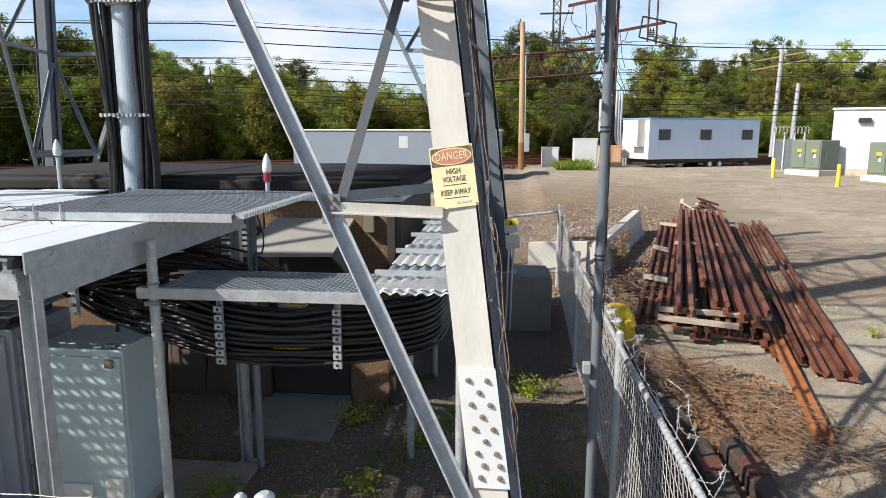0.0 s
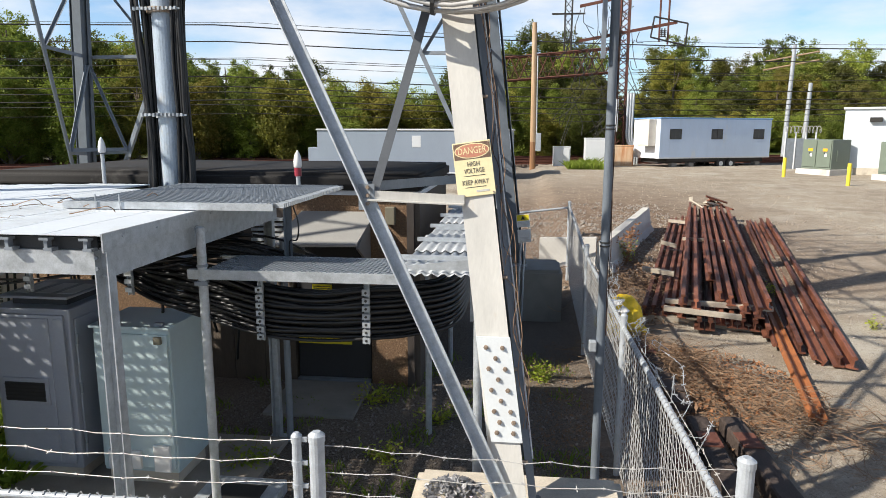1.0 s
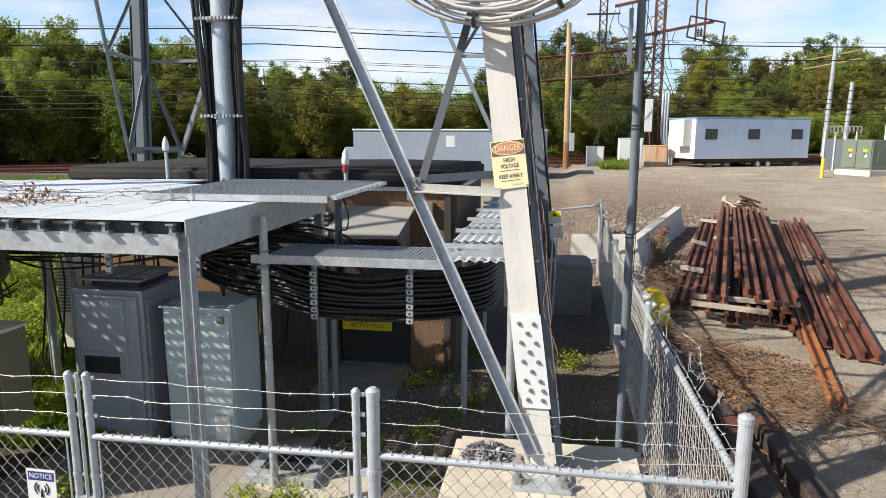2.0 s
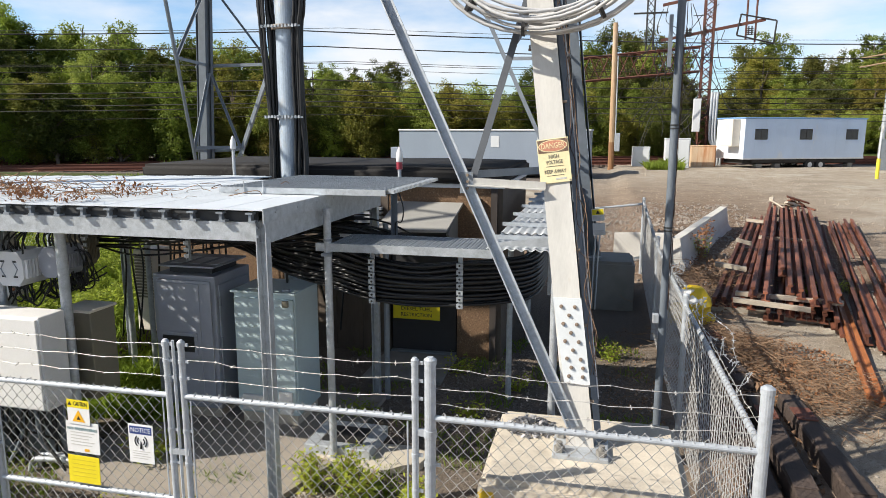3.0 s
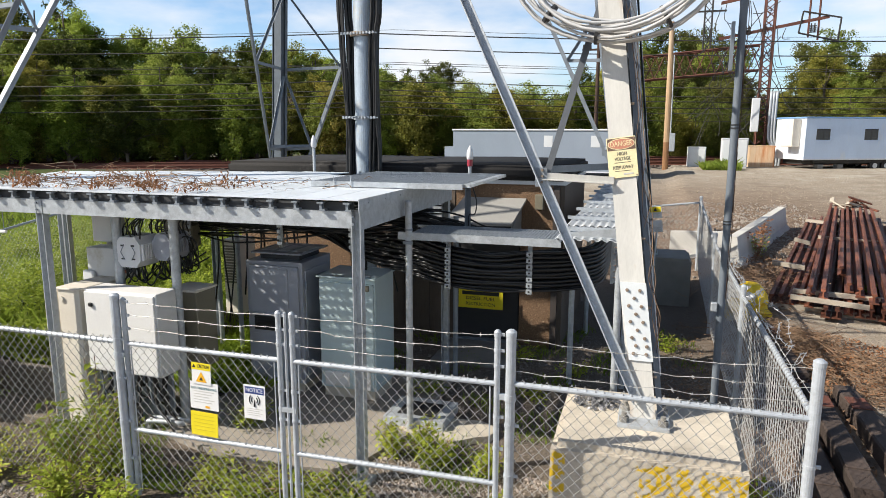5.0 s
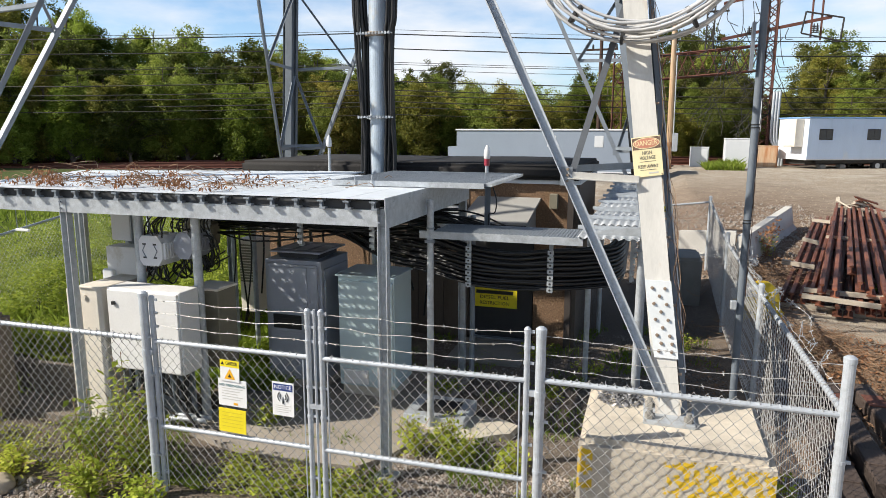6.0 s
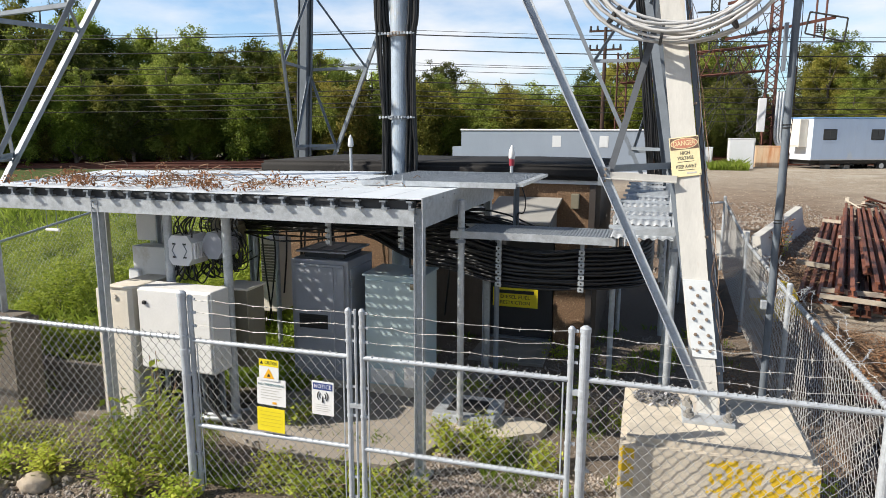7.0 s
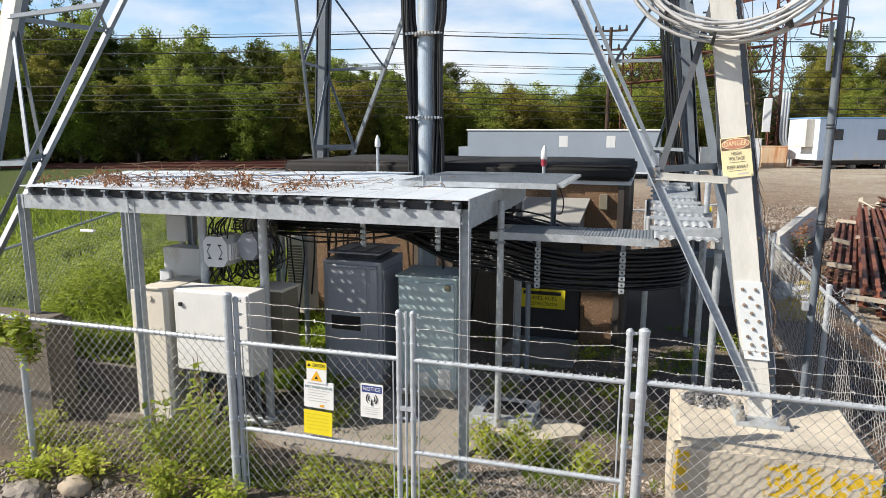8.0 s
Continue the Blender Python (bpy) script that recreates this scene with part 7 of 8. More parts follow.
weed_patch("weed_growth", "bright broad-leaved weeds over the grassy bank", 150000, (-15, -6.6, 3.95, 17), 0.62, 15, 0.029)
weed_patch("shade_weeds", "low weeds behind the cabinets", 7000, (-6.4, -4.7, 4.9, 7.3), 0.3, 16, 0.028)
weed_patch("front_weeds", "low weeds along the front fence", 1700, (-7.0, -4.5, 2.3, 2.9), 0.2, 17, 0.02)
weed_patch("gate_weeds", "low weeds inside the gate", 1300, (-4.2, -2.4, 2.45, 3.1), 0.12, 18, 0.017)
blades("compound_grass", "sparse green grass in the compound soil", 7000, (-6.5, 0.8, 2.45, 9), 0.09, 6, lambda x, y: noise.noise((x * 1.3, y * 1.3, 2)) > 0.12 and not (-5.0 < x < -2.4 and 4.0 < y < 5.8) and not (-0.7 < x < 0.75 and 2.5 < y < 3.9), 0.005)
blades("grass_behind", "green grass behind the cabinets", 9000, (-7.4, -4.6, 4.6, 7.4), 0.25, 7, None, 0.008)
blades("yard_weeds", "tufts of green weeds by the white boxes", 1500, (3.0, 5.2, 42.0, 45.0), 0.5, 8, None, 0.02)


# ---- far yard ----
def site_trailer(name, label, x, y, yaw, L, W, z0, H, material, windows, roof_mat, axle=True):
    """Long side along +x from the corner, facing -y."""
    t = tagged(new(name), label, "trailer")
    t.matrix_world = pose(x, y, 0, 0, 0, yaw)
    n_ = 12 if axle else 2
    for k in range(n_):
        x0, x1 = L * k / n_, L * (k + 1) / n_ - 0.004
        part("panel", one_box(x0, x1, 0, 0.05, z0, z0 + H), material, t)
    part("body", one_box(0.0, L, 0.02, W, z0 + 0.01, z0 + H - 0.02), white_paint if axle else material, t)
    part("roof", soft_box(-0.06, L + 0.06, -0.06, W + 0.06, z0 + H - 0.02, z0 + H + 0.08, 0.03), roof_mat, t)
    part("skirt", one_box(-0.02, L + 0.02, -0.015, 0.0, z0, z0 + 0.08), pale_panel, t)
    for (u, w, h, zz, m) in windows:
        wn_ = part("window", one_box(u, u + w, -0.012, 0.0, zz, zz + h), undercarriage if m is glass else pale_panel, t)
        part("pane", one_box(u + 0.05, u + w / 2 - 0.02, -0.016, -0.012, zz + 0.05, zz + h - 0.05), m, wn_)
        part("pane", one_box(u + w / 2 + 0.02, u + w - 0.05, -0.016, -0.012, zz + 0.05, zz + h - 0.05), m, wn_)
    if axle:
        part("chassis", one_box(0.3, L - 0.1, 0.5, W - 0.5, z0 - 0.3, z0), undercarriage, t)
        part("axle_frame", one_box(0.8, L - 0.8, 0.15, 0.25, z0 - 0.22, z0 - 0.02), undercarriage, t)
        for u in (L * 0.56, L * 0.56 + 0.85):
            for v in (0.1, W - 0.3):
                bm = bmesh.new()
                rod(bm, (u, v, z0 - 0.38), (u, v + 0.22, z0 - 0.38), 0.36, 20)
                wh = part("wheel", bm, tyre, t)
                bm = bmesh.new()
                rod(bm, (u, v - 0.01, z0 - 0.38), (u, v, z0 - 0.38), 0.17, 14)
                part("rim", bm, pale_panel, wh)
        for u in (1.2, 2.6, L - 1.0):
            part("block", one_box(u, u + 0.4, 0.2, 0.6, z0 - 0.75, z0 - 0.3), concrete_dark, t)
    return t


wt = site_trailer("white_site_trailer", "white site-office trailer with blue trim and three dark windows", 9.12, 45.0, 26.0, 9.3, 2.9, 1.53, 2.62, trailer_sky_tint, [(0.75, 0.95, 0.68, 2.80, glass), (4.15, 0.95, 0.68, 2.80, glass), (7.75, 0.95, 0.68, 2.80, glass)], blue_trim)
part("air_conditioner", soft_box(-0.6, -0.02, 0.45, 1.55, 2.35, 4.1, 0.03), cab_beige, wt, "cream wall-mounted air conditioner")
part("grille", one_box(-0.62, -0.6, 0.55, 1.45, 2.45, 3.0), radio_grey, wt)
gt = site_trailer("grey_storage_trailer", "long blue-grey storage trailer with two pale windows", -11.7, 37.2, -2.5, 11.2, 2.8, 0.95, 2.4, trailer_grey, [(5.6, 0.5, 0.65, 2.4, pale_panel), (8.3, 0.5, 0.65, 2.4, pale_panel)], pale_panel, False)
part("end_door", one_box(-0.03, 0.0, 0.3, 1.2, 1.0, 2.95), pale_panel, gt)
part("end_box", soft_box(-0.75, -0.05, 0.5, 1.4, 0.95, 2.35, 0.03), trailer_grey, gt)


def cab_block(name, label, category, x, y, w, d, h, material, zs=-0.1, yaw=0.0):
    t = tagged(new(name), label, category)
    t.matrix_world = pose(x, y, height(x, y), 0, 0, yaw)
    part("body", soft_box(0, w, 0, d, zs, h, 0.03), material, t)
    part("lid", soft_box(-0.02, w + 0.02, -0.02, d + 0.02, h - 0.06, h + 0.02, 0.02), material, t)
    part("door", soft_box(0.06, w - 0.06, -0.025, 0.0, 0.12, h - 0.14, 0.01), material, t)
    return t


cab_block("signal_box", "small white lineside equipment box", "equipment box", 2.25, 45.9, 1.15, 0.8, 1.3, pale_panel)
cab_block("signal_box", "tall white lineside equipment box", "equipment box", 4.25, 44.6, 1.55, 0.9, 1.9, pale_panel)
cab_block("rusty_box", "pale lineside box streaked with orange rust", "equipment box", 6.1, 46.5, 1.6, 0.8, 1.4, rust_streak)


def transformer(x, y, yaw):
    t = tagged(new("pad_transformer"), "dull green pad-mounted transformer with yellow labels", "transformer", "transformers by the white building")
    t.matrix_world = pose(x, y, height(x, y), 0, 0, yaw)
    part("pad", soft_box(-0.15, 2.0, -0.15, 1.75, -0.1, 0.3, 0.02), barrier_mat, t)
    part("body", soft_box(0, 1.85, 0.1, 1.6, 0.3, 1.95, 0.03), xfmr_green, t)
    for k in range(2):
        d = part("door", soft_box(0.05 + 0.9 * k, 0.9 + 0.9 * k, 0.05, 0.11, 0.42, 1.88, 0.015), xfmr_green, t)
        part("warning_label", one_box(0.42 + 0.9 * k, 0.7 + 0.9 * k, 0.04, 0.05, 1.3, 1.46), sign_orange, d)
        part("tag", one_box(0.55 + 0.9 * k, 0.68 + 0.9 * k, 0.04, 0.05, 1.0, 1.18), sign_white, d)
        part("handle", one_box(0.5 + 0.9 * k, 0.56 + 0.9 * k, 0.03, 0.05, 1.15, 1.25), sign_black, d)
    part("side_panel", soft_box(1.85, 1.88, 0.5, 1.2, 0.75, 1.35, 0.01), xfmr_green, t)
    return t


transformer(16.1, 40.2, -60)
transformer(18.3, 36.2, -60)
for (x, y) in ((14.2, 37.4), (15.4, 32.8)):
    b_ = thing("bollard", "yellow steel bollard in the yard", "bollard", "yellow bollards")
    rod_part("tube", (x, y, height(x, y) - 0.1), (x, y, height(x, y) + 1.05), 0.09, yellow, b_, 14)
wbld = tagged(new("white_building"), "plain white metal-clad building", "building")
wbld.matrix_world = pose(18.2, 40.0, 0.75, 0, 0, -26)
part("wall", one_box(0, 14, 0, 9, -0.2, 3.8), building_paint, wbld)
part("plinth", one_box(-0.05, 14, -0.05, 9, -0.2, 0.55), concrete, wbld)
part("roof", soft_box(-0.1, 14.1, -0.1, 9.1, 3.8, 3.92, 0.03), pale_panel, wbld)
part("flood_lamp", soft_box(1.2, 1.8, -0.25, 0.0, 3.1, 3.35, 0.03), undercarriage, wbld)
for k in range(1, 8):
    part("seam", one_box(1.9 * k, 1.9 * k + 0.03, -0.02, 0.0, 0.55, 3.8), building_paint, wbld)
sf = thing("security_fence", "pale security fence with coiled wire by the building", "fence", kind="structure")
for k in range(4):
    rod_part("post", (16.6 + 0.6 * k, 44.0, 0.9), (16.6 + 0.6 * k, 44.0, 3.3), 0.05, pale_panel, sf, 8)
bm = bmesh.new()
tube(bm, [(16.5 + 2.2 * i / 90, 44 + 0.22 * math.cos(i * 0.7), 3.45 + 0.22 * math.sin(i * 0.7)) for i in range(91)], 0.02, 4)
part("coiled_wire", bm, wire_galv, sf)
part("panel", one_box(16.6, 18.6, 43.99, 44.01, 1.0, 2.9), galv_dark, sf)

# ---- railway ----
TR = radians(17.2)
TD, TN = Vector((math.cos(TR), math.sin(TR), 0)), Vector((-math.sin(TR), math.cos(TR), 0))
FALL = Vector((-60 * TD.x, -60 * TD.y, -0.6))
for tk, off in enumerate((0.0, 4.2, 8.4, 12.6)):
    tr_ = thing("railway_track", "rusty railway track on brown ballast", "track", "parallel tracks", kind="structure")
    for g in (0, 1.435, 2.3):
        c0 = Vector((0, 47.1 + (off + g) / TN.y, 1.0))
        o = [(u * 1.4, w * 1.3 + (0.12 if g == 2.3 else 0)) for u, w in RAIL]
        bm = bmesh.new()
        extrude(bm, o, c0 + FALL, c0, -TN, (0, 0, 1))
        extrude(bm, o, c0, c0 + TD * 75, -TN, (0, 0, 1))
        part("rail", bm, rust_red, tr_)
    bm = bmesh.new()
    c0 = Vector((0, 47.1 + (off + 0.7) / TN.y, 0.84))
    for k in range(-75, 90):
        p = c0 + TD * (k * 0.8) + Vector((0, 0, 0.008 * min(0, k)))
        extrude(bm, [(-0.12, 0), (0.12, 0), (0.12, 0.16), (-0.12, 0.16)], p - TN * 1.25, p + TN * 1.25, TD, (0, 0, 1))
    tagged(part("sleepers", bm, tie_wood, tr_), kind="stuff")


def lattice(bm, p, q, side, up, w, h, step, r=0.05):
    """Four corner bars and zigzag lacing from p to q."""
    p, q, side, up = Vector(p), Vector(q), Vector(side).normalized(), Vector(up).normalized()
    L = (q - p).length
    d = (q - p) / L
    cor = [side * (a * w / 2) + up * (b * h / 2) for a, b in ((-1, -1), (1, -1), (1, 1), (-1, 1))]
    for c in cor:
        rod(bm, p + c, q + c, r, 4)
    n_ = int(L / step)
    for k in range(n_):
        a, b = p + d * (k * L / n_), p + d * ((k + 1) * L / n_)
        for i in range(4):
            c0, c1 = cor[i], cor[(i + 1) % 4]
            rod(bm, a + (c0 if k % 2 else c1), b + (c1 if k % 2 else c0), r * 0.6, 4)


gantry = thing("rail_gantry", "rusty lattice gantry spanning the railway", "gantry")
bm = bmesh.new()
lattice(bm, (7.2, 50.0, 0.9), (7.2, 50.0, 16.5), (1, 0, 0), (0, 1, 0), 0.62, 0.62, 0.5, 0.06)
part("tower", bm, gantry_rust, gantry)
bm = bmesh.new()
lattice(bm, (-3.0, 51.6, 7.8), (6.8, 50.2, 8.4), (0, 1, 0), (0, 0, 1), 0.9, 1.7, 0.7, 0.065)
part("crossbeam", bm, gantry_rust, gantry)
bm = bmesh.new()
lattice(bm, (-3.0, 51.6, 0.6), (-3.0, 51.6, 9.2), (1, 0, 0), (0, 1, 0), 0.7, 0.7, 0.8, 0.055)
part("tower", bm, gantry_rust, gantry)
bm = bmesh.new()
lattice(bm, (3.3, 51.0, 9.0), (3.3, 51.0, 16.0), (1, 0, 0), (0, 1, 0), 0.5, 0.5, 0.6, 0.045)
for z, w in ((11.8, 1.2), (14.0, 1.2)):
    box(bm, 3.3 - w, 3.3 + w, 50.95, 51.05, z - 0.06, z + 0.06)
part("mast", bm, undercarriage, gantry)
for (z0_, z1_, L) in ((12.6, 13.4, 3.6), (10.2, 10.9, 3.6)):
    bm = bmesh.new()
    extrude(bm, [(-0.08, -0.1), (0.08, -0.1), (0.08, 0.1), (-0.08, 0.1)], (4.0, 49.8, z0_ - 0.5), (7.2 + L, 49.8, z1_), (0, 1, 0), (0, 0, 1))
    part("arm", bm, gantry_rust, gantry)
bm = bmesh.new()
for a, b in (((9.6, 49.8, 9.6), (9.6, 49.8, 13.3)), ((10.2, 49.8, 9.4), (10.2, 49.8, 13.4))):
    rod(bm, a, b, 0.07, 5)
part("drop_bracket", bm, gantry_rust, gantry)
bm = bmesh.new()
for a, b in (((9.0, 49.7, 9.9), (11.4, 49.7, 9.3)), ((11.4, 49.7, 9.3), (11.5, 49.7, 10.8)), ((11.5, 49.7, 10.8), (9.2, 49.7, 11.3)), ((9.2, 49.7, 11.3), (9.0, 49.7, 9.9))):
    rod(bm, a, b, 0.06, 5)
part("frame", bm, undercarriage, gantry)
rnd = random.Random(9)
for k in range(12):
    x, z = rnd.uniform(4.2, 10.6), rnd.choice((9.9, 12.5, 13.6))
    bm = bmesh.new()
    for i in range(4):
        rod(bm, (x, 49.7, z + 0.13 * i), (x, 49.7, z + 0.13 * i + 0.06), 0.12, 8)
    rod(bm, (x, 49.7, z), (x, 49.7, z + 0.6), 0.04, 6)
    part("insulator", bm, undercarriage, gantry)
bm = bmesh.new()
for k in range(70):
    a = Vector((rnd.uniform(3.4, 8.2), 49.6, rnd.uniform(4.0, 12.5)))
    b = a + Vector((rnd.uniform(-1.9, 1.5), rnd.uniform(-0.3, 0.3), rnd.uniform(-3.0, -0.6)))
    tube(bm, spline([a, a.lerp(b, 0.5) + Vector((rnd.uniform(-0.4, 0.4), 0, -0.3)), b], 5), 0.025, 4)
tagged(part("wire_web", bm, undercarriage, gantry), kind="stuff")
for k, x in enumerate((7.5, 7.68, 7.86)):
    bm = bmesh.new()
    tube(bm, spline([(x, 48.6, 6.0), (x, 48.6, 3.4), (x + 0.1, 48.6, 2.6), (x + 0.45, 48.6, 2.1), (x + 0.45, 48.6, 0.8)], 5), 0.09, 8)
    part("conduit", bm, galv, gantry, smooth=True)
part("meter_box", soft_box(6.4, 6.9, 49.0, 49.4, 3.3, 5.6, 0.03), pale_panel, gantry)

wp = thing("wooden_pole", "tall weathered wooden utility pole with a grey box", "utility pole")
rod_part("shaft", (0.82, 45, 2.6), (0.75, 45, 10.3), 0.19, pole_wood, wp, 12, r2=0.15)
rod_part("brown_base", (0.83, 45, 0.3), (0.82, 45, 2.6), 0.2, base_wood, wp, 12, r2=0.19)
part("meter_box", soft_box(1.0, 1.35, 44.75, 45.0, 2.0, 3.2, 0.02), galv, wp)
rod_part("conduit", (1.05, 44.9, 3.2), (1.0, 44.9, 8.2), 0.04, galv, wp, 6)
for (x, y, zt, r) in ((22.7, 60.6, 10.6, 0.21), (24.2, 60.4, 7.4, 0.22)):
    mp_ = thing("catenary_pole", "grey steel catenary pole beside the tracks", "utility pole", "catenary poles")
    rod_part("shaft", (x, y, 0.8), (x + 0.15, y, zt), r, galv, mp_, 12, r2=r * 0.75)
    if zt > 9:
        bm = bmesh.new()
        for z in (9.6, 8.9):
            rod(bm, (x - 2.2, y, z - 0.4), (x + 2.2, y, z + 0.4), 0.07, 6)
        part("arm", bm, pole_wood, mp_)
TPX, TPY, TPZ = -4.24, 50.0, 10.9
dp = thing("distribution_pole", "distant utility pole with crossarms and insulators", "utility pole")
rod_part("shaft", (TPX, TPY, 0.8), (TPX, TPY, TPZ), 0.16, tar_wood, dp, 10, r2=0.12)
for z in (TPZ - 0.25, TPZ - 1.6):
    part("crossarm", one_box(TPX - 1.2, TPX + 1.2, TPY - 0.06, TPY + 0.06, z - 0.07, z + 0.07), tar_wood, dp)
    for u in (-1.1, -0.6, 0.6, 1.1):
        rod_part("insulator", (TPX + u, TPY, z + 0.07), (TPX + u, TPY, z + 0.38), 0.09, undercarriage, dp, 8, r2=0.06)
wires = thing("overhead_wires", "thin black overhead wires along the railway", "overhead wires")
for k, (z, off, r) in enumerate(((9.55, 0, 0.028), (8.75, 1.5, 0.026), (7.9, 4, 0.014), (7.45, 3, 0.012), (6.45, 0, 0.024), (5.95, 2, 0.022), (5.6, 2, 0.022), (5.25, 5, 0.026), (4.75, 1, 0.018), (4.3, 5, 0.015), (8.3, 7, 0.014), (10.6, 6, 0.012))):
    c0 = Vector((0, 46.5 + off, z))
    bm = bmesh.new()
    r *= 1.35
    tube(bm, [c0 + TD * s_ + Vector((0, 0, 0.5 * (abs(((s_ + 80) % 60) - 30) / 30) ** 2 - 0.25)) for s_ in np.arange(-95, 90, 5)], r, 4)
    part("wire", bm, undercarriage, wires)


# ---- trees ----
def tree_model(seed, h, spread, base, leaves, leaf, material, name="tree", label="leafy green tree beyond the railway"):
    """Tapered trunk with limbs, and a crown of leaves in uneven clumps with gaps."""
    r = random.Random(seed)
    q = np.random.RandomState(seed)
    t = thing(name, label, "tree", "trees beyond the railway")
    bm = bmesh.new()
    bend = Vector((r.uniform(-0.6, 0.6), r.uniform(-0.6, 0.6), 0))
    trunk = spline([(0, 0, -0.4), bend * 0.4 + Vector((0, 0, h * 0.3)), bend + Vector((0, 0, h * 0.6)), bend * 1.3 + Vector((0, 0, h * 0.9))], 4)
    for k in range(len(trunk) - 1):
        r0, r1 = 0.26 * (h / 12) * (1 - k / len(trunk)) + 0.03, 0.26 * (h / 12) * (1 - (k + 1) / len(trunk)) + 0.03
        rod(bm, trunk[k], trunk[k + 1], r0, 7, r1, False)
    cents = []
    # the crown is a few uneven lobes, each a shell of small clumps, with shoots standing out of the top
    lobes = []
    for k in range(11):
        f = base + (0.94 - base) * (k + r.random()) / 11
        wide = spread * math.sin(math.pi * min(0.93, max(0.2, (f - base * 0.7) / (1.08 - base * 0.7)))) ** 0.6
        a, rad = 2.4 * k + r.uniform(-0.6, 0.6), wide * r.uniform(0.35, 0.85)
        lobes.append((bend * f + Vector((rad * math.cos(a), rad * math.sin(a), h * f * 0.9)), spread * r.uniform(0.28, 0.55)))
    for k in range(380):
        c0, rl = lobes[k % 11]
        d0 = Vector((r.gauss(0, 1), r.gauss(0, 1), r.gauss(0.25, 0.8))).normalized()
        c = c0 + d0 * rl * r.uniform(0.45, 1.08)
        if k % 9 == 0:
            c = c0 + Vector((d0.x * rl * 0.6, d0.y * rl * 0.6, rl * r.uniform(0.9, 1.5)))
        f = min(1.0, max(base, c.z / h))
        cents.append((c, (0.30 + 0.9 * r.random() ** 2) * spread * 0.14))
        if k < 16:
            s = trunk[min(len(trunk) - 2, int(f * 0.75 * len(trunk)))]
            m = s.lerp(c, 0.5) + Vector((0, 0, 0.3))
            pts = spline([s, m, c], 3)
            for i in range(len(pts) - 1):
                rod(bm, pts[i], pts[i + 1], 0.07 * (1 - i / len(pts)) + 0.015, 5, 0.07 * (1 - (i + 1) / len(pts)) + 0.015, False)
    part("trunk", bm, bark, t)
    per = leaves // len(cents)
    P = []
    N = []
    for c, s in cents:
        d = q.normal(size=(per, 3))
        d[:, 2] = np.where((d[:, 2] < -0.2) & (q.rand(per) < 0.4), -d[:, 2], d[:, 2])
        d /= np.linalg.norm(d, axis=1)[:, None]
        rr = s * q.uniform(0.45, 1.0, per)[:, None] ** 0.4
        out_ = np.array(c) - np.array([bend.x * 0.6, bend.y * 0.6, h * (base + 1) * 0.45])
        out_ /= np.linalg.norm(out_) + 1e-6
        N.append(d + 0.35 * out_ + q.normal(size=(per, 3)) * 0.6)
        P.append(np.array(c) + d * rr * np.array([1.3, 1.3, 0.75]) + q.normal(size=(per, 3)) * 0.16)
    P = np.concatenate(P)
    n_ = len(P)
    N = np.concatenate(N)
    u = np.cross(N, q.normal(size=(n_, 3)))
    u /= np.linalg.norm(u, axis=1)[:, None]
    w = np.cross(u, N)
    w /= np.linalg.norm(w, axis=1)[:, None]
    s = leaf * q.uniform(0.6, 1.4, n_)[:, None]
    V = np.stack([P - u * s, P + w * s * 0.6, P + u * s, P - w * s * 0.6], 1).reshape(-1, 3)
    me = bpy.data.meshes.new("crown")
    me.from_pydata(V.tolist(), [], np.arange(4 * n_).reshape(-1, 4).tolist())
    me.materials.append(material)
    cr = new("crown", me)
    cr.parent = t
    return t


MODELS = [tree_model(1, 12, 3.3, 0.06, 30000, 0.098, leaf_green), tree_model(2, 12, 2.8, 0.04, 28000, 0.095, leaf_green), tree_model(3, 12, 3.7, 0.12, 30000, 0.098, leaf_green),
          tree_model(4, 12, 3.0, 0.05, 28000, 0.095, leaf_autumn, label="tree with turning yellow-green leaves beyond the railway"), tree_model(5, 12, 2.7, 0.04, 28000, 0.095, leaf_lime, label="bright lime-green tree beyond the railway"),
          tree_model(6, 12, 3.6, 0.2, 30000, 0.098, leaf_brown, label="tree with browning leaves beyond the railway")]
BUSH = [tree_model(11, 6, 2.6, 0.03, 20000, 0.078, leaf_lime, "bush", "bright green bush beyond the railway"), tree_model(12, 6, 2.4, 0.03, 20000, 0.075, leaf_autumn, "bush", "olive bush with turning leaves beyond the railway"), tree_model(13, 6, 2.8, 0.05, 20000, 0.078, leaf_green, "bush", "dense green bush beyond the railway")]
for k, m_ in enumerate(MODELS + BUSH):
    m_.matrix_world = pose(-75 + 9 * k, 92, 1.4)
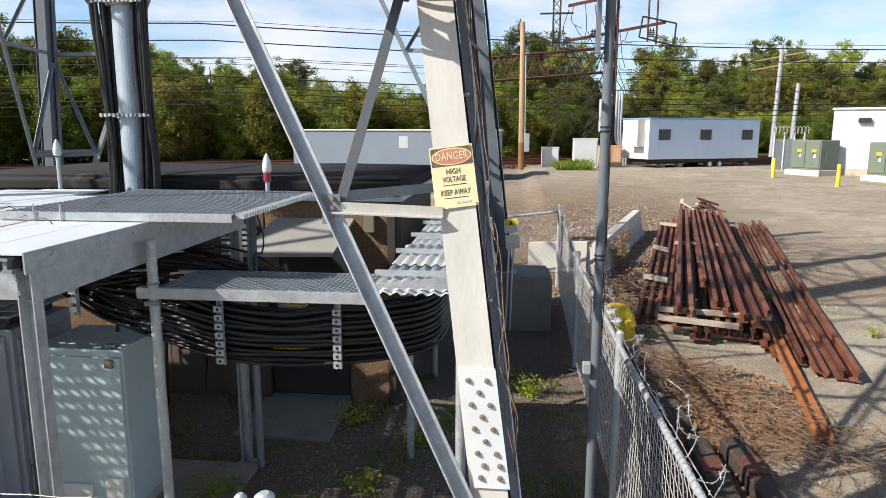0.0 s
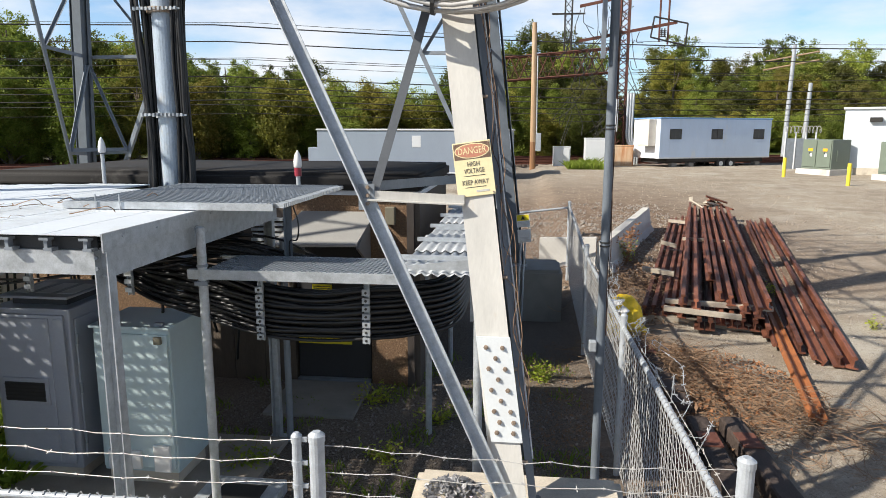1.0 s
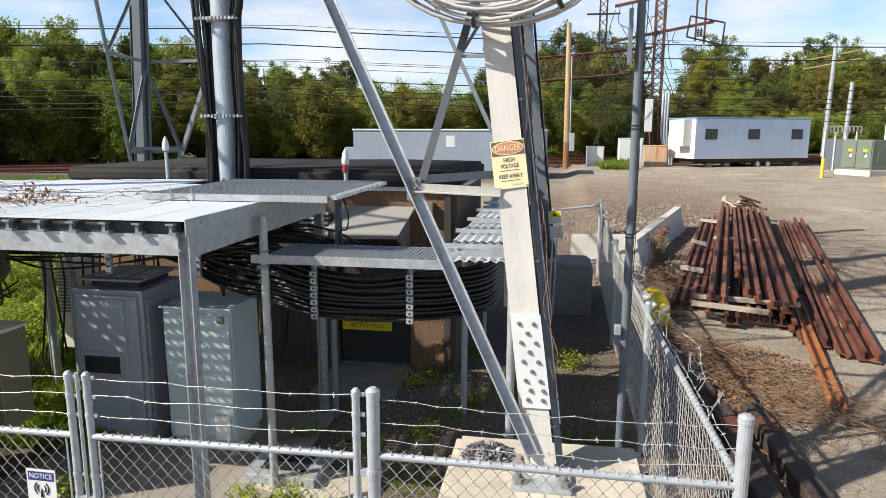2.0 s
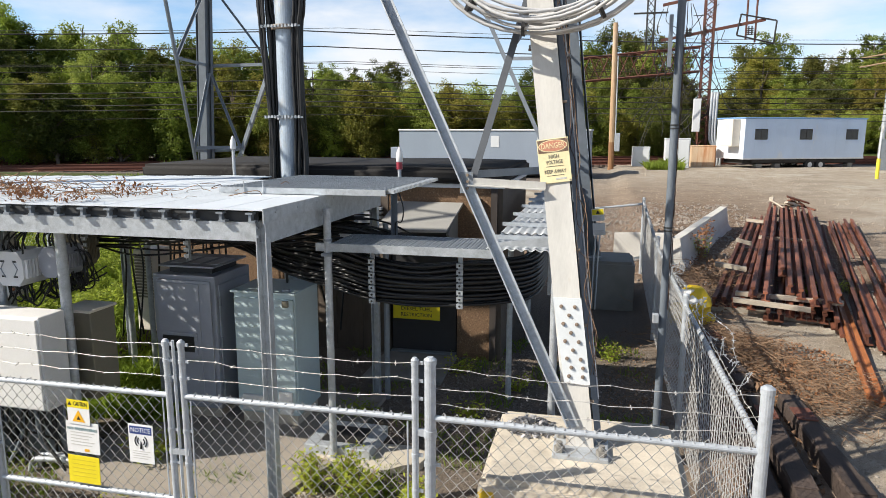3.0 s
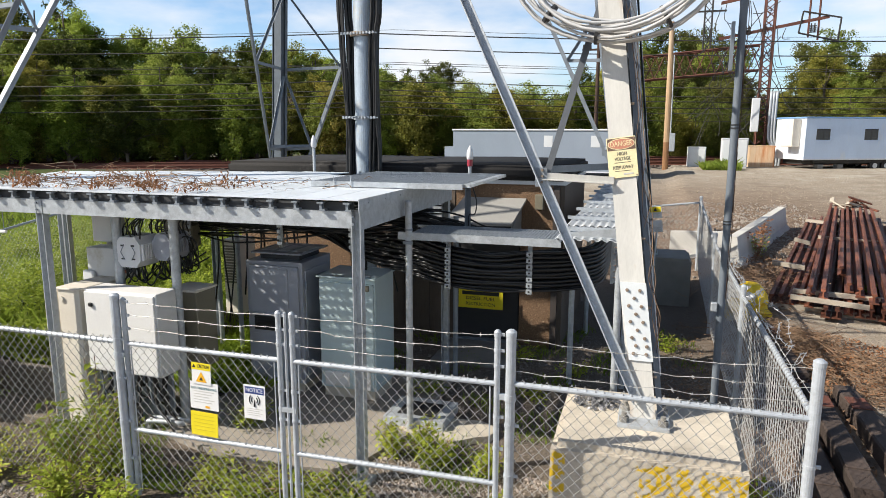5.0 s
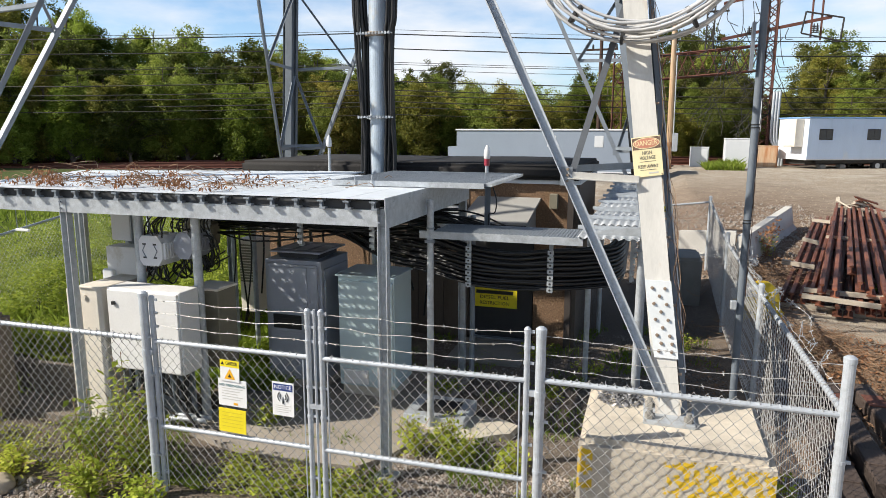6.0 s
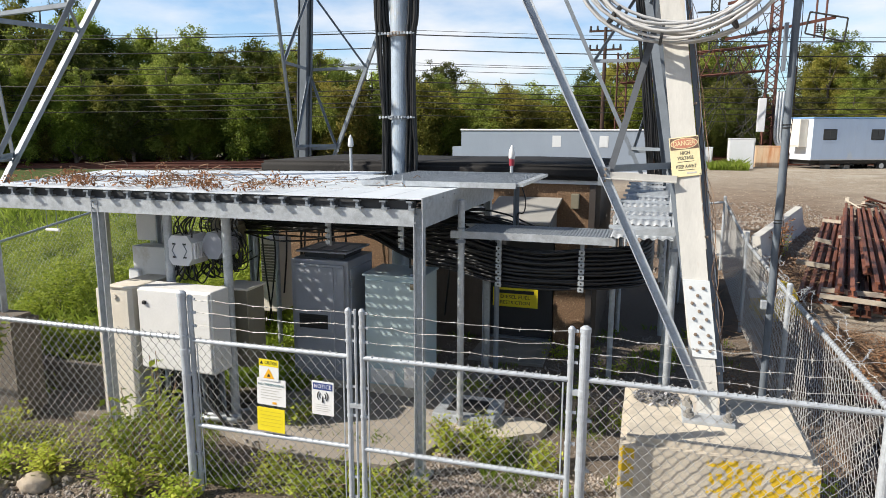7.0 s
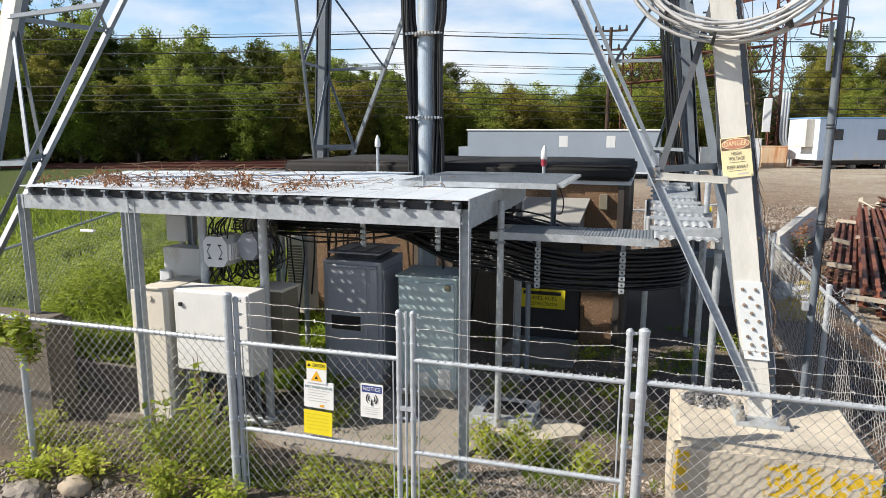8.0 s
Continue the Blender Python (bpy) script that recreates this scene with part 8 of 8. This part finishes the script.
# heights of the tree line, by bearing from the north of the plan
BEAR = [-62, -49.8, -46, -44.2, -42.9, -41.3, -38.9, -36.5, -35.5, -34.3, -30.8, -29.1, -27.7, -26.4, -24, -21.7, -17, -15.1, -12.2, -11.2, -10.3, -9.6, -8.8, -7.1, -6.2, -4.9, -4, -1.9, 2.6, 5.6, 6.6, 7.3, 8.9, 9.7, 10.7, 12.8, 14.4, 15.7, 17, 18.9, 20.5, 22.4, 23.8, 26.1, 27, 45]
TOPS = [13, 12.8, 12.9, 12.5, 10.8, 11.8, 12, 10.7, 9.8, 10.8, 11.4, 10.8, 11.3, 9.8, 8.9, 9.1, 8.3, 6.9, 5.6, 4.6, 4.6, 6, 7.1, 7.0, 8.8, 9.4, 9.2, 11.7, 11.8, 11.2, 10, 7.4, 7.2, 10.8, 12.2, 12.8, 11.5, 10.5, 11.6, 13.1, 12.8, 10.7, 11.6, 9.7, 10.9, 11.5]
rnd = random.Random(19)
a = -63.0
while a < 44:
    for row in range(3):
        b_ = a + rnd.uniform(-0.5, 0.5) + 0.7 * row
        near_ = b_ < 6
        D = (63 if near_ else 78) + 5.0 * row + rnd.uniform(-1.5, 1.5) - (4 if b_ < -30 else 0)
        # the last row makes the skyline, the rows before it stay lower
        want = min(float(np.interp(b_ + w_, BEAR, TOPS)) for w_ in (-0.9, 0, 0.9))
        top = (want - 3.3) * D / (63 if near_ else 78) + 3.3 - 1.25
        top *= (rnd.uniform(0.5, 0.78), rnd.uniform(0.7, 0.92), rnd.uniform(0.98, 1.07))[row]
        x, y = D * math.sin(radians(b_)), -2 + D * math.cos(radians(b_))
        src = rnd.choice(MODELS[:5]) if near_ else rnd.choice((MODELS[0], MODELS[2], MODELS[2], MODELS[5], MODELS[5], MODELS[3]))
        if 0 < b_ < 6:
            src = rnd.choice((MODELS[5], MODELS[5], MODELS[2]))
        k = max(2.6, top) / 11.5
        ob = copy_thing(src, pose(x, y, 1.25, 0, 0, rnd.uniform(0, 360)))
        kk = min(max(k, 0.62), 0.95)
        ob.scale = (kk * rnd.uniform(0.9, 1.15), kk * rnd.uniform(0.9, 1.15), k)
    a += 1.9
a = -63.0
while a < 44:
    b_ = a + rnd.uniform(-0.8, 0.8)
    D = (59 if b_ < 6 else 73) + rnd.uniform(-2, 3)
    x, y = D * math.sin(radians(b_)), -2 + D * math.cos(radians(b_))
    k = rnd.uniform(0.5, 1.15 if b_ < 0 else 0.7)
    ob = copy_thing(rnd.choice(BUSH[:2] + BUSH if b_ < 0 else BUSH[1:]), pose(x, y, 1.2, 0, 0, rnd.uniform(0, 360)))
    ob.scale = (k * 1.1, k * 1.1, k)
    ob = copy_thing(BUSH[2], pose(x * 1.07, y * 1.07, 1.2, 0, 0, rnd.uniform(0, 360)))
    ob.scale = (0.9, 0.9, 0.6)
    a += 1.3
